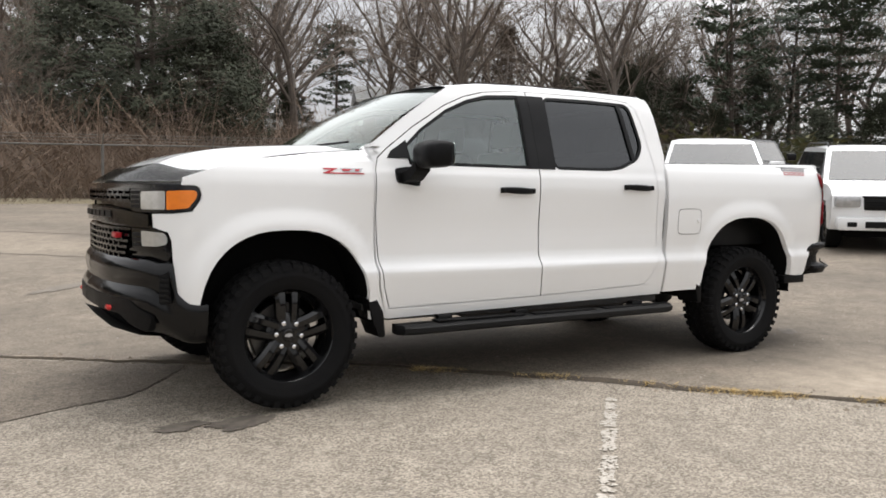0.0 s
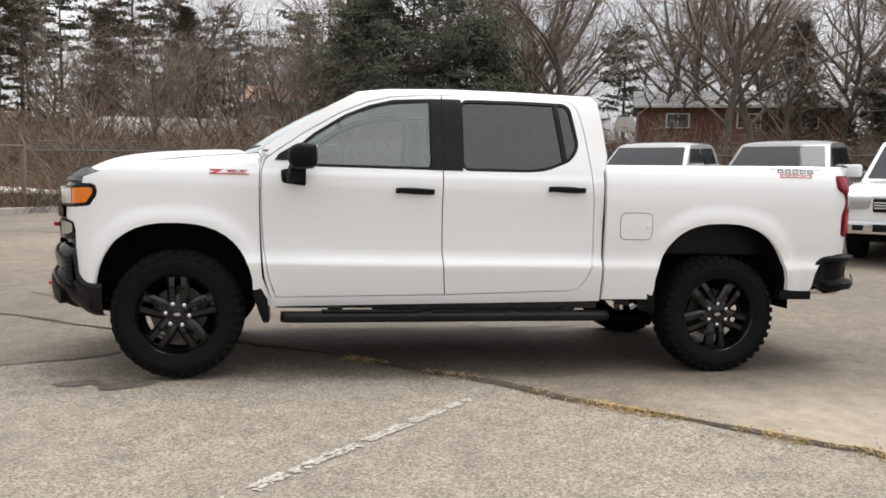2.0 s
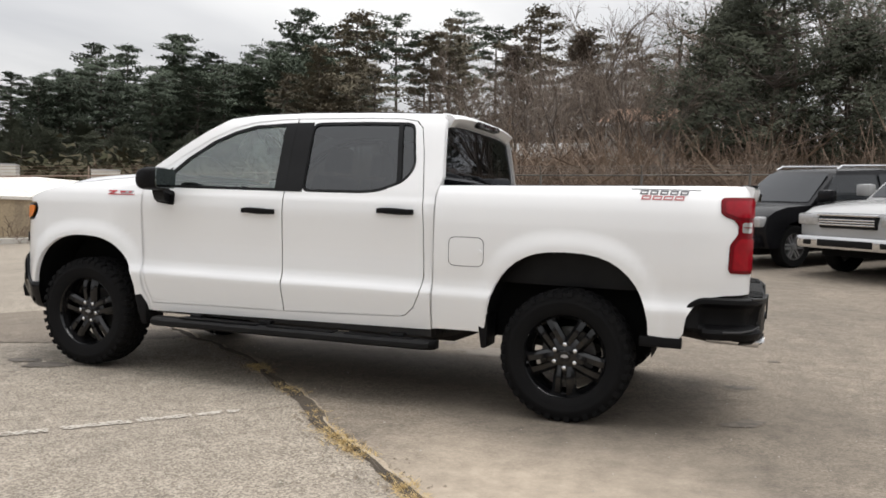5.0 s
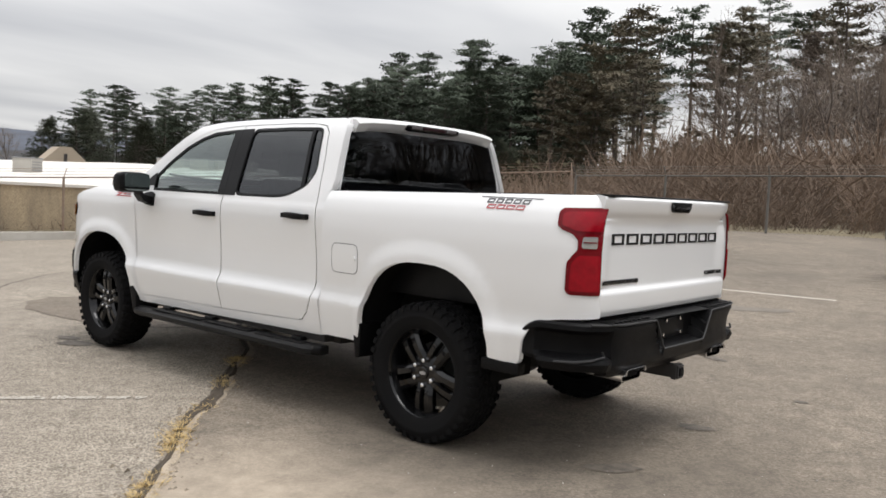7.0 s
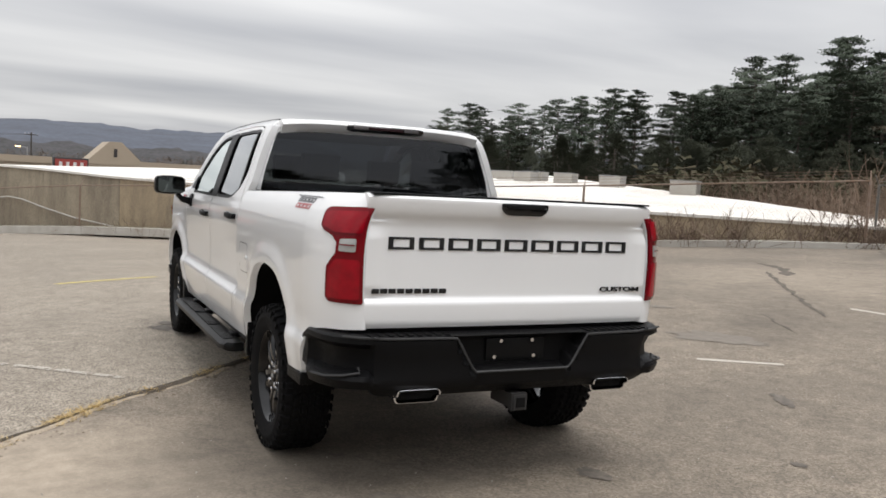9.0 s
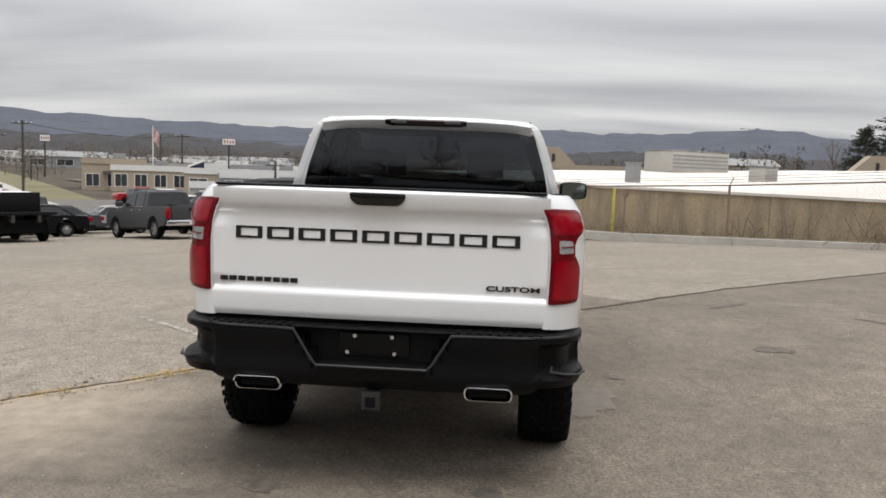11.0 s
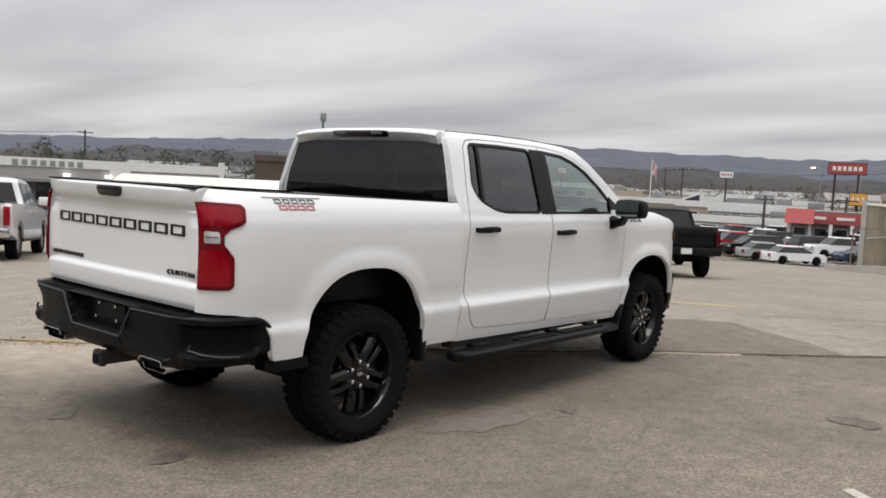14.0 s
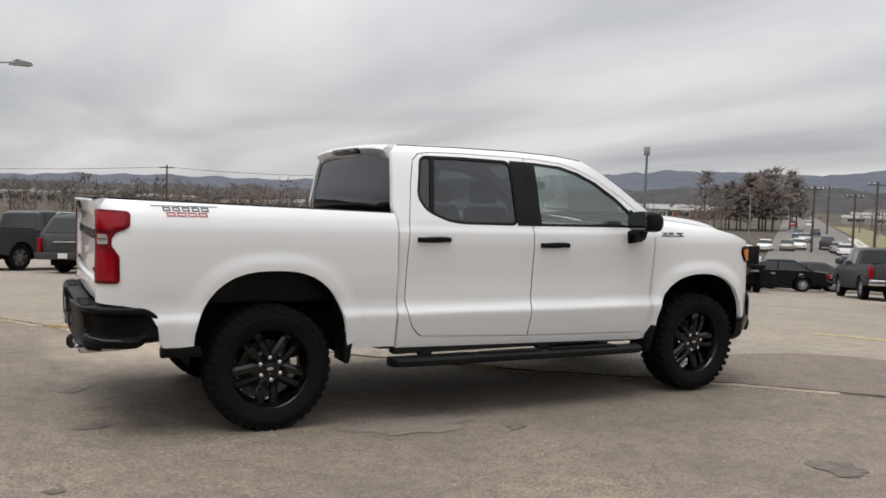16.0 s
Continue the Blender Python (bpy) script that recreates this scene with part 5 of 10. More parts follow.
rows = []
for s in [0, 0.1, 0.2] + [0.235 + 0.006 * k for k in range(28)] + [0.45, 0.55, 0.65, 0.74, 0.78, 0.80, 0.83, 0.86, 0.90, 0.94, 0.98, 1.03, 1.08, 1.14, 1.18, 1.215, 1.24, 1.27, 1.29, 1.31]:
    x, y, d = bumper_plan(s)
    n = Vector((-d.y, d.x))
    out = []
    for k in range(len(B_STEP)):
        # the plate recess is wider at its top than at its foot
        z_here = B_STEP[k][1]
        edge = 0.26 + 0.11 * max(0, min(1, (z_here - 0.66) / 0.17))
        t = max(0.0, min(1.0, (s - edge) / 0.016 + 0.5))
        l, z = B_PLATE[k][0] + (B_STEP[k][0] - B_PLATE[k][0]) * t, B_PLATE[k][1] + (B_STEP[k][1] - B_PLATE[k][1]) * t
        e = max(0.0, min(1.0, (s - 0.775) / 0.035))
        e2 = max(0.0, min(1.0, (1.235 - s) / 0.03))
        pocket = e * e2
        if s > 0.775:
            full = B_END[k]
            cap = (B_STEP[k][0] if s < 1.2 else min(B_STEP[k][0], 0.004), B_STEP[k][1] + (B_END[k][1] - B_STEP[k][1]) * min(1, e))
            l = cap[0] + (full[0] - cap[0]) * pocket
            z = cap[1] + (full[1] - cap[1]) * pocket
        if s > 1.2:
            low = 0.605 + 0.045 * (s - 1.2) / 0.11
            z = max(z, low) if k > 6 else z - 0.05 * ((s - 1.2) / 0.11) ** 2 * (1 if k < 4 else 0)
        out.append((x + n.x * l, y + n.y * l, z))
    rows.append(out)
bm = loft_bm(rows)
both("rear_bumper", bm, BLACK_PLASTIC, "textured black rear bumper", sharp=30)
for flip in (False, True):
    k = -1 if flip else 1
    lip = [(-3.050, 0.0, 0.668), (-3.049, k * 0.262, 0.668), (-3.050, k * 0.285, 0.690), (-3.050, k * 0.355, 0.805), (-3.049, k * 0.375, 0.836), (-3.046, k * 0.45, 0.838), (-3.028, k * 0.71, 0.838), (-2.998, k * 0.835, 0.842), (-2.952, k * 0.918, 0.844)]
    part("bumper_lip", tube_bm(lip, 0.0065, 6), LIP_HIGHLIGHT, truck, "bumper step edge with a painted highlight")
    end = [(-2.985, k * 0.848, 0.705), (-2.996, k * 0.842, 0.680), (-2.962, k * 0.915, 0.664), (-2.90, k * 0.982, 0.655), (-2.80, k * 1.014, 0.650)]
    part("bumper_lip", tube_bm(end, 0.0065, 6), LIP_HIGHLIGHT, truck, "corner step edge with a painted highlight")
for k in range(34):
    y = -0.79 + 0.0479 * k
    if abs(y) > 0.40:
        part("step_rib", box_bm(-3.018 + 0.02 * abs(y) ** 4, -2.935, y - 0.011, y + 0.011, 0.846, 0.853, 0.002), BLACK_PLASTIC, truck)
part("step_pad", loft_bm([[(-2.93, y, 0.850), (-3.03 + 0.02 * abs(y) ** 4, y, 0.844)] for y in [-0.80 + 0.1 * k for k in range(17)]]), BLACK_PLASTIC, truck, "black step pad")
part("plate_recess", box_bm(-2.965, -2.94, -0.17, 0.17, 0.70, 0.815, 0.01), SATIN_BLACK, truck, "empty number plate recess")
for y, z in ((0.093, 0.802), (-0.087, 0.802), (0.128, 0.722), (-0.10, 0.722)):
    part("plate_bolt", tube_bm([(-2.955, y, z), (-2.978, y, z)], 0.010, 8), STEEL, truck, "bright plate bolt")
for s in (1, -1):
    tip = [[(x, s * 0.555 + dy * k, 0.560 + dz * k) for dy, dz in rounded([(-0.115, -0.036), (0.115, -0.036), (0.115, 0.036), (-0.115, 0.036)], 0.03, 4)] for x, k in ((-2.70, 0.8), (-2.95, 0.97), (-3.035, 1.0), (-3.036, 0.93), (-2.90, 0.88))]
    for row in tip[2:]:
        for k, p in enumerate(row):
            row[k] = (p[0] + (0.05 if p[2] < 0.56 else 0.0) * 0.6, p[1], p[2])
    part("exhaust_tip", loft_bm(tip, closed=True, caps=True), STEEL, truck, "bright exhaust tip")
    part("exhaust_bore", box_bm(-3.0, -2.9, s * 0.555 - 0.095, s * 0.555 + 0.095, 0.536, 0.584, 0.02), WELL, truck)
    part("bed_sill_trim", box_bm(-2.572, -2.325, s * 0.93, s * 1.0, 0.53, 0.592, 0.008), BLACK_PLASTIC, truck, "black trim below the bed side")
hitch = part("tow_hitch", tube_bm([(-2.80, 0, 0.50), (-3.04, 0, 0.50)], 0.052, 4), CHASSIS, truck, "dark tow hitch receiver")
part("hitch_bore", box_bm(-3.048, -3.03, -0.024, 0.024, 0.476, 0.524), WELL, hitch)
part("hitch_collar", tube_bm([(-3.0, 0, 0.50), (-3.03, 0, 0.50)], 0.062, 4), CHASSIS, hitch)

# ---- badges, fuel flap, mirrors ----
for flip in (False, True):
    def tw(bm):
        return mirrored(bm) if flip else bm
    # badge on the bed side: five dark blocks over four red ones, and a thin line
    for k in range(5):
        a = -2.290 - 0.058 * k
        box = [(a + 0.003, 1.440), (a - 0.043, 1.440), (a - 0.049, 1.466), (a - 0.004, 1.466)]
        part("badge_block", tw(panel_bm(box, side, holes=[grown(box, -0.0075)], step=1, depth=0.003, lift=0.003)), BADGE_GREY, truck, "plain grey badge block")
    for k in range(4):
        a = -2.300 - 0.064 * k
        box = [(a + 0.003, 1.408), (a - 0.052, 1.408), (a - 0.058, 1.434), (a - 0.004, 1.434)]
        part("badge_block", tw(panel_bm(box, side, holes=[grown(box, -0.0075)], step=1, depth=0.003, lift=0.003)), BADGE_ROSE, truck, "plain red badge block")
    part("badge_line", tw(panel_bm(band(-2.235, -2.64, 1.470, 1.474), side, step=0.2, depth=0.003, lift=0.003)), BADGE_GREY, truck)
    # badge on the fender: slanted red and silver bars
    part("badge_bar", tw(panel_bm([(1.675, 1.362), (1.585, 1.362), (1.64, 1.336), (1.67, 1.336), (1.625, 1.352), (1.672, 1.354)], side, step=1, depth=0.004, lift=0.004)), BADGE_BLACK if flip else BADGE_RED, truck, "plain badge shape")
    part("badge_bar", tw(panel_bm(band(1.675, 1.425, 1.330, 1.337), side, step=1, depth=0.004, lift=0.004)), BADGE_BLACK if flip else BADGE_RED, truck, "plain badge shape")
    part("badge_bar", tw(panel_bm([(1.575, 1.364), (1.43, 1.364), (1.445, 1.342), (1.55, 1.342)], side, step=1, depth=0.004, lift=0.003)), BADGE_SILVER, truck, "plain silver badge shape")
    part("badge_bar", tw(panel_bm([(1.56, 1.359), (1.50, 1.359), (1.52, 1.347), (1.56, 1.347)], side, step=1, depth=0.003, lift=0.006)), BADGE_BLACK if flip else BADGE_RED, truck)
    part("badge_bar", tw(panel_bm([(1.48, 1.359), (1.45, 1.359), (1.46, 1.347), (1.48, 1.347)], side, step=1, depth=0.003, lift=0.006)), BADGE_BLACK if flip else BADGE_RED, truck)
    # mirror
    rows = []
    for u, sx, sz in ((0.0, 0.55, 0.7), (0.03, 0.82, 0.92), (0.10, 1.0, 1.0), (0.19, 1.0, 0.98), (0.235, 0.9, 0.88), (0.25, 0.65, 0.66)):
        y = 1.055 + u
        rows.append([(1.085 + dx * sx - 0.02 * u, y, 1.452 + dz * sz) for dx, dz in rounded([(-0.085, -0.075), (0.06, -0.085), (0.095, -0.03), (0.085, 0.05), (0.03, 0.082), (-0.085, 0.08)], 0.03, 3)])
    shell = part("wing_mirror", tw(loft_bm(rows, closed=True, caps=True)), BLACK_PLASTIC, truck, "black wing mirror", sharp=50)
    part("mirror_arm", tw(loft_bm([[(x + dx, y, z + dz) for dx, dz in ((-0.05, -0.028), (0.045, -0.028), (0.05, 0.03), (-0.05, 0.03))] for x, y, z in ((1.145, 0.95, 1.325), (1.14, 1.01, 1.315), (1.13, 1.07, 1.33), (1.11, 1.12, 1.385))], closed=True, caps=True)), BLACK_PLASTIC, shell)
    part("mirror_foot", tw(panel_bm(rounded([(1.06, 1.265), (1.215, 1.285), (1.225, 1.37), (1.12, 1.385), (1.06, 1.36)], 0.02, 3), side, step=0.08, depth=0.02, lift=0.012)), BLACK_PLASTIC, shell)
    part("mirror_sail", tw(panel_bm([(1.108, 1.432), (1.265, 1.432), (1.235, 1.475), (1.125, 1.545)], side, step=0.08, depth=0.02, lift=0.004)), SATIN_BLACK, shell)
    part("mirror_glass", tw(prism_bm(rounded([(1.075, 1.385), (1.285, 1.39), (1.285, 1.522), (1.075, 1.522)], 0.03, 4), 0.988, 0.996, "x")), MIRROR, shell, "mirror glass")
    # step board and its brackets, mud flaps
    rows = []
    for x, w in ((1.215, 0.5), (1.19, 0.85), (1.12, 1.0), (0.4, 1.0), (-0.4, 1.0), (-0.95, 1.0), (-1.0, 0.85), (-1.03, 0.5)):
        zt = 0.432 + 0.012 * (1.2 - x) / 2.2
        rows.append([(x, 0.945, zt - 0.052), (x, 0.945, zt), (x, 0.96, zt + 0.006), (x, 0.945 + 0.125 * w, zt + 0.003), (x, 0.945 + 0.15 * w, zt - 0.012), (x, 0.945 + 0.15 * w, zt - 0.04), (x, 0.945 + 0.12 * w, zt - 0.056)])
    board = part("step_board", tw(loft_bm(rows, closed=True, caps=True)), SATIN_BLACK, truck, "black side step board")
    for x0, x1 in ((0.95, 0.30), (0.22, -0.30), (-0.38, -0.88)):
        part("step_tread", tw(box_bm(x1, x0, 0.965, 1.055, 0.436 + 0.006, 0.452, 0.004)), BLACK_PLASTIC, board, "black rubber step tread")
    for x in (0.86, 0.28, -0.74):
        part("step_bracket", tw(tube_bm([(x, 0.70, 0.47), (x, 0.90, 0.455), (x, 1.0, 0.428)], 0.022, 6)), SATIN_BLACK, board)
        part("bracket_cap", tw(box_bm(x - 0.05, x + 0.05, 0.93, 0.985, 0.44, 0.472, 0.01)), SATIN_BLACK, board)
    part("mud_flap", tw(prism_bm(rounded([(1.405, 0.60), (1.345, 0.60), (1.30, 0.52), (1.285, 0.37), (1.325, 0.365), (1.36, 0.45)], 0.012, 2), 0.80, 1.0, "y", 0.005)), BLACK_PLASTIC, truck, "black mud flap")
    part("mud_flap", tw(prism_bm(rounded([(-1.30, 0.645), (-1.372, 0.645), (-1.372, 0.43), (-1.335, 0.425), (-1.315, 0.55)], 0.012, 2), 0.80, 1.0, "y", 0.005)), BLACK_PLASTIC, truck, "black mud flap")
    # wheel wells
    for k in (0, 1):
        pts = arch_points(k, 0.012, 0.46)
        bm = loft_bm([[(x, y, z) for x, z in pts] for y in (0.985, 0.95, 0.62)])
        bm.faces.new([bm.verts.new((x, 0.62, z)) for x, z in pts])
        part("wheel_well", tw(bm), WELL, truck, "dark wheel well liner")
    part("sill", tw(box_bm(-0.97, 1.25, 0.84, 0.93, 0.455, 0.52, 0.01)), CHASSIS, truck)
    part("roof_rail_strip", tw(tube_bm([side(a, z, -0.004) for a, z in ((-0.90, 1.955), (-0.4, 1.966), (0.1, 1.966), (0.48, 1.952), (0.70, 1.922))], 0.006, 6)), SATIN_BLACK, truck)
fuel = rounded(band(-1.095, -1.335, 0.945, 1.135), 0.05, 5)
part("fuel_flap_gap", panel_bm(fuel, side, holes=[grown(fuel, -0.004)], step=0.1, depth=0.0, lift=0.0012), WELL, truck)
flap = part("fuel_flap", panel_bm(grown(fuel, -0.004), side, step=0.08, depth=0.001, lift=0.0016), WHITE, truck)
part("flap_catch", tube_bm([side(-1.305, 1.045, 0.0), side(-1.305, 1.045, 0.010)], 0.014, 8), WHITE, flap)

# ---- under the truck ----
for s in (1, -1):
    part("frame_rail", tube_bm([(2.5, s * 0.42, 0.52), (1.2, s * 0.44, 0.47), (-0.9, s * 0.46, 0.47), (-1.4, s * 0.46, 0.60), (-2.2, s * 0.46, 0.62), (-2.85, s * 0.46, 0.58)], 0.07, 4), CHASSIS, truck, "dark frame rail")
    part("leaf_spring", tube_bm([(-1.25, s * 0.58, 0.52), (-1.6, s * 0.58, 0.44), (-1.87, s * 0.58, 0.41), (-2.2, s * 0.58, 0.46), (-2.5, s * 0.58, 0.56)], 0.035, 4), CHASSIS, truck)
    part("shock_absorber", tube_bm([(-1.95, s * 0.52, 0.36), (-2.05, s * 0.45, 0.75)], 0.032, 8), CHASSIS, truck)
    part("control_arm", tube_bm([(1.7, s * 0.35, 0.38), (1.87, s * 0.72, 0.34), (2.05, s * 0.35, 0.38)], 0.035, 6), CHASSIS, truck)
part("rear_axle", tube_bm([(-1.872, -0.72, 0.415), (-1.872, -0.16, 0.415), (-1.872, -0.12, 0.415), (-1.872, 0.12, 0.415), (-1.872, 0.16, 0.415), (-1.872, 0.72, 0.415)], [0.05, 0.05, 0.13, 0.13, 0.05, 0.05], 12), CHASSIS, truck, "rear axle with differential")
part("front_axle", tube_bm([(1.872, -0.72, 0.415), (1.872, 0.72, 0.415)], 0.04, 8), CHASSIS, truck)
part("drive_shaft", tube_bm([(0.6, 0.05, 0.48), (-1.75, 0, 0.43)], 0.045, 10), CHASSIS, truck)
part("exhaust_pipe", tube_bm([(1.0, 0.3, 0.44), (-0.3, 0.32, 0.42), (-0.9, 0.3, 0.42), (-1.5, 0.3, 0.62), (-2.1, 0.35, 0.64), (-2.5, 0.50, 0.58), (-2.75, 0.555, 0.56)], [0.035, 0.09, 0.09, 0.035, 0.035, 0.035, 0.04], 10), CHASSIS, truck)
part("fuel_tank", box_bm(-0.9, 0.6, 0.20, 0.72, 0.40, 0.56, 0.05), CHASSIS, truck)
part("gearbox", box_bm(0.4, 1.3, -0.25, 0.25, 0.38, 0.62, 0.06), CHASSIS, truck)
part("floor_pan", box_bm(-0.97, 1.40, -0.90, 0.90, 0.52, 0.56, 0.01), CHASSIS, truck)
part("engine_bay", box_bm(1.36, 2.62, -0.60, 0.60, 0.50, 1.26, 0.05), CHASSIS, truck)
part("firewall", box_bm(1.30, 1.36, -0.92, 0.92, 0.55, 1.42, 0.02), CHASSIS, truck)
part("bed_underside", box_bm(-2.84, -1.0, -0.60, 0.60, 0.70, 0.84, 0.02), CHASSIS, truck)
part("rear_valance", box_bm(-2.90, -2.84, -0.86, 0.86, 0.58, 0.86, 0.01), WELL, truck)

# ---- inside the cab ----
def seat(x, y, w, bench=False):
    base = part("seat", prism_bm(rounded([(x + 0.28, 0.80), (x + 0.30, 0.98), (x - 0.22, 0.93), (x - 0.25, 0.80)], 0.06, 3), y - w / 2, y + w / 2, "y", 0.03), SEAT, truck, "dark cloth seat")
    part("backrest", prism_bm(rounded([(x - 0.16, 0.92), (x - 0.30, 0.90), (x - 0.44, 1.50), (x - 0.34, 1.54)], 0.05, 3), y - w / 2, y + w / 2, "y", 0.04), SEAT, base)
    for k in ((-0.5, 0.5) if bench else (0,)):
        part("headrest", prism_bm(rounded([(x - 0.34, 1.55), (x - 0.44, 1.56), (x - 0.46, 1.74), (x - 0.37, 1.74)], 0.03, 3), y + k * w * 0.6 - 0.13, y + k * w * 0.6 + 0.13, "y", 0.03), SEAT, base)


seat(0.42, 0.40, 0.54)
seat(0.42, -0.40, 0.54)
seat(-0.46, 0.0, 1.40, True)
part("dashboard", loft_bm([[(1.36, y, 1.40), (1.10, y, 1.385), (1.00, y, 1.33), (0.98, y, 1.15), (1.10, y, 0.95), (1.36, y, 0.85)] for y in (-0.84, -0.4, 0, 0.4, 0.84)]), SEAT, truck, "dark dashboard")
ring = [(0.80 + 0.075 * math.sin(a) * 0.9, 0.40 + 0.19 * math.cos(a), 1.25 + 0.175 * math.sin(a)) for a in (2 * math.pi * k / 24 for k in range(25))]
wheel_ob = part("steering_wheel", tube_bm(ring, 0.016, 8, caps=False), SATIN_BLACK, truck, "black steering wheel")
part("steering_hub", tube_bm([(0.80, 0.40, 1.25), (1.05, 0.40, 1.12)], [0.07, 0.04], 10), SATIN_BLACK, wheel_ob)
part("steering_spoke", tube_bm([(0.80, 0.22, 1.25), (0.80, 0.58, 1.25)], 0.018, 6), SATIN_BLACK, wheel_ob)
part("inner_mirror", box_bm(0.80, 0.83, -0.12, 0.12, 1.70, 1.77, 0.01), SATIN_BLACK, truck)
part("headliner", box_bm(-0.90, 0.60, -0.66, 0.66, 1.90, 1.93, 0.01), material("grey_headliner", (0.35, 0.34, 0.33), rough=0.9, second=(0.3, 0.29, 0.28), scale=8), truck)
for s in (1, -1):
    part("inner_pillar", tube_bm([(0.15, s * 0.885, 1.40), (0.15, s * 0.735, 1.85)], 0.04, 6), SEAT, truck)
    part("door_lining", box_bm(-0.85, 1.25, s * 0.86, s * 0.93, 0.60, 1.40, 0.02), SEAT, truck)


# ---- wheels ----
def lathe_bm(profile, n=64, bm=None, closed=False):
    """(radius, y) turned about the y axis."""
    rows = [[(r * math.cos(a), y, r * math.sin(a)) for r, y in profile] for a in (2 * math.pi * k / n for k in range(n))]
    out = bm or bmesh.new()
    vs = [[out.verts.new(p) for p in row] for row in rows]
    m = len(profile)
    for i in range(n):
        a, b = vs[i], vs[(i + 1) % n]
        for k in range(m if closed else m - 1):
            out.faces.new((a[k], a[(k + 1) % m], b[(k + 1) % m], b[k]))
    return out


TYRE = [(0.262, -0.118), (0.275, -0.128), (0.31, -0.142), (0.345, -0.143), (0.378, -0.136), (0.398, -0.120), (0.405, -0.09), (0.407, 0.0), (0.405, 0.09), (0.398, 0.120), (0.378, 0.136), (0.352, 0.143), (0.345, 0.1455), (0.335, 0.1455), (0.33, 0.143), (0.31, 0.142), (0.275, 0.128), (0.262, 0.118)]


def tread_bm(n=40):
    bm = bmesh.new()

    def block(a0, a1, y0, y1, r0, r1, skew=0.0):
        vs = []
        for r, g in ((r0, 0.0), (r1, 0.006)):
            for a, y in ((a0 + g / 0.41, y0 + g), (a1 - g / 0.41, y0 + g), (a1 + skew - g / 0.41, y1 - g), (a0 + skew + g / 0.41, y1 - g)):
                drop = 0.014 * max(0, (abs(y) - 0.085) / 0.045) ** 2
                vs.append(bm.verts.new(((r - drop) * math.cos(a), y, (r - drop) * math.sin(a))))
        for f in ((4, 5, 6, 7), (0, 1, 5, 4), (1, 2, 6, 5), (2, 3, 7, 6), (3, 0, 4, 7)):
            bm.faces.new([vs[i] for i in f])

    w = 2 * math.pi / n
    for i in range(n):
        a = i * w
        block(a, a + w * 0.78, -0.034, -0.002, 0.404, 0.419, w * 0.3)
        block(a + w * 0.35, a + w * 1.1, 0.002, 0.034, 0.404, 0.419, -w * 0.3)
        block(a + w * 0.2, a + w * 0.95, 0.041, 0.080, 0.404, 0.419, w * 0.25)
        block(a + w * 0.6, a + w * 1.35, -0.080, -0.041, 0.404, 0.419, -w * 0.25)
        long = 0.128 if i % 2 else 0.136
        block(a + w * 0.1, a + w * 0.72, 0.087, long, 0.398, 0.419)
        block(a + w * 0.4, a + w * 1.02, -long, -0.087, 0.398, 0.419)
        # shoulder lugs that run on to the side wall
        for s in (1, -1):
            off = 0.1 if s > 0 else 0.4
            a0, a1 = a + w * (off + 0.04), a + w * (off + 0.58)
            r_low = 0.372 if i % 2 else 0.382
            vs = [bm.verts.new((r * math.cos(t), s * y, r * math.sin(t))) for r, y in ((0.404, 0.134), (r_low, 0.1375), (r_low - 0.004, 0.1465), (0.402, 0.143)) for t in (a0, a1)]
            for f in ((2, 3, 5, 4), (4, 5, 7, 6), (0, 2, 4, 6), (1, 7, 5, 3)):
                bm.faces.new([vs[q] for q in f])
    bmesh.ops.recalc_face_normals(bm, faces=bm.faces[:])
    return bm


def spoke_bm():
    """One twin spoke, pointing down: two blades that part from the hub."""
    bm = bmesh.new()
    for s in (1, -1):
        rows = []
        for u in (0.0, 0.12, 0.3, 0.5, 0.7, 0.88, 1.0):
            r = 0.055 + (0.252 - 0.055) * u
            cx = s * (0.029 + 0.010 * u)
            wid = 0.016 + 0.006 * u
            y = 0.078 + 0.020 * math.sin(math.pi * min(1, u * 0.9)) - 0.004 * u
            # a level face, a wide bevel on the outer flank and a steep wall to the slot
            prof = [(-wid, -0.040), (-wid, -0.003), (-wid * 0.80, 0.003), (wid * 0.80, 0.002), (wid + 0.016, -0.014), (wid + 0.018, -0.045)]
            rows.append([(cx + s * d, y + h, -r) for d, h in (prof if s > 0 else prof[::-1])])
        loft_bm(rows, closed=True, caps=True, bm=bm)
    # the web that joins them near the hub
    loft_bm([[(-0.03, 0.085, -0.05), (0.03, 0.085, -0.05)], [(-0.035, 0.080, -0.10), (0.035, 0.080, -0.10)], [(-0.012, 0.066, -0.125), (0.012, 0.066, -0.125)]], bm=bm)
    box_bm(-0.05, 0.05, 0.045, 0.078, -0.256, -0.236, 0.004, bm=bm)
    bmesh.ops.recalc_face_normals(bm, faces=bm.faces[:])
    return bm


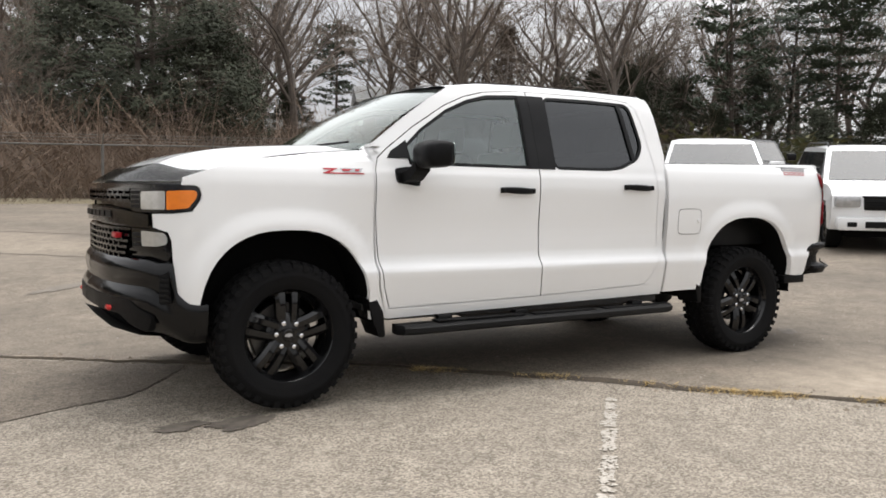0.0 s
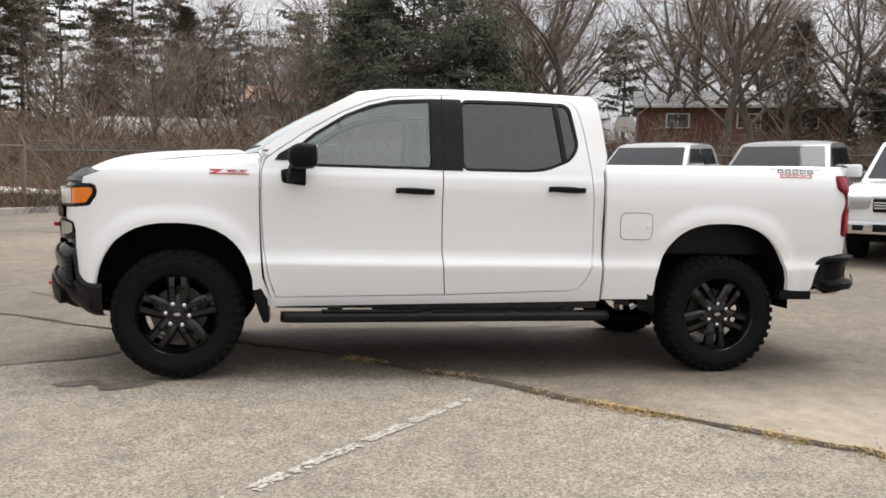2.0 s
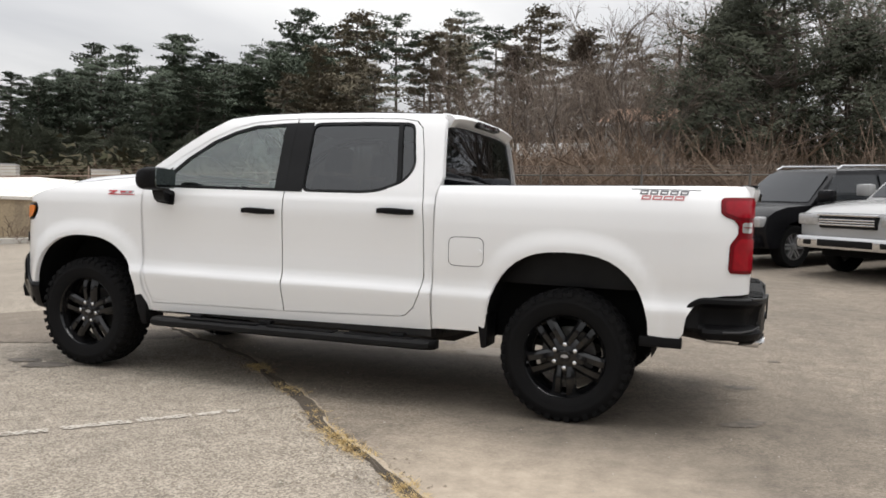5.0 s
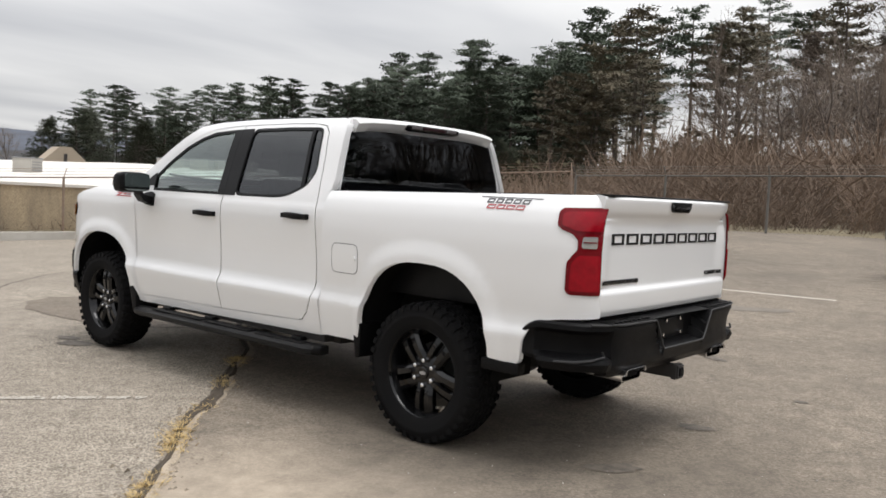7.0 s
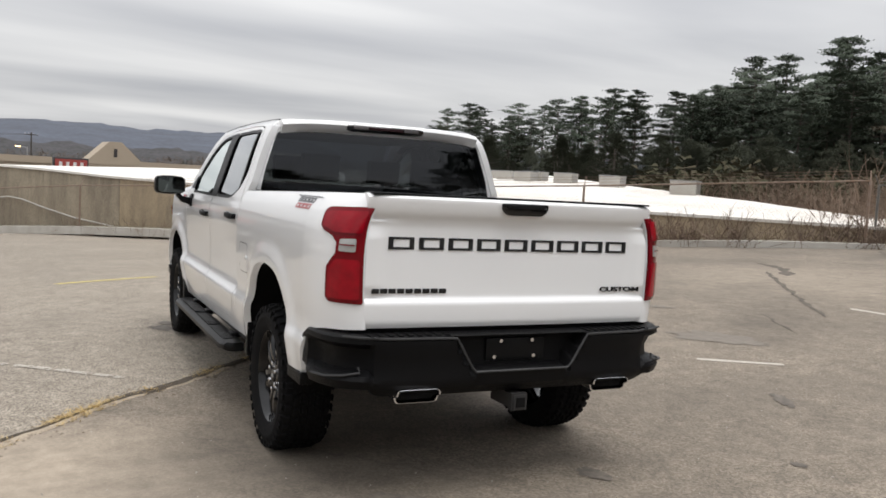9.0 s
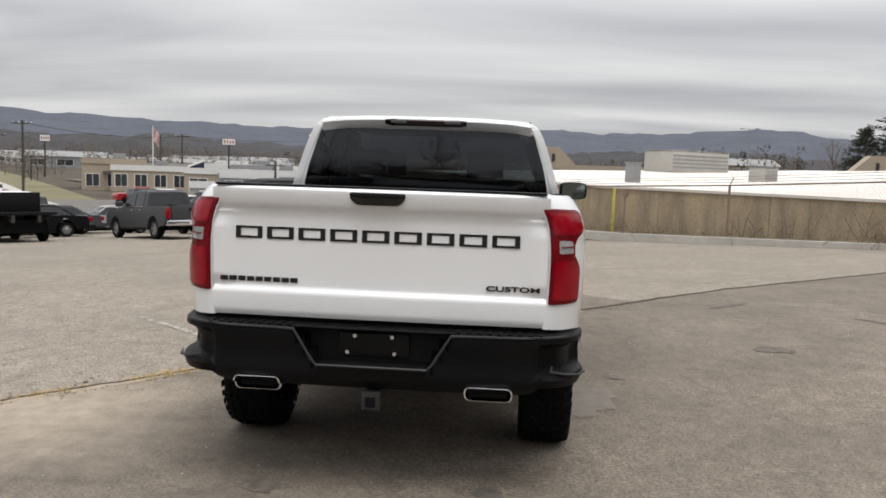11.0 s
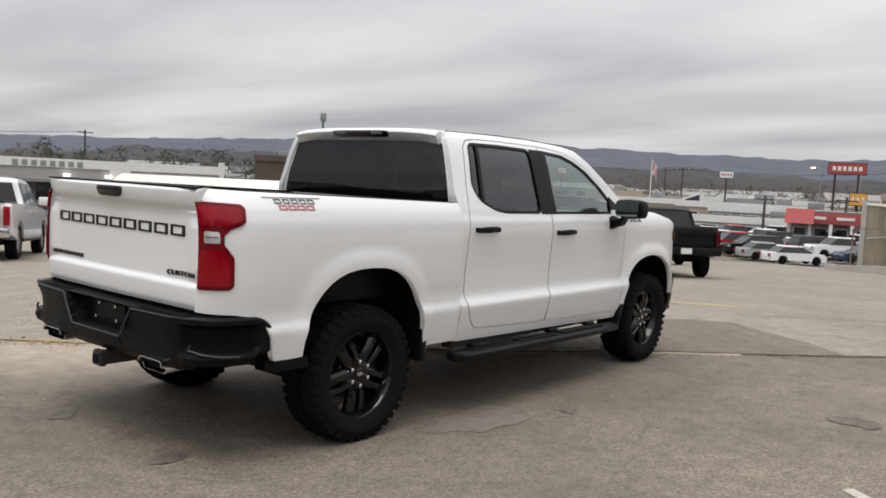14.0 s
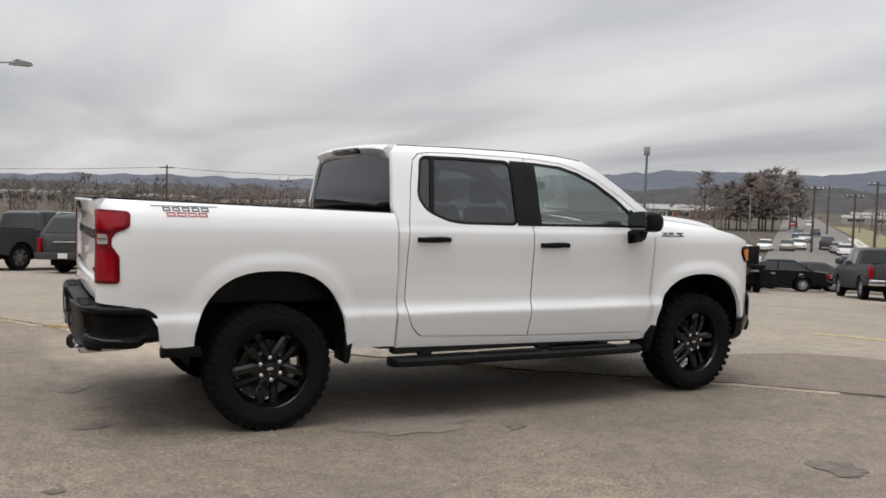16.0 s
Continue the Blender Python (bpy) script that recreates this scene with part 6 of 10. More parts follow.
RIM = [(0.262, -0.118), (0.270, -0.126), (0.274, -0.118), (0.262, -0.10), (0.225, -0.05), (0.222, 0.04), (0.240, 0.075), (0.250, 0.098), (0.255, 0.112), (0.261, 0.119), (0.265, 0.116), (0.266, 0.106), (0.264, 0.06)]
SPOKE_MESH = mesh_of(spoke_bm(), "spoke", WHEEL_BLACK)
TYRE_MESH = mesh_of(lathe_bm(TYRE, 72), "tyre", RUBBER)
TREAD_MESH = mesh_of(tread_bm(), "tread", RUBBER, smooth=False)
RIM_MESH = mesh_of(lathe_bm(RIM, 72), "wheel", WHEEL_BLACK)
HUB_MESH = mesh_of(lathe_bm([(0.0, 0.098), (0.030, 0.098), (0.034, 0.095), (0.036, 0.088), (0.058, 0.086), (0.088, 0.078), (0.092, 0.06), (0.092, 0.02)], 40), "hub", WHEEL_BLACK)
DISC_MESH = mesh_of(lathe_bm([(0.07, -0.02), (0.172, -0.02), (0.172, -0.045), (0.07, -0.045)], 48, closed=True), "brake_disc", DISC)
LUG_MESH = mesh_of(tube_bm([(0, 0.078, 0), (0, 0.100, 0), (0, 0.104, 0)], [0.0145, 0.0135, 0.007], 6), "lug_nut", STEEL)
CAP_MESH = mesh_of(prism_bm(rounded([(-0.022, -0.007), (-0.008, -0.007), (-0.006, -0.011), (0.008, -0.011), (0.010, -0.007), (0.024, -0.007), (0.020, 0.007), (0.008, 0.007), (0.006, 0.011), (-0.008, 0.011), (-0.010, 0.007), (-0.018, 0.007)], 0.002, 2), 0.0975, 0.1005, "y"), "cap_emblem", BADGE_SILVER)
CALIPER_MESH = mesh_of(box_bm(0.09, 0.19, -0.075, 0.0, -0.07, 0.07, 0.02), "caliper", DISC)


def child(name, mesh, parent, m=None, label=""):
    ob = new(name, mesh)
    ob.parent = parent
    if m is not None:
        ob.matrix_basis = m
    return tagged(ob, label) if label else ob


for x, s, turn in ((WB, 1, 36), (-WB, 1, 0), (WB, -1, 20), (-WB, -1, -4)):
    m = Matrix.Translation((x, s * 0.862, 0.417)) @ Matrix.Rotation(0 if s > 0 else math.pi, 4, "Z")
    rim = child("wheel", RIM_MESH, truck, m, "gloss black alloy wheel")
    child("tyre", TYRE_MESH, rim, None, "black all-terrain tyre")
    child("tread", TREAD_MESH, rim, None, "chunky tread blocks")
    child("hub", HUB_MESH, rim)
    child("hub_emblem", CAP_MESH, rim)
    child("brake_disc", DISC_MESH, rim, None, "grey steel brake disc")
    child("brake_caliper", CALIPER_MESH, rim, Matrix.Rotation(radians(20), 4, "Y"))
    for k in range(5):
        child("spoke", SPOKE_MESH, rim, Matrix.Rotation(radians(turn + 72 * k), 4, "Y"))
    for k in range(6):
        a = radians(turn + 60 * k + 30)
        child("lug_nut", LUG_MESH, rim, Matrix.Translation((0.074 * math.cos(a), 0.002, 0.074 * math.sin(a))), "bright lug nut")


# ---- the building beside the lot: a long weathered wall, its white roof behind ----
WALL_MAT = material("weathered_concrete_wall", (0.34, 0.29, 0.215), rough=0.9, second=(0.17, 0.145, 0.11), scale=1.6, amount=0.95, drawn=(1.0, 1.0, 0.28), grain=0.2, grain_scale=18, bump=0.3, bump_scale=20)
WALL_TAN = material("tan_concrete_wall", (0.42, 0.335, 0.22), rough=0.9, second=(0.22, 0.18, 0.13), scale=1.5, amount=0.95, drawn=(1.0, 1.0, 0.30), grain=0.2, grain_scale=18, bump=0.3, bump_scale=20)
ROOF_WHITE = material("white_roof_sheet", (0.78, 0.75, 0.70), rough=0.8, second=(0.55, 0.50, 0.44), scale=0.12, amount=0.8)
CONCRETE_LIGHT = material("pale_concrete", (0.48, 0.46, 0.42), rough=0.9, second=(0.36, 0.33, 0.29), scale=1.5, amount=0.8, bump=0.2)
GALV = material("galvanised_steel", (0.32, 0.32, 0.32), rough=0.55, metal=0.6, second=(0.24, 0.23, 0.22), scale=4)
FENCE_GREY = material("dull_old_galvanising", (0.17, 0.162, 0.15), rough=0.7, metal=0.3, second=(0.10, 0.092, 0.082), scale=3, amount=0.8)
RUSTY = material("rusty_steel", (0.20, 0.13, 0.09), rough=0.8, second=(0.28, 0.25, 0.22), scale=5)
PIPE_GREY = material("grey_unit_casing", (0.42, 0.40, 0.36), rough=0.7, second=(0.30, 0.28, 0.25), scale=1.2)
YELLOW = material("faded_yellow_paint", (0.65, 0.55, 0.10), rough=0.7, second=(0.5, 0.42, 0.1), scale=6)


def on_wall(s, out=0.0):
    p = WALL_A + WALL_U * s - WALL_N * out
    return p.x, p.y


def wall_base(s):
    return curve([(0, 0.62), (4, 0.55), (7, 0.42), (13, -0.03), (24, -0.58), (28, -0.68), (32, -0.85), (37, -1.15), (41, -1.5)], s)


def wall_top(s):
    return curve([(0, 1.0), (4, 1.03), (13, 1.10), (27, 1.13), (32, 1.24), (36, 1.42), (40.3, 1.52)], s)


wall = thing("side_building", "long weathered concrete building with a white flat roof beside the lot", "building")
SEAMS = [0.0, 5.0, 10.0, 14.5, 19.0, 23.5, 27.5, 31.6, 36.0, 40.3]
for k, (a, b) in enumerate(zip(SEAMS, SEAMS[1:])):
    rows = []
    for s in [a + 0.012 + (b - a - 0.024) * i / 8 for i in range(9)]:
        x0, y0 = on_wall(s)
        x1, y1 = on_wall(s, -0.3)
        rows.append([(x1, y1, wall_base(s) - 0.8), (x0, y0, wall_base(s) - 0.8), (x0, y0, wall_top(s)), (x1, y1, wall_top(s))])
    part("wall_panel", loft_bm(rows, closed=True, caps=True), WALL_MAT if k > 6 else WALL_TAN, wall, "stained concrete wall panel", sharp=20)
rows = []
for s in [40.3 * i / 20 for i in range(21)]:
    x0, y0 = on_wall(s, 0.06)
    x1, y1 = on_wall(s, -0.36)
    rows.append([(x0, y0, wall_top(s)), (x0, y0, wall_top(s) + 0.09), (x1, y1, wall_top(s) + 0.09), (x1, y1, wall_top(s))])
part("coping", loft_bm(rows, closed=True, caps=True), ROOF_WHITE, wall, "pale coping along the wall", sharp=20)
# end face of the wall, seen pale
x, y = on_wall(40.3)
rows = [[on_wall(40.31, d) + (z,) for d in (0.05, -0.6)] for z in (-3.0, 1.62)]
x2, y2 = on_wall(40.75)
part("end_pier", loft_bm([[(x, y, -3), (x, y, 1.75)], [(x2, y2, -3), (x2, y2, 1.75)], [on_wall(40.75, -0.6) + (-3,), on_wall(40.75, -0.6) + (1.75,)], [on_wall(40.3, -0.6) + (-3,), on_wall(40.3, -0.6) + (1.75,)]], closed=False), CONCRETE_LIGHT, wall, "pale concrete end pier", sharp=20)
# the roof rises away from the wall
rows = []
for i in range(26):
    s = 40.0 * i / 25
    row = []
    for k in range(13):
        d = 0.35 + 62 * k / 12
        # its right end runs back at a slant
        shift = 0.52 * d * (1 - s / 40.0)
        p = WALL_A + WALL_U * (s + shift) + WALL_N * d
        row.append((p.x, p.y, wall_top(s) + 0.03 + 0.040 * d * (1 - 0.35 * s / 40.0) + 0.05 * noise.noise((p.x * 0.15, p.y * 0.15, 3))))
    rows.append(row)
part("flat_roof", loft_bm(rows), ROOF_WHITE, wall, "white flat roof", sharp=180)


def roof_at(s, d):
    shift = 0.52 * d * (1 - s / 40.0)
    p = WALL_A + WALL_U * (s + shift) + WALL_N * d
    return p.x, p.y, wall_top(s) + 0.03 + 0.040 * d * (1 - 0.35 * s / 40.0)


def roof_unit(s, d, w, l, h, mat, label):
    x, y, z = roof_at(s, d)
    u = thing("roof_unit", label, "roof unit", pose(x, y, z - 0.05, 0, 0, 40), group="units on the white roof")
    part("casing", box_bm(-w / 2, w / 2, -l / 2, l / 2, 0, h, 0.03), mat, u)
    part("hood", box_bm(-w / 2 - 0.03, w / 2 + 0.03, -l / 2 - 0.03, l / 2 + 0.03, h, h + 0.06, 0.01), GALV, u)
    for k in range(4):
        part("louvre", box_bm(-w / 2 - 0.02, -w / 2, -l / 2 + 0.1, l / 2 - 0.1, h * (0.2 + 0.18 * k), h * (0.28 + 0.18 * k)), GALV, u)


for s, d in ((8, 36), (12, 40), (14, 38), (4, 30), (1, 22), (18, 44), (22, 52)):
    roof_unit(s, d, 1.4, 1.9, 0.75, PIPE_GREY, "grey boxy vent unit on a white roof")
roof_unit(37.5, 20.0, 2.2, 5.6, 1.3, PIPE_GREY, "long grey air-handling unit on a white roof")
roof_unit(28.5, 5.0, 0.5, 0.5, 0.9, GALV, "small steel vent stack on a white roof")
roof_unit(25.5, 13.0, 0.9, 1.1, 0.7, PIPE_GREY, "small grey vent unit on a white roof")

# curb and rubble along the wall foot
rows = []
for s in [-1 + 42.5 * i / 40 for i in range(41)]:
    o = 1.15 + 0.06 * noise.noise((s * 0.7, 0, 0))
    z = wall_base(max(0, s)) if s > 0 else 0.62
    rows.append([on_wall(s, o) + (z - 0.2,), on_wall(s, o) + (z + 0.12,), on_wall(s, o - 0.16) + (z + 0.13,), on_wall(s, o - 0.16) + (z - 0.2,)])
whole("kerb", loft_bm(rows, closed=True, caps=True), CONCRETE_LIGHT, "broken concrete kerb along the lot edge", "kerb", kind="structure", sharp=20)
rows = []
for s in [-1 + 42.5 * i / 40 for i in range(41)]:
    z = wall_base(max(0, s))
    rows.append([on_wall(s, 1.0) + (z + 0.08,), on_wall(s, 0.55) + (z + 0.11 + 0.05 * noise.noise((s * 2, 1, 0)),), on_wall(s, 0.0) + (z + 0.14,)])
whole("verge", loft_bm(rows), GRASS, "strip of dead grass at the foot of the wall", "grass", kind="structure")
# a pale drooping pipe and a yellow marker on the wall, two weathered sign posts
pts = []
for s, z in ((39.9, 0.10), (39.0, 0.18), (38.0, 0.28), (37.2, 0.22), (36.0, -0.05), (34.0, -0.42), (32.0, -0.62), (30.0, -0.72)):
    pts.append(on_wall(s, 0.10) + (z - 0.1,))
whole("hose_pipe", tube_bm(pts, 0.035, 6), CONCRETE_LIGHT, "pale pipe drooping along the weathered wall", "pipe")
p = on_wall(25.3, 0.4)
whole("marker_post", tube_bm([p + (wall_base(25.3) - 0.1,), p + (wall_base(25.3) + 1.75,)], 0.055, 10), YELLOW, "yellow marker post by the wall", "post")
for s in (24.2,):
    p = on_wall(s, 1.0)
    sg = thing("sign_post", "small round sign on a rusty post by the wall", "sign", pose(p[0], p[1], wall_base(s), 0, 0, 40 - 90))
    part("post", tube_bm([(0, 0, 0), (0, 0, 1.7)], 0.03, 8), RUSTY, sg)
    part("disc", tube_bm([(0, -0.03, 1.58), (0, -0.05, 1.58)], 0.16, 14), RUSTY, sg, "weathered round disc")

# ---- chain-link fences ----
def fence(path, height, name_label, every=3.05, dark=False):
    """Posts, a top rail, slanting barbed-wire arms and a net of wire. path: points (x, y, z)."""
    f = thing("chain_link_fence", name_label, "fence")
    mat = RUSTY if dark else FENCE_GREY
    pts = [Vector(p) for p in path]
    tops, length = [], 0.0
    post_mesh = mesh_of(tube_bm([(0, 0, -0.3), (0, 0, height)], 0.038, 8), "post", mat)
    arm_mesh = mesh_of(tube_bm([(0, 0, height), (0.0, 0.20, height + 0.28)], 0.016, 6), "barb_arm", mat)
    net = bmesh.new()
    for a, b in zip(pts, pts[1:]):
        run = (b - a)
        n = max(1, round(run.length / every))
        yaw = math.atan2(run.y, run.x)
        for k in range(n + (1 if b is pts[-1] else 0)):
            p = a.lerp(b, k / n)
            child("post", post_mesh, f, Matrix.Translation(p))
            child("barb_arm", arm_mesh, f, Matrix.Translation(p) @ Matrix.Rotation(yaw + math.pi, 4, "Z"))
            tops.append(p + Vector((0, 0, height)))
        flat = run.normalized()
        up = Vector((0, 0, 1))
        side_way = flat.cross(up).normalized()
        count = int(run.length / 0.11)
        for k in range(count):
            for s in (1, -1):
                p = a.lerp(b, k / count)
                q0 = p + up * 0.05
                # each strand climbs at a slant and ends at the run's end
                reach = min(height * 0.9, (run.length - (k / count) * run.length) if s > 0 else (k / count) * run.length)
                q1 = q0 + flat * s * reach + up * reach / 0.9
                w = 0.0022
                v = [net.verts.new(q0 - flat * w), net.verts.new(q0 + flat * w), net.verts.new(q1 + flat * w), net.verts.new(q1 - flat * w)]
                net.faces.new(v)
    part("wire_net", net, mat, f, "diamond wire netting", smooth=False)
    part("top_rail", tube_bm(tops, 0.024, 6), mat, f)
    for h, o in ((0.10, 0.07), (0.19, 0.135), (0.27, 0.19)):
        wire = []
        for a, b in zip(tops, tops[1:]):
            d = (b - a).normalized()
            out = Vector((d.y, -d.x, 0))
            wire.append(a + Vector((0, 0, h)) + out * -o * 0)
        part("barbed_wire", tube_bm(wire, 0.006, 3), mat, f)


fence([(9.0, -18.5, 0.50), (0, -19.0, 0.70), (-12, -19.0, 0.98), (-24, -19.2, 1.40), (-40, -19.4, 1.9)], 1.75, "long chain-link fence with barbed wire below the woods")
fence([on_wall(s, 0.75) + (wall_base(s) + 0.05,) for s in (4.2, 12, 20, 27, 33, 39.9)], 1.75, "rusty chain-link fence along the weathered wall", dark=True, every=5.6)

# ---- trees ----
BARK = material("grey_brown_bark", (0.145, 0.120, 0.100), rough=0.95, second=(0.085, 0.07, 0.06), scale=3, amount=0.8, grain=0.3, grain_scale=25)
TWIG = material("bare_winter_twigs", (0.20, 0.16, 0.13), rough=0.95, second=(0.13, 0.103, 0.083), scale=0.7, amount=0.8)
PINE_BARK = material("pine_bark", (0.09, 0.07, 0.058), rough=0.95, second=(0.05, 0.04, 0.034), scale=2, amount=0.8)
PINE = material("pine_needles", (0.078, 0.095, 0.066), rough=0.8, spec=0.2, second=(0.048, 0.060, 0.044), scale=0.6, amount=0.9, random_value=0.25)
PINE_BROWN = material("thin_brown_pine_needles", (0.125, 0.105, 0.072), rough=0.85, spec=0.2, second=(0.075, 0.07, 0.05), scale=0.6, amount=0.9, random_value=0.25)
CEDAR = material("cedar_foliage", (0.066, 0.072, 0.048), rough=0.85, spec=0.2, second=(0.038, 0.042, 0.029), scale=0.7, amount=0.9)
BRUSH = material("dry_brush", (0.185, 0.130, 0.092), rough=0.95, second=(0.105, 0.075, 0.055), scale=0.35, amount=0.9)
BRUSH_GREEN = material("green_brush", (0.115, 0.130, 0.055), rough=0.9, second=(0.14, 0.12, 0.06), scale=0.6, amount=0.9)


def limb(bm, p, d, length, r0, r1, sides, rng, bend, parts=3):
    """One limb that wanders; returns its points."""
    pts, rad = [p], [r0]
    for k in range(parts):
        d = (d + Vector((rng.gauss(0, 1), rng.gauss(0, 1), rng.gauss(0, 0.7) + 0.25)) * bend).normalized()
        pts.append(pts[-1] + d * length / parts)
        rad.append(r0 + (r1 - r0) * (k + 1) / parts)
    tube_bm(pts, rad, sides, bm, caps=False)
    return pts, d


def bare_tree(seed, height, spread=0.75):
    """A leafless broad tree: trunk, limbs, boughs and twigs."""
    rng = random.Random(seed)
    t = thing("bare_tree", "leafless grey-brown winter tree among the woods", "tree")
    wood, twigs = bmesh.new(), bmesh.new()
    trunk, d = limb(wood, Vector((0, 0, -0.5)), Vector((0, 0, 1)), height * 0.62, height * 0.018, height * 0.008, 8, rng, 0.07, 6)
    firsts = []
    for k in range(9):
        f = 0.42 + 0.58 * k / 8
        i = min(5, int(f * 6))
        p = trunk[i].lerp(trunk[min(i + 1, 6)], f * 6 - i)
        a = k * 2.4 + rng.uniform(-0.4, 0.4)
        way = Vector((math.cos(a) * spread, math.sin(a) * spread, 0.55 + 0.5 * f)).normalized()
        firsts.append(limb(wood, p, way, height * rng.uniform(0.30, 0.44) * (1.15 - 0.35 * f), height * 0.0075, height * 0.003, 5, rng, 0.13, 4))
    firsts.append((trunk, d))
    for pts, d in firsts:
        for k in range(5):
            p = pts[-1 - k // 2].lerp(pts[-2 - k // 2], rng.random())
            way = (d + Vector((rng.gauss(0, 1), rng.gauss(0, 1), rng.gauss(0, 0.6))) * 0.6).normalized()
            pts2, d2 = limb(twigs, p, way, height * rng.uniform(0.13, 0.22), height * 0.0028, height * 0.0012, 3, rng, 0.17, 3)
            for j in range(5):
                p3 = pts2[rng.randrange(1, 4)]
                way = (d2 + Vector((rng.gauss(0, 1), rng.gauss(0, 1), rng.gauss(0, 0.6))) * 0.7).normalized()
                pts3, d3 = limb(twigs, p3, way, height * rng.uniform(0.07, 0.13), height * 0.0013, height * 0.0006, 3, rng, 0.2, 2)
                for i in range(3):
                    way = (d3 + Vector((rng.gauss(0, 1), rng.gauss(0, 1), rng.gauss(0, 0.6))) * 0.7).normalized()
                    limb(twigs, pts3[rng.randrange(1, 3)], way, height * rng.uniform(0.04, 0.07), height * 0.0007, height * 0.0004, 3, rng, 0.2, 1)
    part("trunk", wood, BARK, t)
    part("crown", twigs, TWIG, t, "crown of bare twigs", smooth=False)
    return t


def tuft(bm, p, size, n, rng, flatten=0.6, droop=0.0):
    """A clump of narrow leaves round a point."""
    for k in range(n):
        c = p + Vector((rng.gauss(0, 1), rng.gauss(0, 1), rng.gauss(0, flatten))) * size * 0.5
        a = Vector((rng.gauss(0, 1), rng.gauss(0, 1), rng.gauss(0, 0.5) - droop)).normalized() * size * rng.uniform(0.35, 0.7)
        b = a.orthogonal().normalized() * size * rng.uniform(0.09, 0.18)
        bm.faces.new([bm.verts.new(c - b), bm.verts.new(c + b), bm.verts.new(c + a)])


def pine(seed, height, low=0.35, mat=None, dense=1.0):
    """A tall pine: a straight trunk, whorls of level branches with tufts of needles, thin below."""
    rng = random.Random(seed)
    t = thing("pine_tree", "tall dark pine with layered branches", "tree")
    wood, leaves = bmesh.new(), bmesh.new()
    lean = Vector((rng.gauss(0, 0.02), rng.gauss(0, 0.02), 0))
    tube_bm([Vector((0, 0, -0.6)) + lean * 0, lean * height * 0.5 + Vector((0, 0, height * 0.5)), lean * height + Vector((0, 0, height))], [height * 0.013, height * 0.009, height * 0.002], 6, wood, caps=False)
    n = int(40 * dense)
    for k in range(n):
        f = low + (1 - low) * (k / n) ** 0.85
        p = Vector((0, 0, f * height)) + lean * f * height
        a = k * 2.4 + rng.uniform(-0.5, 0.5)
        u_h = (f - low) / (1 - low)
        reach = height * 0.19 * (0.5 + 0.55 * math.sin(math.pi * (0.12 + 0.72 * u_h))) * min(1.0, (1.04 - u_h) * 4.5) * rng.uniform(0.35, 1.2)
        tip = p + Vector((math.cos(a), math.sin(a), rng.uniform(0.0, 0.35))) * reach
        tube_bm([p, p.lerp(tip, 0.5) - Vector((0, 0, reach * 0.06)), tip], [height * 0.0028, height * 0.0018, height * 0.0008], 3, wood, caps=False)
        m = 6 if f < 0.55 else 8
        for j in range(m):
            u = 0.35 + 0.65 * (j + rng.random()) / m
            q = p.lerp(tip, u) + Vector((rng.gauss(0, 1), rng.gauss(0, 1), 0.2)) * reach * 0.10
            tuft(leaves, q, height * 0.030 + reach * 0.08, 12, rng, 0.22)
    tuft(leaves, Vector((0, 0, height * 0.985)), height * 0.03, 14, rng)
    part("trunk", wood, PINE_BARK, t)
    part("crown", leaves, mat or PINE, t, "layered crown of dark needles" if mat is None else "thin crown of brownish needles", smooth=False)
    return t


def cedar(seed, height, width, mat=None, label="broad dark evergreen tree at the edge of the woods"):
    """A broad dark evergreen, dense and uneven, bare stems below."""
    rng = random.Random(seed)
    t = thing("cedar_tree", label, "tree")
    wood, leaves = bmesh.new(), bmesh.new()
    for k in range(2):
        o = Vector((0.5 * k, 0.3 * k, -0.5))
        limb(wood, o, Vector((0.05 * k, 0, 1)), height * 0.85, 0.20, 0.05, 8, rng, 0.05, 6)
    for k in range(240):
        f = 0.24 + 0.76 * rng.random() ** 1.1
        shape = math.sin(math.pi * min(1, 0.22 + f * 0.80)) ** 0.8
        a = rng.uniform(0, 6.283)
        r = width / 2 * shape * (0.35 + 0.65 * math.sqrt(rng.random())) * (0.95 + 0.75 * noise.noise((math.cos(a) * 1.8, math.sin(a) * 1.8, f * 5 + seed)))
        p = Vector((r * math.cos(a), r * math.sin(a), f * height))
        base = Vector((0, 0, max(0.5, p.z - r * 0.25)))
        if k % 2 == 0:
            tube_bm([base, base.lerp(p, 0.5) - Vector((0, 0, 0.1)), p], [0.05, 0.03, 0.012], 3, wood, caps=False)
        for j in range(5):
            q = p + Vector((rng.gauss(0, 1), rng.gauss(0, 1), rng.gauss(0, 0.6))) * width * 0.06
            tuft(leaves, q, width * 0.045, 22, rng, 0.6, 0.3)
    part("trunk", wood, BARK, t)
    part("crown", leaves, mat or CEDAR, t, "dense dark green crown" if mat is None else "dense rust-brown crown", smooth=False)
    return t


def plant(kind, spots, group):
    """Sets copies of the given trees at (x, y, size, turn); the first of each kind stays where it is first wanted."""
    rng = random.Random(len(spots))
    used = set()
    for k, (x, y, s) in enumerate(spots):
        proto = kind[k % len(kind)]
        m = Matrix.Translation((x, y, terrain_z(x, y) - 0.1)) @ Matrix.Rotation(rng.uniform(0, 6.28), 4, "Z")
        if proto in used:
            ob = copy_thing(proto, m)
        else:
            ob = proto
            used.add(proto)
            ob.matrix_basis = m
        ob.scale = (s, s, s * rng.uniform(0.92, 1.08))
        tagged(ob, group=group)


def at_polar(az, d):
    return -2.0 + d * math.cos(radians(az)), 3.0 + d * math.sin(radians(az))


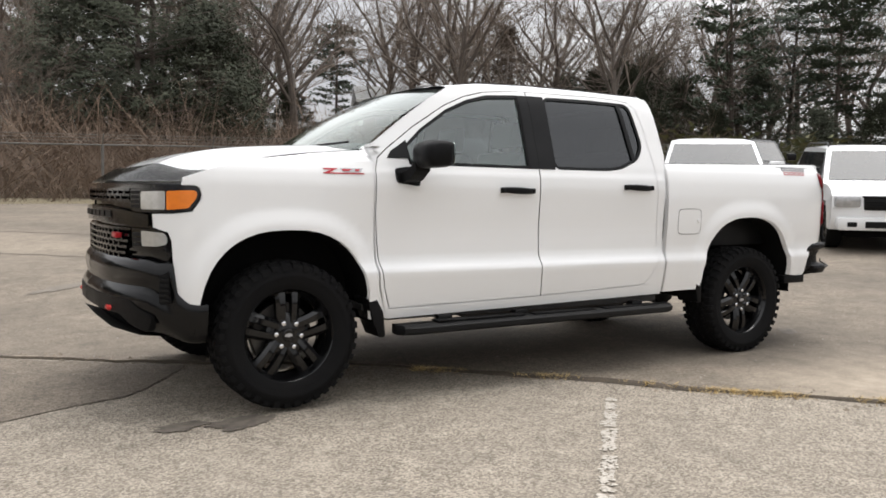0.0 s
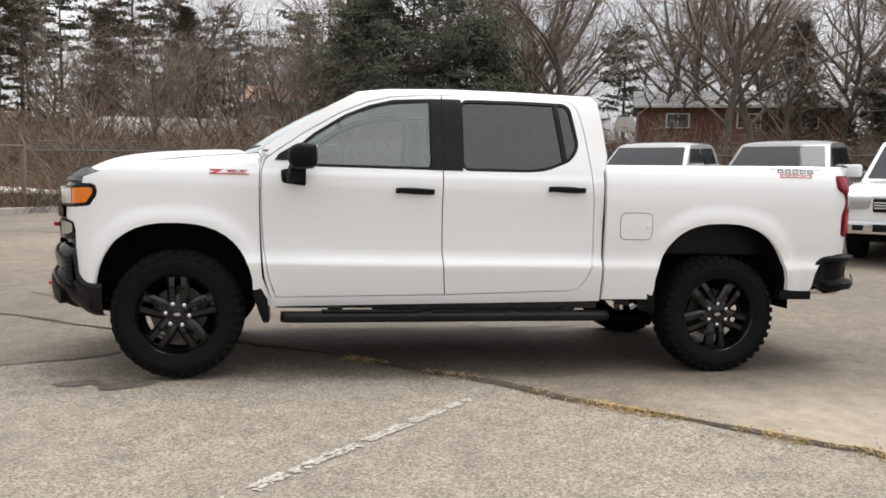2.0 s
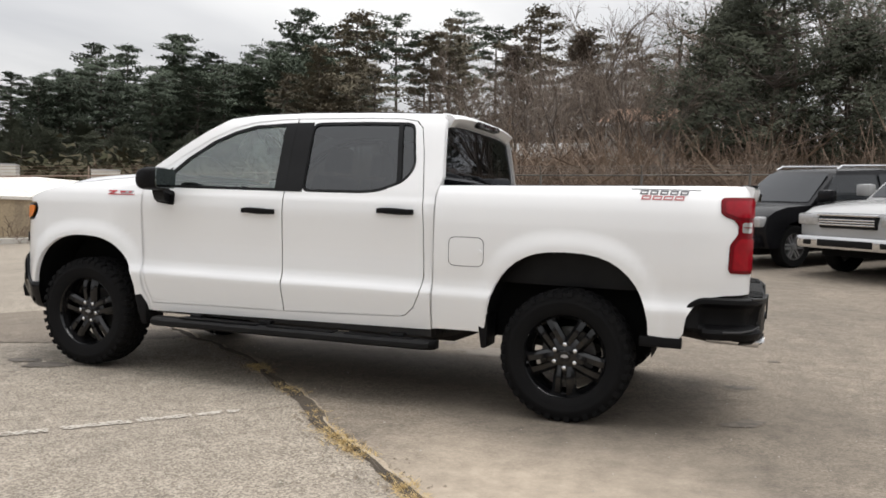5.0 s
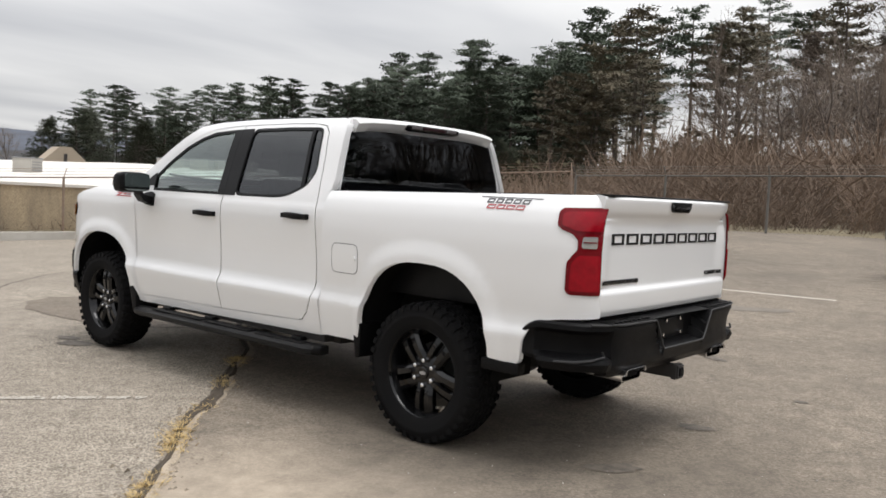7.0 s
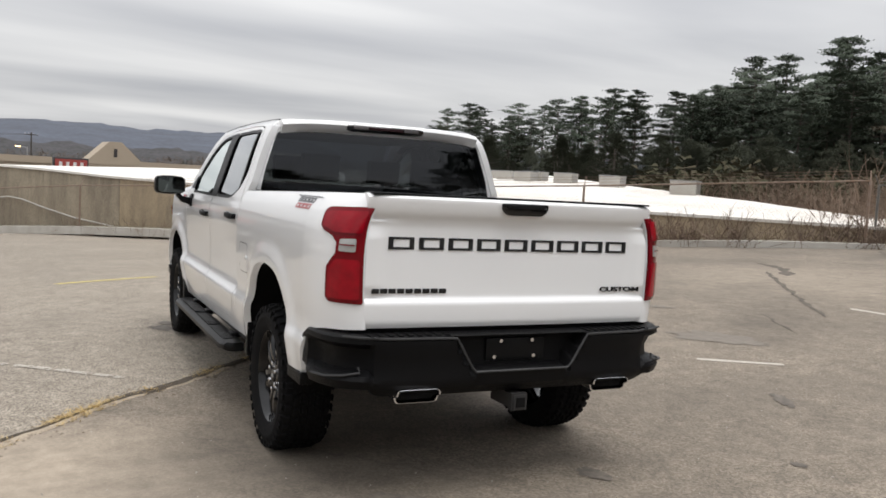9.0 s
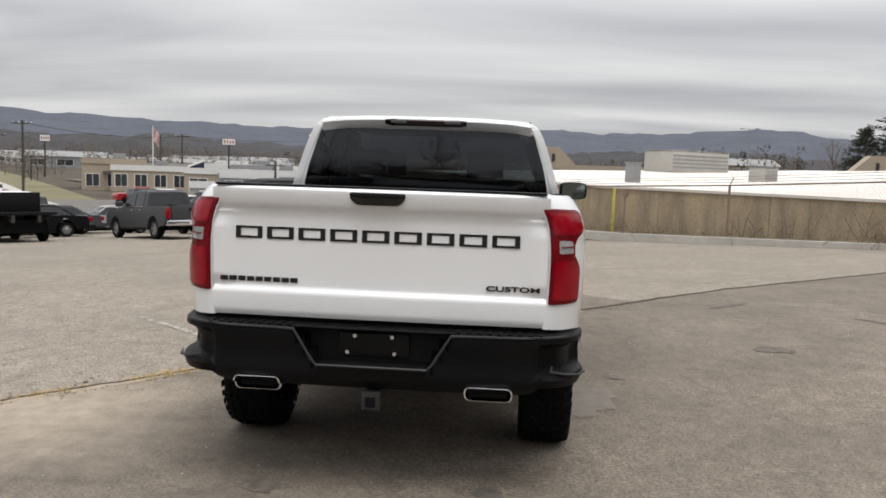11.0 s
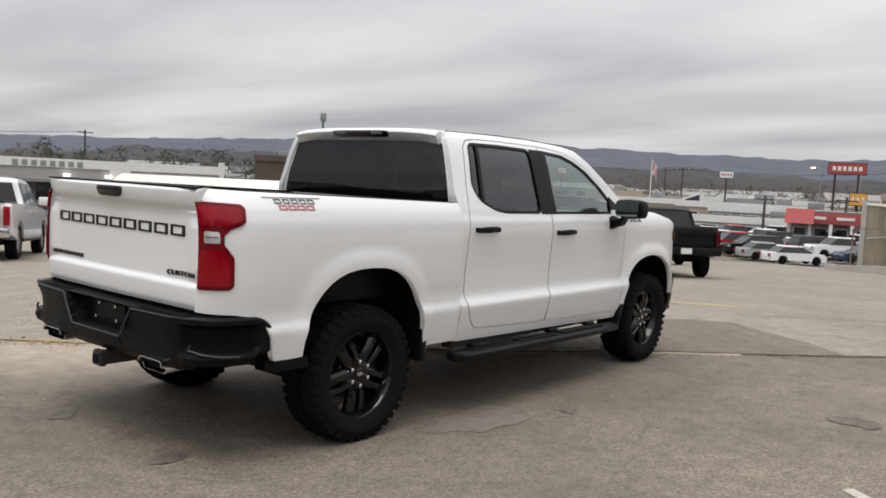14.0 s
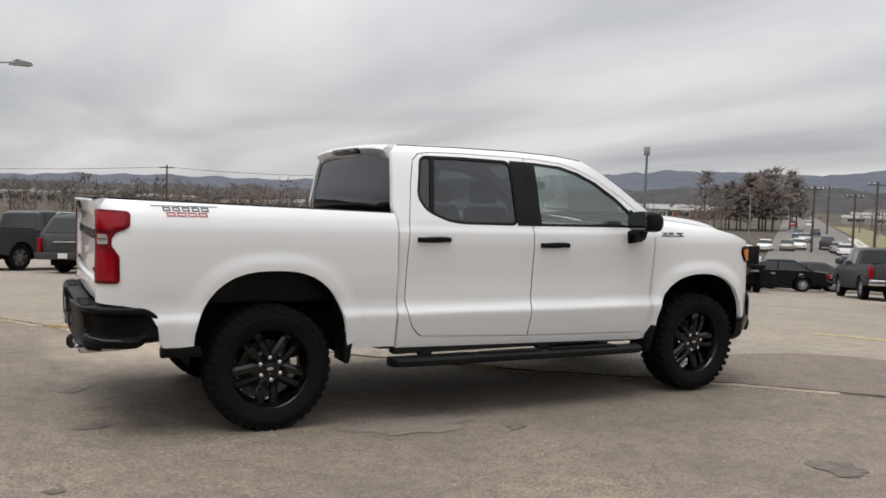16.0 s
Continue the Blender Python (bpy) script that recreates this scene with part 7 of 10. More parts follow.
rng = random.Random(21)
pines = [pine(1, 24.0, 0.30), pine(2, 24.0, 0.42), pine(3, 24.0, 0.22, dense=1.2), pine(4, 24.0, 0.48)]
slim = [pine(5, 24.0, 0.55, dense=0.55), pine(6, 24.0, 0.62, dense=0.5)]
browns = [pine(7, 24.0, 0.30, PINE_BROWN, 0.9), pine(8, 24.0, 0.45, PINE_BROWN, 0.8)]
bares = [bare_tree(11, 16.0), bare_tree(12, 16.0, 0.95), bare_tree(13, 16.0, 0.6), bare_tree(14, 16.0, 0.8)]
cedars = [cedar(31, 11.0, 8.5), cedar(32, 9.0, 6.0)]
CEDAR_BROWN = material("rusty_cedar_foliage", (0.105, 0.080, 0.062), rough=0.9, spec=0.2, second=(0.065, 0.052, 0.04), scale=0.7, amount=0.9)
rusty = cedar(33, 12.0, 5.4, CEDAR_BROWN, "conical rust-brown cedar among bare trees")

# far pine belt behind the white roof and along the rise: azimuth, distance, height of the tops over the eye
spots = []
for az, d, top in ((-22.6, 150, 4.5), (-24.2, 150, 5.0), (-26.0, 148, 5.4), (-27.6, 150, 5.9), (-29.3, 150, 6.1), (-31.0, 148, 6.5), (-32.6, 150, 6.6), (-34.4, 150, 6.5), (-36.5, 152, 7.2), (-38.2, 150, 7.8), (-40.0, 155, 7.8),
                   (-41.8, 160, 7.9), (-43.5, 160, 7.6), (-45.4, 158, 8.2), (-47.2, 165, 9.3), (-49.2, 165, 9.8), (-50.8, 165, 10.2), (-52.6, 165, 9.9), (-54.4, 168, 9.6), (-56.0, 170, 9.4), (-57.6, 170, 10.0),
                   (-59.3, 172, 11.2), (-61.0, 172, 12.2), (-62.6, 176, 11.6), (-64.6, 176, 12.4), (-66.8, 178, 12.6), (-69.0, 180, 11.6), (-71.3, 180, 12.6), (-73.4, 182, 12.8)):
    for k in range(2):
        a, dd = az + rng.uniform(-0.7, 0.7), d + rng.uniform(-14, 14) - 18 * k
        x, y = at_polar(a, dd)
        want = 1.5 + dd * math.tan(radians(top * (1.0 if k == 0 else rng.uniform(0.72, 0.92)))) - terrain_z(x, y)
        spots.append((x, y, max(0.3, want / 24.0)))
for k in range(22):
    az, dd = -49.5 - 15 * k / 21 + rng.uniform(-0.6, 0.6), rng.uniform(126, 150)
    x, y = at_polar(az, dd)
    spots.append((x, y, (1.2 + dd * math.tan(radians((8.4 if az > -54 else 10.2) * rng.uniform(0.74, 1.03))) - terrain_z(x, y)) / 24.0))
for k in range(40):
    az, dd = -43 - 21 * k / 39 + rng.uniform(-0.6, 0.6), rng.uniform(130, 165)
    x, y = at_polar(az, dd)
    spots.append((x, y, (1.2 + dd * math.tan(radians((8.2 if az > -53 else 10.2) * rng.uniform(0.72, 1.03))) - terrain_z(x, y)) / 24.0))
belt = [q for q in spots if math.degrees(math.atan2(q[1] - 3, q[0] + 2)) > -61.0]
plant(pines, belt, "pine belt behind the white roof")
plant(slim, [q for k, q in enumerate(spots) if q not in belt and k % 2 == 0], "slim pines with bare stems on the rise")
spots = []
for az in (-60.2, -64, -68, -71.5, -75, -79.5, -82.5, -87.5, -92, -97, -102):
    a, dd = az + rng.uniform(-0.8, 0.8), rng.uniform(95, 150)
    x, y = at_polar(a, dd)
    top = curve([(-102, 13.5), (-88, 14.0), (-80, 12.6), (-72, 13.0), (-60, 10.5), (-58, 9.5)], az) * rng.uniform(0.85, 1.03)
    spots.append((x, y, (1.5 + dd * math.tan(radians(top)) - terrain_z(x, y)) / 24.0))
for k in range(5):
    az, dd = -64 - 27 * k / 4 + rng.uniform(-0.8, 0.8), rng.uniform(78, 118)
    x, y = at_polar(az, dd)
    spots.append((x, y, (1.5 + dd * math.tan(radians(13.5 * rng.uniform(0.75, 1.05))) - terrain_z(x, y)) / 24.0))
for az in (-61.5, -63, -64.2, -66.0, -67.6):
    spots.append((62 * math.cos(radians(az)) - 0.3, 62 * math.sin(radians(az)) + 6.5, 0.46))
plant(browns, spots, "thin brownish pines on the rise")
plant(pines, [(*at_polar(-137.5, 50), 0.62), (*at_polar(-141, 54), 0.66), (*at_polar(-144, 50), 0.6), (*at_polar(-148, 60), 0.7), (*at_polar(-119, 78), 0.6), (*at_polar(-110, 80), 0.6)], "pines in the near woods")
plant(cedars[1:], [(*at_polar(-123, 58), 0.8), (*at_polar(-126, 62), 1.0), (*at_polar(-128, 57), 0.95), (*at_polar(-132, 60), 1.1), (*at_polar(-134, 54), 0.9), (*at_polar(-139, 52), 0.95), (*at_polar(-105, 50), 0.62), (*at_polar(-130, 50), 0.85), (*at_polar(-136, 46), 0.6), (*at_polar(-100, 52), 0.9), (*at_polar(-143, 46), 0.7), (*at_polar(-147, 44), 0.8)], "evergreens in the near woods")
# lower dark trees filling the belt
spots = []
for k in range(60):
    az = rng.uniform(-59, -24)
    dd = rng.uniform(105, 140)
    x, y = at_polar(az, dd)
    spots.append((x, y, rng.uniform(0.7, 1.15)))
for k in range(70):
    x, y = at_polar(rng.uniform(-59.5, -43), rng.uniform(122, 136))
    spots.append((x, y, rng.uniform(0.55, 1.0)))
plant(cedars[1:], spots, "low evergreens in the pine belt")
# the near woods behind the fence
plant([rusty], [(-29.8, -43.0, 0.92), (-18.0, -66.0, 1.0), (13.0, -78.0, 1.35), (22.0, -84.0, 1.3)], "rust-brown cedars in the woods")
plant([cedars[0]], [(-3.9, -35.5, 1.10), (-2.2, -39.0, 0.9), (-7.4, -37.0, 0.74), (-40.0, -44.0, 0.75), (-46.0, -46.0, 0.85)], "evergreens at the edge of the woods")
spots = [(-12.0, -33.0, 0.95), (-16.5, -37.0, 1.05), (-9.0, -45.0, 1.05), (-14.0, -52.0, 1.15), (-21.0, -36.0, 0.95), (-25.5, -40.0, 1.05), (-31.0, -33.0, 1.0), (-36.5, -39.0, 1.1), (-27.0, -50.0, 1.2), (-41.0, -31.0, 0.95), (-45.0, -38.0, 1.05), (-51.0, -30.0, 1.0), (-19.5, -58.0, 1.25),
         (-1.5, -47.0, 0.8), (5.0, -46.0, 0.55), (9.5, -42.0, 0.50), (14.5, -45.0, 0.55), (18.0, -52.0, 0.6), (12.0, -60.0, 0.75), (3.0, -58.0, 0.75), (16.0, -72.0, 0.9), (1.6, -33.2, 0.36), (3.0, -33.8, 0.40), (0.7, -34.6, 0.42), (4.4, -35.0, 0.42), (2.3, -35.6, 0.46), (6.0, -37.0, 0.45), (8.5, -36.0, 0.4), (-34.0, -62.0, 1.3), (-48.0, -58.0, 1.3), (-58.0, -44.0, 1.15), (-60.0, -60.0, 1.3)]
for az, d in ((-96.5, 47), (-98.5, 55), (-101, 50), (-103.5, 58), (-105, 48)):
    spots.append((-2 + d * math.cos(radians(az)), 3 + d * math.sin(radians(az)), rng.uniform(0.85, 1.1)))
for k in range(22):
    az, d = rng.uniform(-150, -80), rng.uniform(46, 92)
    if -101 < az < -90 and d < 60:
        continue
    spots.append((-2 + d * math.cos(radians(az)), 3 + d * math.sin(radians(az)), rng.uniform(0.8, 1.2) * d / 66))
# the woods go on round the closed end of the lot
for k in range(26):
    az, d = rng.uniform(-212, -152), rng.uniform(48, 80)
    spots.append((-2 + d * math.cos(radians(az)), 3 + d * math.sin(radians(az)), rng.uniform(0.8, 1.15)))
plant(bares, spots, "bare trees in the woods")
plant(cedars[1:], [(*at_polar(-152 - 4.6 * k, 50 + 9 * (k % 3)), 0.9 + 0.14 * (k % 4)) for k in range(14)], "evergreens round the closed end of the lot")
spots = [(at_polar(az, d)[0], at_polar(az, d)[1], s) for az, d, s in ((-37.0, 150, 0.95), (-38.5, 152, 0.8), (-22.0, 160, 0.5), (-47, 150, 0.9), (-84, 150, 1.5), (-80.5, 150, 1.35), (-78, 145, 1.35), (-75, 150, 1.25), (-88, 130, 1.4), (-72.5, 150, 1.2))]
plant(bares, spots, "tall bare trees on the rise")


# brush along the fence and under the trees, brown twigs with some green
def brush(name, mat, label, count, place, seed, tall=1.0, leaves=0):
    rng = random.Random(seed)
    bm = bmesh.new()
    for k in range(count):
        x, y, h = place(rng)
        z = terrain_z(x, y) - 0.05
        base = Vector((x, y, z))
        for j in range(rng.randrange(9, 15)):
            d = Vector((rng.gauss(0, 0.45), rng.gauss(0, 0.45), 1)).normalized()
            pts = [base + Vector((rng.gauss(0, 0.25), rng.gauss(0, 0.25), 0))]
            n = 3
            for i in range(n):
                d = (d + Vector((rng.gauss(0, 0.25), rng.gauss(0, 0.25), rng.gauss(-0.06, 0.15)))).normalized()
                pts.append(pts[-1] + d * h * rng.uniform(0.6, 1.1) / n)
            w = d.orthogonal().normalized() * 0.010 * (0.6 + 0.3 * h)
            for a, b in zip(pts, pts[1:]):
                bm.faces.new([bm.verts.new(a - w), bm.verts.new(a + w), bm.verts.new(b + w * 0.6), bm.verts.new(b - w * 0.6)])
            for i in range(5):
                p = pts[1 + i % 3]
                q = p + Vector((rng.gauss(0, 1), rng.gauss(0, 1), rng.gauss(0.35, 0.6))) * h * 0.22
                bm.faces.new([bm.verts.new(p - w * 0.5), bm.verts.new(p + w * 0.5), bm.verts.new(q)])
            if leaves and j % 2 == 0:
                tuft(bm, pts[-1], h * 0.28, leaves, rng, 0.7)
    whole(name, bm, mat, label, "brush", kind="stuff", smooth=False)


def along_fence(rng):
    x = rng.uniform(-52, 14)
    y = -20.0 - abs(rng.gauss(0, 1)) * 4.5
    return x, y, rng.uniform(0.6, 1.7)


def on_rise(rng):
    x = rng.uniform(-60, 34)
    y = rng.uniform(-48, -22) - (10 if x > 15 else 0)
    return x, y, rng.uniform(1.8, 4.6)


def right_bank(rng):
    x = rng.uniform(-4, 40)
    y = -22 - rng.uniform(0, 42) - max(0, x - 8) * 0.9
    return x, y, rng.uniform(1.2, 3.0) * (1.0 if x < 10 else 0.6)


def far_under(rng):
    x, y = at_polar(rng.uniform(-95, -50), rng.uniform(60, 120))
    return x, y, rng.uniform(2.5, 6.0)


BRUSH_OLIVE = material("dark_olive_scrub", (0.050, 0.054, 0.030), rough=0.95, spec=0.15, second=(0.085, 0.066, 0.045), scale=0.8, amount=0.9)
brush("fence_brush", BRUSH, "brown tangled brush and weeds along the fence", 900, along_fence, 41)
brush("hillside_brush", BRUSH, "dense brown winter brush on the wooded rise", 1900, on_rise, 42)
brush("bank_brush", BRUSH, "tall brown brush on the bank behind the fence", 950, right_bank, 43)
brush("under_brush", BRUSH, "brown undergrowth below the pines", 420, far_under, 44)
brush("deep_brush", BRUSH, "tall brown thicket deep in the woods", 400, lambda r: (*at_polar(r.uniform(-152, -72), r.uniform(52, 100)), r.uniform(2.5, 6.0)), 48)
brush("green_brush", BRUSH_GREEN, "olive green bushes in front of the woods", 110, lambda r: (lambda az, d: (3.4 + d * math.cos(radians(az)), 5.5 + d * math.sin(radians(az)), r.uniform(1.4, 3.3)))(r.uniform(-148, -131), r.uniform(39, 50)), 45, leaves=11)
brush("green_bank", BRUSH_OLIVE, "olive green scrub below the pine belt", 170, lambda r: (*at_polar(r.uniform(-72, -42), r.uniform(70, 105)), r.uniform(2.5, 5.5)), 46, leaves=10)
brush("wall_weeds", BRUSH, "dry weeds growing at the foot of the wall", 130, lambda r: (*on_wall(r.uniform(1, 34) if r.random() < 0.6 else r.uniform(2, 12), r.uniform(0.1, 1.0)), r.uniform(0.4, 1.35)), 47)

# ---- houses among the trees ----
BRICK = material("red_brick_wall", (0.19, 0.080, 0.055), rough=0.9, second=(0.13, 0.060, 0.045), scale=2.0, amount=0.8, grain=0.25, grain_scale=14)
SIDING = material("pale_siding", (0.62, 0.60, 0.56), rough=0.8, second=(0.5, 0.48, 0.45), scale=1.5)
SHINGLE_GREY = material("grey_shingles", (0.30, 0.30, 0.29), rough=0.95, second=(0.22, 0.22, 0.22), scale=1.2, grain=0.3, grain_scale=8)
SHINGLE_TAN = material("orange_tan_shingles", (0.36, 0.22, 0.15), rough=0.95, second=(0.28, 0.18, 0.13), scale=1.2, grain=0.3, grain_scale=8)
PANE = material("dark_window_pane", (0.03, 0.034, 0.038), rough=0.08, coat=0.3, second=(0.06, 0.065, 0.07), scale=2)
TRIM = material("white_trim", (0.72, 0.71, 0.68), rough=0.6, second=(0.6, 0.59, 0.56), scale=2)


def house(name, label, x, y, z, yaw, w, d, h, roof_h, wall_mat, roof_mat, windows, garage=False):
    """A gabled house: walls, roof, windows with frames and panes."""
    o = thing(name, label, "house", pose(x, y, z, 0, 0, yaw))
    part("wall", box_bm(-w / 2, w / 2, -d / 2, d / 2, -2.5, h), wall_mat, o)
    prism = [(-d / 2 - 0.4, h - 0.05), (d / 2 + 0.4, h - 0.05), (0, h + roof_h)]
    part("roof", prism_bm(prism, -w / 2 - 0.35, w / 2 + 0.35, "x"), roof_mat, o, smooth=False)
    part("fascia", box_bm(-w / 2 - 0.36, w / 2 + 0.36, d / 2 + 0.38, d / 2 + 0.43, h - 0.2, h), TRIM, o)
    for wx, wz, ww, wh in windows:
        win = part("window", box_bm(wx - ww / 2 - 0.08, wx + ww / 2 + 0.08, d / 2 - 0.02, d / 2 + 0.05, wz - wh / 2 - 0.08, wz + wh / 2 + 0.08), TRIM, o)
        for s in (-1, 1):
            part("pane", box_bm(wx + s * ww / 4 - ww / 4 + 0.03, wx + s * ww / 4 + ww / 4 - 0.03, d / 2 + 0.045, d / 2 + 0.06, wz - wh / 2, wz + wh / 2), PANE, win)
    if garage:
        part("garage_door", box_bm(w * 0.46 - 3.2, w * 0.46, d / 2 - 0.02, d / 2 + 0.06, 0.0, 2.3, 0.02), TRIM, o)
        part("front_door", box_bm(-w * 0.02 - 1.0, -w * 0.02, d / 2 - 0.02, d / 2 + 0.06, 0.0, 2.05, 0.02), SATIN_BLACK, o)
    return o


house("brick_house", "red brick house with a grey roof behind bare trees", -30.4, -52.3, 2.8, -21, 14.0, 8.0, 5.3, 1.5, BRICK, SHINGLE_GREY, [(4.25, 4.2, 1.5, 0.9), (-0.6, 4.2, 1.5, 0.9), (-4.4, 4.2, 1.5, 0.9), (-4.4, 1.4, 1.4, 1.1)], True)
house("low_house", "low brown house with a dark roof among the trees", -19.0, -60.5, 3.3, 8, 9.0, 7.0, 2.6, 1.2, WALL_MAT, SHINGLE_GREY, [(-1.8, 1.4, 1.6, 1.1), (2.0, 1.4, 1.6, 1.1)])
house("tan_roof_house", "pale house with an orange-tan roof behind brush", 2.5, -41.0, 3.9, -6, 3.2, 4.5, 2.2, 1.0, SIDING, SHINGLE_TAN, [(-1.0, 1.3, 0.7, 0.9)])
house("white_house", "white house half hidden behind brown brush", 11.0, -56.0, 2.6, -8, 9.0, 6.0, 2.5, 1.3, SIDING, SHINGLE_GREY, [(-2.4, 1.4, 1.2, 1.1), (0.4, 1.4, 1.2, 1.1), (3.0, 1.4, 1.2, 1.1)])
hoop = thing("basketball_hoop", "white basketball backboard on a pole by the brick house", "basketball hoop", pose(-19.0, -44.9, 2.9, 0, 0, -20))
part("pole", tube_bm([(0, 0, -0.5), (0, 0, 2.6), (0, 0.4, 3.1)], 0.06, 8), GALV, hoop)
part("backboard", prism_bm(rounded([(-0.65, 2.7), (0.65, 2.7), (0.65, 3.3), (0.4, 3.65), (-0.4, 3.65), (-0.65, 3.3)], 0.1, 3), 0.4, 0.46, "y"), TRIM, hoop)
part("rim", tube_bm([(0.23 * math.cos(a), 0.72 + 0.23 * math.sin(a), 2.95) for a in (2 * math.pi * k / 12 for k in range(13))], 0.015, 4, caps=False), RED_HOOK, hoop)

# ---- poles and wires ----
WOOD_POLE = material("weathered_pole_wood", (0.28, 0.25, 0.21), rough=0.95, second=(0.18, 0.16, 0.135), scale=2)
POLE_DARK = material("dark_pole_wood", (0.06, 0.052, 0.046), rough=0.95, second=(0.10, 0.088, 0.078), scale=2)


def utility_pole(x, y, z, h, yaw, label, boxes=2, mat=None):
    o = thing("utility_pole", label, "utility pole", pose(x, y, z, 0, 0, yaw))
    part("shaft", tube_bm([(0, 0, -1), (0, 0, h)], [0.19, 0.12], 8), mat or WOOD_POLE, o)
    part("crossarm", box_bm(-1.2, 1.2, -0.06, 0.06, h - 0.5, h - 0.36), mat or WOOD_POLE, o)
    for s in (-1.05, -0.4, 0.4, 1.05):
        part("insulator", tube_bm([(s, 0, h - 0.36), (s, 0, h - 0.16)], [0.05, 0.03], 6), TRIM, o)
    for k in range(boxes):
        s = (-1, 1)[k]
        part("transformer", tube_bm([(s * 0.55, 0, h - 4.2), (s * 0.55, 0, h - 3.1)], 0.34, 10), TRIM, o, "pale transformer can")
    return o


utility_pole(52.7, -103.4, terrain_z(52.7, -103.4), 14.5 - terrain_z(52.7, -103.4), 55, "wooden utility pole with transformers before the pines")
utility_pole(99.8, -141.4, terrain_z(99.8, -141.4), 15.2 - terrain_z(99.8, -141.4), 55, "distant wooden utility pole before the pines", 1)


def wire(points, r=0.03):
    pts = []
    for a, b in zip(points, points[1:]):
        a, b = Vector(a), Vector(b)
        for k in range(10):
            t = k / 10
            pts.append(a.lerp(b, t) - Vector((0, 0, (b - a).length * 0.02 * 4 * t * (1 - t))))
    pts.append(Vector(points[-1]))
    whole("power_line", tube_bm(pts, r, 3), POLE_DARK, "dark power line sagging between poles", "power line", group="power lines")


wire([(10.0, -150.0, 15.0), (52.7, -103.4, 14.0), (99.8, -141.4, 14.6), (165.0, -120.0, 13.0)])
wire([(52.7, -103.4, 13.0), (120.0, -62.0, 9.0)], 0.025)


# ---- parked vehicles ----
def paint(name, color, rough=0.25):
    return material(name, color, rough=rough, coat=0.0 if max(color) < 0.08 else 0.5, spec=0.22 if max(color) < 0.08 else 0.5, second=tuple(c * 0.8 for c in color), scale=1.4, amount=0.5, rough_var=0.05)


PAINT = {"black": paint("black_paint", (0.006, 0.006, 0.007)), "grey": paint("granite_grey_paint", (0.055, 0.055, 0.057)), "silver": paint("silver_paint", (0.34, 0.34, 0.335)), "pewter": paint("pewter_paint", (0.20, 0.195, 0.185)),
         "white": WHITE, "maroon": paint("maroon_paint", (0.022, 0.006, 0.008)), "red": paint("red_paint", (0.35, 0.02, 0.02)), "blue": paint("dark_blue_paint", (0.03, 0.05, 0.10)), "tan": paint("champagne_paint", (0.30, 0.27, 0.22))}
SMOKED = material("smoked_red_lens", (0.06, 0.004, 0.006), rough=0.15, spec=0.3)
CHROME = material("chrome", (0.72, 0.72, 0.73), rough=0.15, metal=1.0)
CAR_GLASS = material("dark_car_glass", (0.014, 0.016, 0.018), rough=0.05, spec=0.45, second=(0.03, 0.034, 0.036), scale=1.5)
LAMP_GLASS = material("headlamp_glass", (0.5, 0.5, 0.5), rough=0.1, metal=0.4, coat=0.6, second=(0.2, 0.2, 0.2), scale=18)
PLATE = material("pale_number_plate", (0.70, 0.70, 0.68), rough=0.5, second=(0.45, 0.47, 0.5), scale=22, amount=0.6)
ALLOY = material("bright_alloy", (0.45, 0.45, 0.46), rough=0.3, metal=0.7, second=(0.3, 0.3, 0.3), scale=5)

# half length front, rear, width, height, wheelbase, wheel radius, bonnet height, belt height, sill, windscreen foot, roof front, roof rear, rear glass foot
SIZES = {"pickup": dict(f=2.88, r=-3.02, w=2.03, h=1.93, wb=3.68, R=0.41, hood=1.20, belt=1.26, sill=0.46, a0=1.32, a1=0.55, c1=-0.98, c0=-1.12, bed=1.30),
         "suv": dict(f=2.42, r=-2.68, w=1.98, h=1.80, wb=3.07, R=0.385, hood=1.10, belt=1.16, sill=0.36, a0=1.25, a1=0.42, c1=-2.20, c0=-2.52, bed=0),
         "car": dict(f=2.32, r=-2.50, w=1.84, h=1.46, wb=2.80, R=0.33, hood=0.86, belt=0.94, sill=0.26, a0=1.10, a1=0.22, c1=-1.15, c0=-1.85, bed=0)}


def car_shell(outline, half, w_tuck, nose=0.10):
    """A side outline carried across the width, drawn in at the two flanks."""
    rows = []
    mid = (max(p[0] for p in outline) + min(p[0] for p in outline)) / 2
    reach = max(p[0] for p in outline) - mid
    top = max(p[1] for p in outline)
    for u in (-1.0, -0.97, -0.86, -0.5, 0.0, 0.5, 0.86, 0.97, 1.0):
        edge = abs(u) ** 5
        row = []
        for x, z in outline:
            e = (abs(x - mid) / reach) ** 3
            row.append((x - (1 if x > mid else -1) * nose * e * u ** 2 - (1 if x > mid else -1) * 0.05 * e * edge, u * half * (1 - w_tuck * max(0.0, (z - 0.75))), z - 0.035 * edge * (z / top) ** 2))
        rows.append(row)
    bm = loft_bm(rows, closed=True, caps=True)
    bmesh.ops.recalc_face_normals(bm, faces=bm.faces[:])
    return bm


def arch(cx, r, cz, low):
    """Points over a wheel, from rear to front, above the sill."""
    return [(cx + r * math.cos(a), max(low, cz + r * math.sin(a))) for a in (math.pi * (1 - k / 8) for k in range(9))]


WHEELS = {}


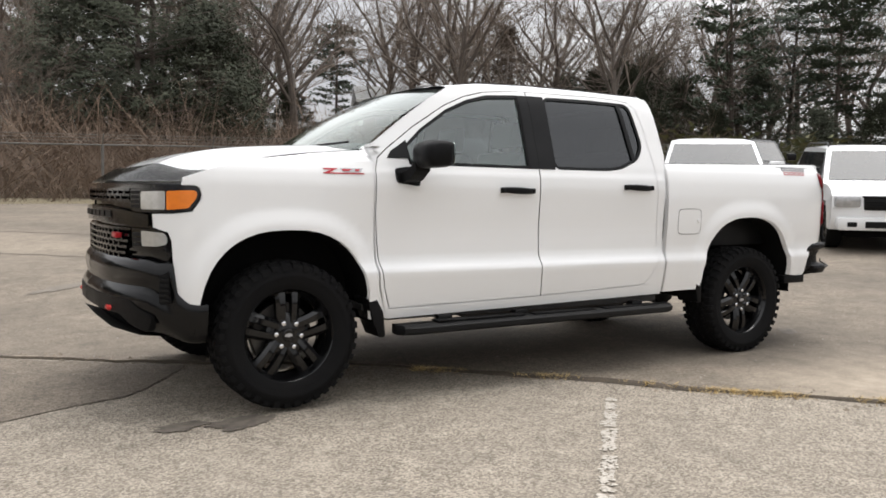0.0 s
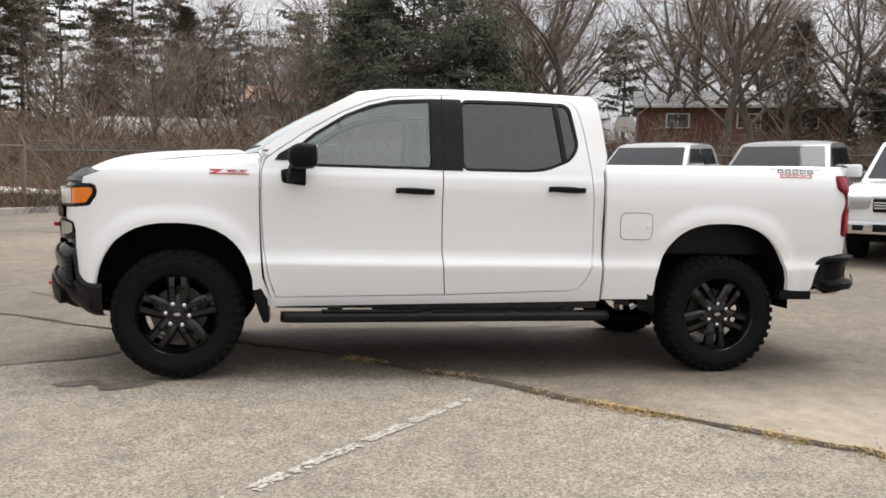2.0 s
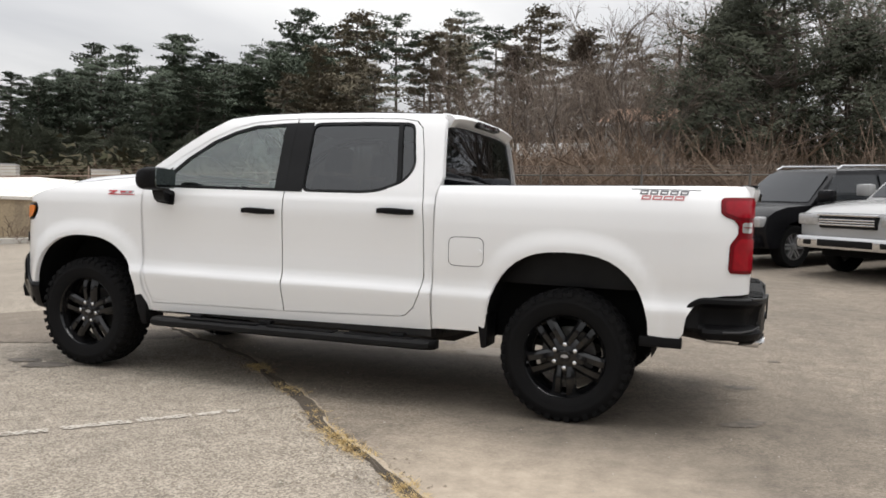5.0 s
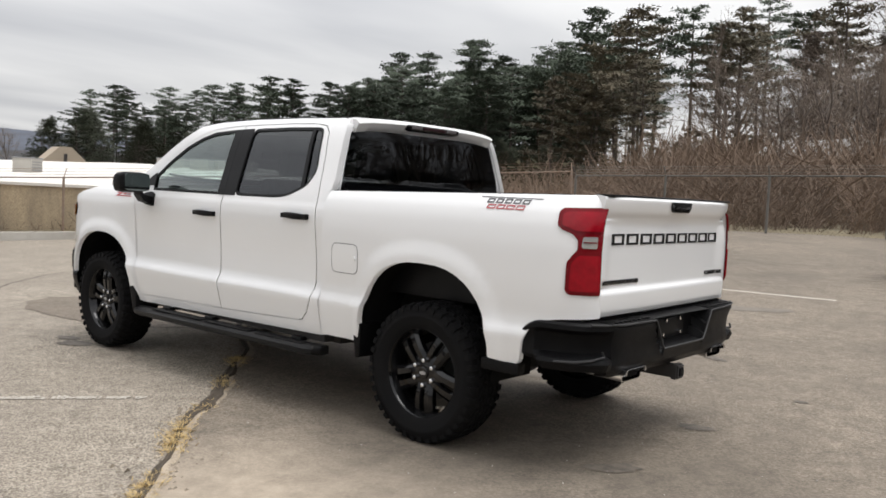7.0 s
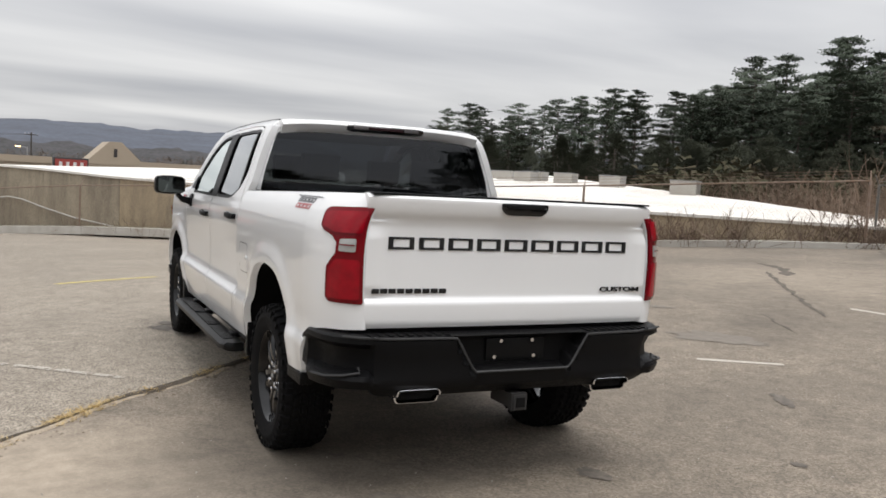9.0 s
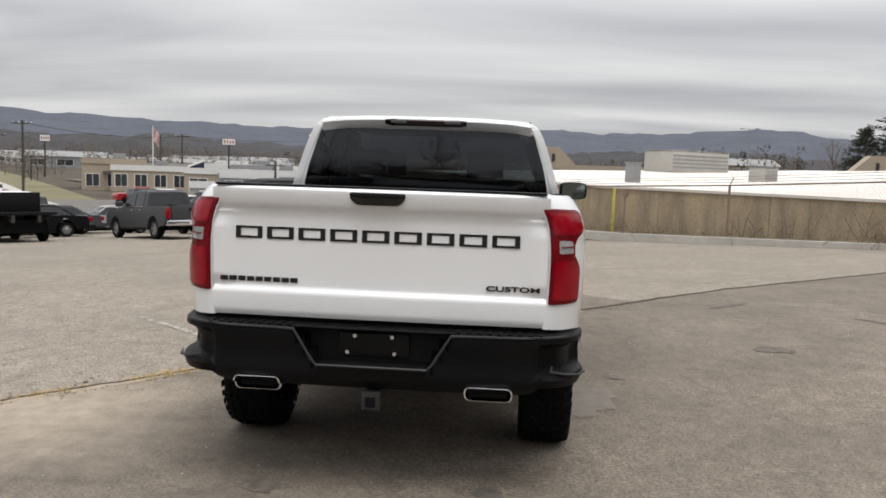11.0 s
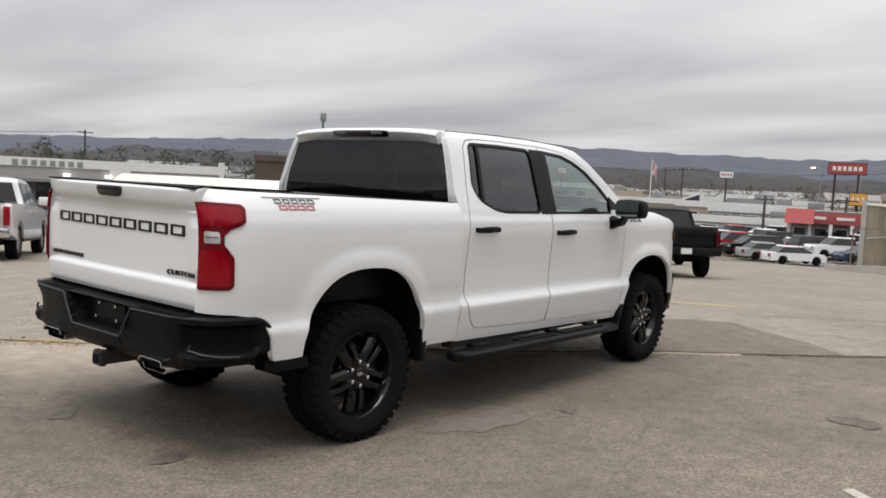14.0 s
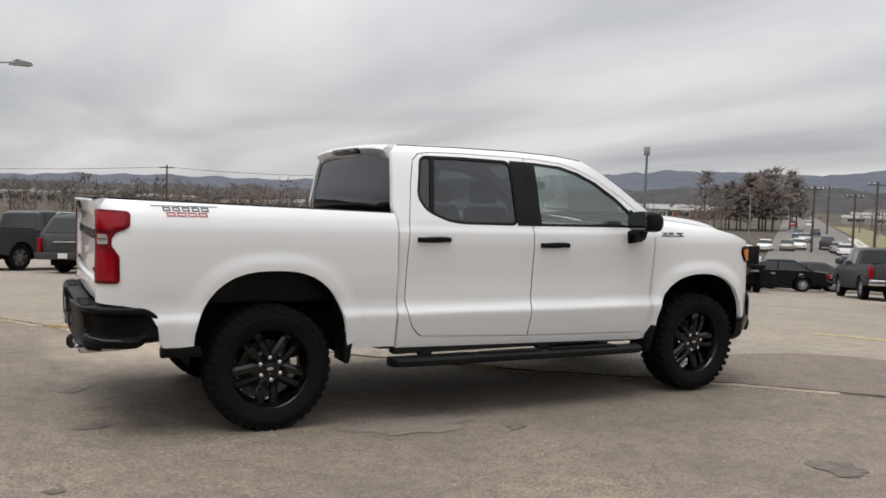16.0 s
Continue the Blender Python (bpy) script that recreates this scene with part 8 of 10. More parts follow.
def wheel_meshes(R, bright):
    key = (R, bright)
    if key not in WHEELS:
        ri = R * 0.64
        t = mesh_of(lathe_bm([(ri, -0.11), (R * 0.93, -0.125), (R, -0.09), (R, 0.09), (R * 0.93, 0.125), (ri, 0.11)], 28), "tyre", RUBBER)
        rim = mesh_of(lathe_bm([(ri + 0.005, 0.10), (ri, 0.112), (ri * 0.93, 0.105), (ri * 0.88, 0.05), (ri * 0.85, 0.0), (0.0, 0.0)], 28), "rim", SATIN_BLACK if not bright else DISC)
        bm = bmesh.new()
        for k in range(6):
            a = k * math.pi / 3
            c, s = math.cos(a), math.sin(a)
            for off in (-0.028, 0.028):
                rows = []
                for r, y in ((0.03, 0.085), (ri * 0.55, 0.095), (ri * 0.94, 0.098)):
                    ring = []
                    for d, yy in ((-0.02, y - 0.04), (-0.016, y), (0.016, y), (0.02, y - 0.04)):
                        px, pz = r, off * (1 + r) + d
                        ring.append((px * c - pz * s, yy, px * s + pz * c))
                    rows.append(ring)
                loft_bm(rows, closed=True, caps=True, bm=bm)
        tube_bm([(0, 0.0, 0), (0, 0.095, 0), (0, 0.105, 0)], [0.07, 0.065, 0.05], 12, bm)
        bmesh.ops.recalc_face_normals(bm, faces=bm.faces[:])
        WHEELS[key] = t, rim, mesh_of(bm, "spokes", ALLOY if bright else GLOSS_BLACK)
    return WHEELS[key]


def place_on_lot(x, y, yaw, s):
    """Stands a vehicle on the sloping ground."""
    a = radians(yaw)
    f, l = Vector((math.cos(a), math.sin(a))), Vector((-math.sin(a), math.cos(a)))
    g = lambda u, v: ground_z(x + f.x * u + l.x * v, y + f.y * u + l.y * v)
    rise = (g(s["wb"] / 2, 0) - g(-s["wb"] / 2, 0)) / s["wb"]
    bank = (g(0, 0.85) - g(0, -0.85)) / 1.7
    z = (g(s["wb"] / 2, 0) + g(-s["wb"] / 2, 0)) / 2
    return Matrix.Translation((x, y, z)) @ Matrix.Rotation(a, 4, "Z") @ Matrix.Rotation(-math.atan(rise), 4, "Y") @ Matrix.Rotation(math.atan(bank), 4, "X")


def vehicle(kind, color, label, x=0.0, y=0.0, yaw=47.0, category="", bright=True, trim=None, flatbed=False, m=None, lift=0.0, group="parked vehicles"):
    """A parked vehicle standing with the middle of its wheelbase at (x, y)."""
    s = dict(SIZES[kind])
    half = s["w"] / 2
    body_mat = PAINT[color]
    trim = trim or (CHROME if bright else SATIN_BLACK)
    name = {"pickup": "pickup_truck", "suv": "suv", "car": "car"}[kind]
    v = thing(name, label, category or {"pickup": "pickup truck", "suv": "suv", "car": "car"}[kind], m or place_on_lot(x, y, yaw, s), group)
    R, wf, wr = s["R"], s["wb"] / 2, -s["wb"] / 2
    f, r, sill, belt, hood, h = s["f"], s["r"], s["sill"] + lift, s["belt"] + lift, s["hood"] + lift, s["h"] + lift
    rear_top = s["bed"] + lift if s["bed"] else belt
    low = [(r + 0.06, sill + 0.12), (r, sill + 0.28), (r + 0.02, rear_top - 0.10), (r + 0.07, rear_top)]
    if s["bed"]:
        low += [(s["c0"] - 0.08, rear_top + 0.01), (s["c0"] - 0.05, belt + 0.03)]
    else:
        low += [(s["c0"], belt + 0.03)]
    low += [(s["a0"], belt - 0.01), (s["a0"] + 0.55, hood + 0.035), (f - 0.30, hood - 0.03), (f - 0.07, hood - 0.13), (f, hood - 0.30), (f - 0.01, sill + 0.20), (f - 0.10, sill + 0.02)]
    low += arch(wf, R + 0.10, R, sill)[::-1] + [((wf + wr) / 2, sill)] + arch(wr, R + 0.10, R, sill)[::-1]
    if flatbed:
        low = [(s["c0"] - 0.12, sill), (s["c0"] - 0.12, belt + 0.02), (s["c0"], belt + 0.03)] + low[6:-10] + [((wf + wr) / 2, sill)]
    part("body", car_shell(low, half, 0.07), body_mat, v, sharp=40)
    # cabin: roof and pillars
    cw = half - 0.05
    roof = [(s["c0"], belt - 0.02), (s["c1"] - 0.02, h - 0.10), (s["c1"] + 0.12, h - 0.015), ((s["a1"] + s["c1"]) / 2, h), (s["a1"] - 0.15, h - 0.02), (s["a1"] + 0.03, h - 0.08), (s["a0"], belt - 0.04)]
    rows = []
    lean = 0.19
    side_y = lambda z: cw - lean * max(0.0, z - belt) / (h - belt)
    for u in (-1.0, -0.95, -0.8, -0.4, 0.0, 0.4, 0.8, 0.95, 1.0):
        rows.append([(px - (0.10 if px > 0 and pz < h - 0.05 else 0.03) * u ** 2, u * side_y(pz), pz - 0.05 * abs(u) ** 6 * (1 if pz > h - 0.2 else 0)) for px, pz in roof])
    bm = loft_bm(rows, closed=True, caps=True)
    bmesh.ops.recalc_face_normals(bm, faces=bm.faces[:])
    part("cabin", bm, body_mat, v, sharp=40)
    # glass set on the cabin
    ztop, zlow = h - 0.14, belt + 0.035
    fx = lambda z: s["a0"] + (s["a1"] + 0.03 - s["a0"]) * (z - belt + 0.04) / (h - 0.08 - belt + 0.04)
    rx = lambda z: s["c0"] + (s["c1"] - 0.02 - s["c0"]) * (z - belt + 0.02) / (h - 0.10 - belt + 0.02)
    front_foot = fx(zlow) - 0.32
    cuts = [front_foot, (s["a1"] + s["c1"]) / 2 + 0.12] + ([rx(zlow) + 0.16] if kind != "suv" else [-1.42, rx(zlow) + 0.16])
    for sd in (1, -1):
        for k, (x1, x0) in enumerate(zip(cuts, cuts[1:])):
            x1 -= 0.045 if k else 0.0
            x0 += 0.045
            top1 = fx(ztop) - 0.16 if k == 0 else x1
            top0 = rx(ztop) + 0.16 if k == len(cuts) - 2 else x0
            quad = [(x0, zlow), (x1, zlow), (min(top1, x1), ztop), (max(top0, x0), ztop)]
            rows = []
            for px, pz in rounded(quad, 0.05, 3):
                rows.append([(px, sd * (side_y(pz) - 0.02), pz), (px, sd * (side_y(pz) + 0.008 + 0.0 * pz), pz)])
            bm = bmesh.new()
            ring = [bm.verts.new(p[1]) for p in rows]
            back = [bm.verts.new(p[0]) for p in rows]
            bm.faces.new(ring)
            for i in range(len(ring)):
                bm.faces.new((ring[i], ring[(i + 1) % len(ring)], back[(i + 1) % len(ring)], back[i]))
            bmesh.ops.recalc_face_normals(bm, faces=bm.faces[:])
            part("side_window", bm, CAR_GLASS, v, "dark tinted side window", smooth=False)
        if bright:
            part("window_trim", box_bm(cuts[-1] + 0.02, front_foot, sd * (side_y(belt) - 0.01), sd * (side_y(belt) + 0.012), belt + 0.005, belt + 0.03), trim, v)
        part("mirror", box_bm(s["a0"] - 0.42, s["a0"] - 0.22, sd * (half - 0.02), sd * (half + 0.26), belt + 0.02, belt + 0.24, 0.05), SATIN_BLACK if not bright else body_mat, v)
        for hx in (((s["a1"] + s["c1"]) / 2 + 0.22), cuts[-1] + 0.18):
            part("door_handle", box_bm(hx, hx + 0.2, sd * (half - 0.05), sd * (half + 0.025), belt - 0.17, belt - 0.13, 0.012), trim, v)
        for hx in (front_foot + 0.05, (s["a1"] + s["c1"]) / 2 + 0.10, cuts[-1] - 0.05):
            part("door_seam", box_bm(hx - 0.006, hx + 0.006, sd * (half - 0.08), sd * (half * (1 - 0.07 * max(0, belt - 0.8)) + 0.001), sill + 0.1, belt - 0.02), WELL, v)
    for name2, at, lo, hi, wdt in (("windscreen", fx, belt + 0.02, h - 0.11, 0.085), ("rear_window", rx, belt + 0.06, h - 0.15, 0.13)):
        ahead = name2 == "windscreen"
        rows = []
        for z in (lo, (lo + hi) / 2, hi):
            row = []
            for u in (-1, -0.86, -0.6, -0.3, 0, 0.3, 0.6, 0.86, 1):
                y = u * (side_y(z) - wdt)
                row.append((at(z) + (0.016 if ahead else -0.014) - (0.10 if ahead else 0.03) * (y / side_y(z)) ** 2, y, z))
            rows.append(row)
        part(name2, loft_bm(rows), CAR_GLASS, v, "dark windscreen" if ahead else "dark rear window", sharp=80)
    # front: grille, lamps, bumper
    gz = (hood + sill) / 2 + 0.13
    nose = lambda yy: f - 0.10 * (yy / half) ** 2
    gr = part("grille", box_bm(f - 0.12, f + 0.012, -half * 0.52, half * 0.52, gz - 0.14, hood - 0.17, 0.03), SATIN_BLACK, v, "black grille")
    for k in range(3):
        z = gz - 0.09 + k * (hood - 0.30 - gz + 0.14) / 2
        part("bar", box_bm(f, f + 0.03, -half * 0.5, half * 0.5, z, z + 0.025, 0.006), trim, gr)
    part("grille_surround", box_bm(f - 0.04, f + 0.02, -half * 0.55, half * 0.55, hood - 0.18, hood - 0.145, 0.01), trim, v)
    part("front_bumper", box_bm(f - 0.25, f + 0.06, -half * 0.93, half * 0.93, sill + 0.02, sill + 0.24, 0.06), trim if kind == "pickup" else body_mat, v)
    part("air_intake", box_bm(f + 0.03, f + 0.07, -half * 0.5, half * 0.5, sill + 0.07, sill + 0.18, 0.01), SATIN_BLACK, v)
    for sd in (1, -1):
        part("headlamp", box_bm(f - 0.36, f - 0.025, sd * half * 0.56, sd * half * 0.965, hood - 0.34, hood - 0.15, 0.045), LAMP_GLASS, v, "clear headlamp")
        part("fog_lamp", box_bm(f + 0.0, f + 0.066, sd * half * 0.62, sd * half * 0.78, sill + 0.08, sill + 0.17, 0.02), SATIN_BLACK, v)
        if not flatbed:
            tl = (rear_top - 0.52, rear_top - 0.10) if kind != "car" else (rear_top - 0.28, rear_top - 0.08)
            part("tail_lamp", box_bm(r + 0.0, r + 0.20, sd * (half * 0.83), sd * (half * 0.955), tl[0], tl[1], 0.025), SMOKED if kind == "pickup" and (color == "black" or not bright) else RED_LENS, v, "red tail lamp")
    # rear
    if not flatbed:
        part("rear_bumper", box_bm(r - 0.13, r + 0.25, -half * 0.95, half * 0.95, sill + 0.06, sill + 0.28, 0.05), trim if kind == "pickup" else body_mat, v)
        part("number_plate", box_bm(r - 0.142, r - 0.125, -0.15, 0.15, sill + 0.10, sill + 0.25), PLATE, v, "pale plate with no readable marks")
        if kind == "pickup":
            part("tailgate", box_bm(r - 0.015, r + 0.08, -half * 0.78, half * 0.78, sill + 0.33, rear_top - 0.03, 0.02), body_mat, v)
            part("tailgate_handle", box_bm(r - 0.03, r, -0.14, 0.14, rear_top - 0.22, rear_top - 0.13, 0.015), SATIN_BLACK, v)
            part("bed_cover", box_bm(r + 0.10, s["c0"] - 0.14, -half * 0.84, half * 0.84, rear_top - 0.02, rear_top + 0.022, 0.015), SATIN_BLACK, v, "black bed cover")
        else:
            part("trim_bar", box_bm(r - 0.012, r + 0.05, -half * 0.4, half * 0.4, rear_top - 0.24, rear_top - 0.20, 0.01), trim, v)
    else:
        part("flatbed", box_bm(r, s["c0"] - 0.2, -half - 0.06, half + 0.06, 0.98, 1.10, 0.02), SATIN_BLACK, v, "black steel flatbed")
        part("headboard", box_bm(s["c0"] - 0.22, s["c0"] - 0.14, -half + 0.05, half - 0.05, 1.10, 1.85, 0.02), SATIN_BLACK, v, "black steel headboard")
        for sd in (1, -1):
            part("frame_rail", box_bm(r, s["c0"], sd * 0.38, sd * 0.50, 0.72, 0.98), CHASSIS, v)
            part("mudguard", box_bm(wr - 0.5, wr + 0.5, sd * 0.62, sd * 1.08, 0.90, 0.98, 0.03), SATIN_BLACK, v)
    if kind == "suv":
        for sd in (1, -1):
            part("roof_rail", tube_bm([(s["c1"] + 0.1, sd * (cw - lean - 0.03), h - 0.03), (s["c1"] + 0.25, sd * (cw - lean - 0.04), h + 0.03), (s["a1"] - 0.35, sd * (cw - lean - 0.04), h + 0.035), (s["a1"] - 0.2, sd * (cw - lean - 0.03), h - 0.03)], 0.018, 6), trim, v)
    part("underbody", box_bm(r + 0.3, f - 0.3, -half + 0.30, half - 0.30, sill - 0.12, sill + 0.35), WELL, v)
    part("lower_sill", box_bm(wr + R + 0.1, wf - R - 0.1, -half * 0.985, half * 0.985, sill - 0.07, sill + 0.03, 0.02), SATIN_BLACK, v)
    tyre, rim, spokes = wheel_meshes(R, bright)
    for wx in (wf, wr):
        for sd in (1, -1):
            w = child("wheel", rim, v, Matrix.Translation((wx, sd * (half - 0.15), R)) @ Matrix.Rotation(0 if sd > 0 else math.pi, 4, "Z"))
            child("tyre", tyre, w)
            child("spokes", spokes, w)
    return v


def by_wheel(x, y, yaw, kind, end, sd):
    """Middle of the wheelbase from where one wheel stands: end 1 front, -1 rear; sd 1 left, -1 right."""
    s = SIZES[kind]
    a = radians(yaw)
    u, w = -end * s["wb"] / 2, -sd * (s["w"] / 2 - 0.15)
    return x + u * math.cos(a) - w * math.sin(a), y + u * math.sin(a) + w * math.cos(a)


# the row beyond the tail of the white truck, noses to the lot
for kind, color, label, wx, wy, yaw, bright in (
        ("suv", "black", "black suv with bright window trim parked nose out", -3.7, -10.25, 45, True),
        ("pickup", "silver", "silver pickup truck with a chrome-framed black grille", -5.8, -8.65, 45, True),
        ("pickup", "pewter", "pewter grey pickup truck with chrome grille and alloy wheels", -7.4, -6.35, 45, True),
        ("pickup", "white", "white pickup truck with a chrome bumper", -9.08, -4.6, 45, True),
        ("suv", "white", "white suv with a black grille facing the lot", -11.1, -2.65, 45, False)):
    cx, cy = by_wheel(wx, wy, yaw, kind, 1, 1)
    vehicle(kind, color, label, cx, cy, yaw, bright=bright)
# one more stands farther back by the fence
vehicle("pickup", "black", "black pickup truck with a chrome grille by the fence", -18.4, -12.8, 50)
# the rows on the far side of the lot
for kind, color, label, wx, wy, yaw, sd, bright, lift in (
        ("pickup", "black", "black lifted pickup truck with black wheels", 17.45, 4.9, 42, -1, False, 0.10),
        ("pickup", "grey", "dark grey pickup truck with chrome wheels", 23.6, 12.9, 48, 1, True, 0.0),
        ("pickup", "black", "black pickup truck parked on the sloping lot", 28.6, 12.2, 48, 1, False, 0.0),
        ("pickup", "grey", "grey pickup truck with a black rear bumper", 19.9, 22.6, 56, 1, False, 0.05),
        ("pickup", "maroon", "dark maroon pickup truck with a bright bumper", 17.0, 24.2, 54, 1, True, 0.0),
        ("pickup", "white", "white pickup truck with a chrome rear bumper", 14.3, 25.9, 56, 1, True, 0.0),
        ("pickup", "black", "black pickup truck with stickers on its window", 11.3, 27.4, 56, 1, True, 0.0),
        ("pickup", "white", "white pickup truck parked on the far side", 2.9, 15.2, 58, -1, True, 0.0),
        ("suv", "grey", "dark grey suv with bright alloy wheels", -0.6, 20.7, 52, -1, True, 0.0),
        ("pickup", "grey", "dark grey pickup truck with bright wheels", -3.2, 22.6, 40, -1, True, 0.0),
        ("pickup", "silver", "silver pickup truck parked beyond the suv", 3.2, 27.5, 52, -1, True, 0.0)):
    cx, cy = by_wheel(wx, wy, yaw, kind, -1, sd)
    vehicle(kind, color, label, cx, cy, yaw, bright=bright, lift=lift)
cx, cy = by_wheel(21.6, 18.2, 47, "pickup", -1, 1)
vehicle("pickup", "white", "white chassis cab truck with a black flatbed", cx, cy, 47, category="truck", flatbed=True)
for cx, cy, color in ((27.5, 20.5, "black"), (31.5, 22.0, "grey"), (30.0, 25.0, "white"), (34.5, 17.5, "black"), (35.5, 21.0, "silver")):
    vehicle("car", color, color + " car parked below the lot edge", cx, cy, 135)


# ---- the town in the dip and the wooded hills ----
# the blue-grey of distant haze is put into the far ridge's base colour
HILL_FAR = material("hazed_wooded_hills", (0.105, 0.115, 0.14), rough=1.0, spec=0.1, second=(0.085, 0.09, 0.105), scale=0.012, amount=0.9, grain=0.12, grain_scale=0.10)
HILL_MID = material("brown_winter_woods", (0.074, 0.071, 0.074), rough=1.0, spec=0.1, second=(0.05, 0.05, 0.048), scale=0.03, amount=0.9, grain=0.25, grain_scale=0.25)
FAR_TWIG = material("far_bare_crowns", (0.135, 0.108, 0.09), rough=1.0, spec=0.1, second=(0.075, 0.065, 0.055), scale=0.05, amount=0.9)
FAR_GREEN = material("far_evergreen_crowns", (0.040, 0.048, 0.036), rough=1.0, spec=0.1, second=(0.024, 0.03, 0.024), scale=0.05, amount=0.9)
TOWN_ROAD = speckled("town_asphalt", (0.155, 0.143, 0.127), (0.115, 0.107, 0.095), (0.20, 0.187, 0.167), 0.25, 0.6, (0.14, 0.128, 0.112), relief=0.1)
TOWN_GRASS = material("pale_winter_lawn", (0.20, 0.185, 0.095), rough=1.0, second=(0.14, 0.12, 0.07), scale=0.08, amount=0.9)
RIDGE = [(-100, 2.0), (-60, 2.2), (-21, 2.7), (-17, 3.15), (-14, 3.2), (-11, 2.94), (-5.8, 2.7), (-2.8, 2.95), (1.4, 2.9), (4.5, 2.63), (7.4, 2.72), (11, 2.8), (15, 2.5), (23, 2.64), (30, 2.8), (34, 3.0), (37, 2.6), (40, 2.57), (43, 2.65), (47, 2.7), (50, 2.42), (57, 2.0), (66, 1.63), (74, 1.3), (84, 1.24), (91, 0.9), (110, 0.9), (150, 1.4), (185, 2.0)]


def ridge(name, mat, label, radius, depth, table, base, rough, seed):
    """A long hill: a crest that follows the table of (azimuth, elevation), with slopes before and behind."""
    rows = []
    n = 620
    for k in range(n + 1):
        az = -100 + 285 * k / n
        a = radians(az)
        top = radius * math.tan(radians(curve(table, az))) + 1.5
        row = []
        for i in range(9):
            u = i / 8
            rr = radius - depth * (1 - u)
            h = base + (top - base) * u ** 0.8 + rough * (0.35 + 0.65 * u) * noise.noise((math.cos(a) * rr * 0.02 + seed, math.sin(a) * rr * 0.02, u * 2)) + rough * 0.5 * noise.noise((math.cos(a) * rr * 0.09 + seed, math.sin(a) * rr * 0.09, 1))
            row.append((-5 + rr * math.cos(a), rr * math.sin(a), h))
        row.append((-5 + (radius + 300) * math.cos(a), (radius + 300) * math.sin(a), base))
        rows.append(row)
    whole(name, loft_bm(rows), mat, label, "hills", kind="structure", sharp=180)


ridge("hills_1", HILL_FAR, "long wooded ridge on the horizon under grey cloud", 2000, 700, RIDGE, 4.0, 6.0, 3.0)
ridge("hills_2", HILL_MID, "brown winter woods on the lower hills", 1050, 260, [(a, 0.70 + 0.30 * e + 0.10 * math.sin(a * 0.35) - (0.45 if a > 60 else 0)) for a, e in RIDGE], 1.0, 7.0, 11.0)


def far_woods(name, mat, label, count, place, seed, leaves=26):
    """Many small far crowns, each a stem and a loose clump."""
    rng = random.Random(seed)
    bm = bmesh.new()
    for k in range(count):
        x, y, h = place(rng)
        z = terrain_z(x, y) - 0.3
        tube_bm([(x, y, z), (x, y, z + h * 0.7)], [h * 0.02, h * 0.008], 3, bm, caps=False)
        for j in range(leaves):
            f = rng.uniform(0.25, 1.0)
            wide = h * 0.30 * math.sin(math.pi * min(1, 0.15 + f * 0.78))
            c = Vector((x + rng.gauss(0, 0.55) * wide, y + rng.gauss(0, 0.55) * wide, z + h * f))
            a = Vector((rng.gauss(0, 1), rng.gauss(0, 1), rng.gauss(0.4, 0.8))).normalized() * h * rng.uniform(0.07, 0.16)
            b = a.orthogonal().normalized() * h * rng.uniform(0.010, 0.028)
            bm.faces.new([bm.verts.new(c - b), bm.verts.new(c + b), bm.verts.new(c + a)])
    whole(name, bm, mat, label, "woods", kind="stuff", smooth=False)


def off_road(az, d):
    return abs(az - 38.5) > 2.2 + 260 / d


def town_spot(low, high, size, left=-18, right=125):
    def place(rng):
        while True:
            az, d = rng.uniform(left, right), low * (high / low) ** rng.random()
            if off_road(az, d) and not (-24 < az < 8 and d < 130):
                return d * math.cos(radians(az)) - 4, d * math.sin(radians(az)) - 3, rng.uniform(*size)
    return place


far_woods("town_trees", FAR_TWIG, "bare winter trees among the town's roofs", 1000, town_spot(170, 520, (4, 8)), 71, 44)
far_woods("near_town_trees", FAR_TWIG, "small bare trees along the town's lots", 170, town_spot(135, 190, (3, 5.5), 8), 80, 70)
far_woods("town_evergreens", FAR_GREEN, "dark evergreens among the town's roofs", 130, town_spot(150, 520, (4, 7)), 72, 40)
far_woods("outer_woods", FAR_TWIG, "brown winter woods beyond the town", 2200, town_spot(480, 860, (7, 11)), 73, 18)
far_woods("outer_evergreens", FAR_GREEN, "dark pines in the woods beyond the town", 260, town_spot(450, 860, (7, 11)), 74, 18)
far_woods("tall_bare_grove", FAR_TWIG, "tall grove of bare trees by the road", 16, lambda r: (r.gauss(150, 4.5), r.gauss(131, 4.5), r.uniform(10, 14.5)), 75, 300)
far_woods("slope_woods", FAR_TWIG, "brown bare woods on the slope beyond the lot", 260, lambda r: (lambda az, d: (d * math.cos(radians(az)), d * math.sin(radians(az)), r.uniform(4, 8)))(r.uniform(64, 112), r.uniform(110, 330)), 78, 60)
far_woods("back_woods", TWIG, "grey-brown winter woods behind the near trees", 620, lambda r: (lambda az, d: (d * math.cos(radians(az)), d * math.sin(radians(az)), r.uniform(5, 11)))(r.uniform(-215, -66), r.uniform(100, 170)), 79, 110)
far_woods("low_scrub", FAR_TWIG, "brown scrub below the edge of the lot", 120, lambda r: (lambda az, d: (d * math.cos(radians(az)), d * math.sin(radians(az)), r.uniform(1.0, 2.4)))(r.uniform(42, 100), r.uniform(46, 75)), 76, 30)
far_woods("dark_hill_trees", FAR_GREEN, "dark trees behind the pale dealership", 40, lambda r: (r.uniform(60, 100), r.uniform(112, 150), r.uniform(6, 9)), 77, 60)

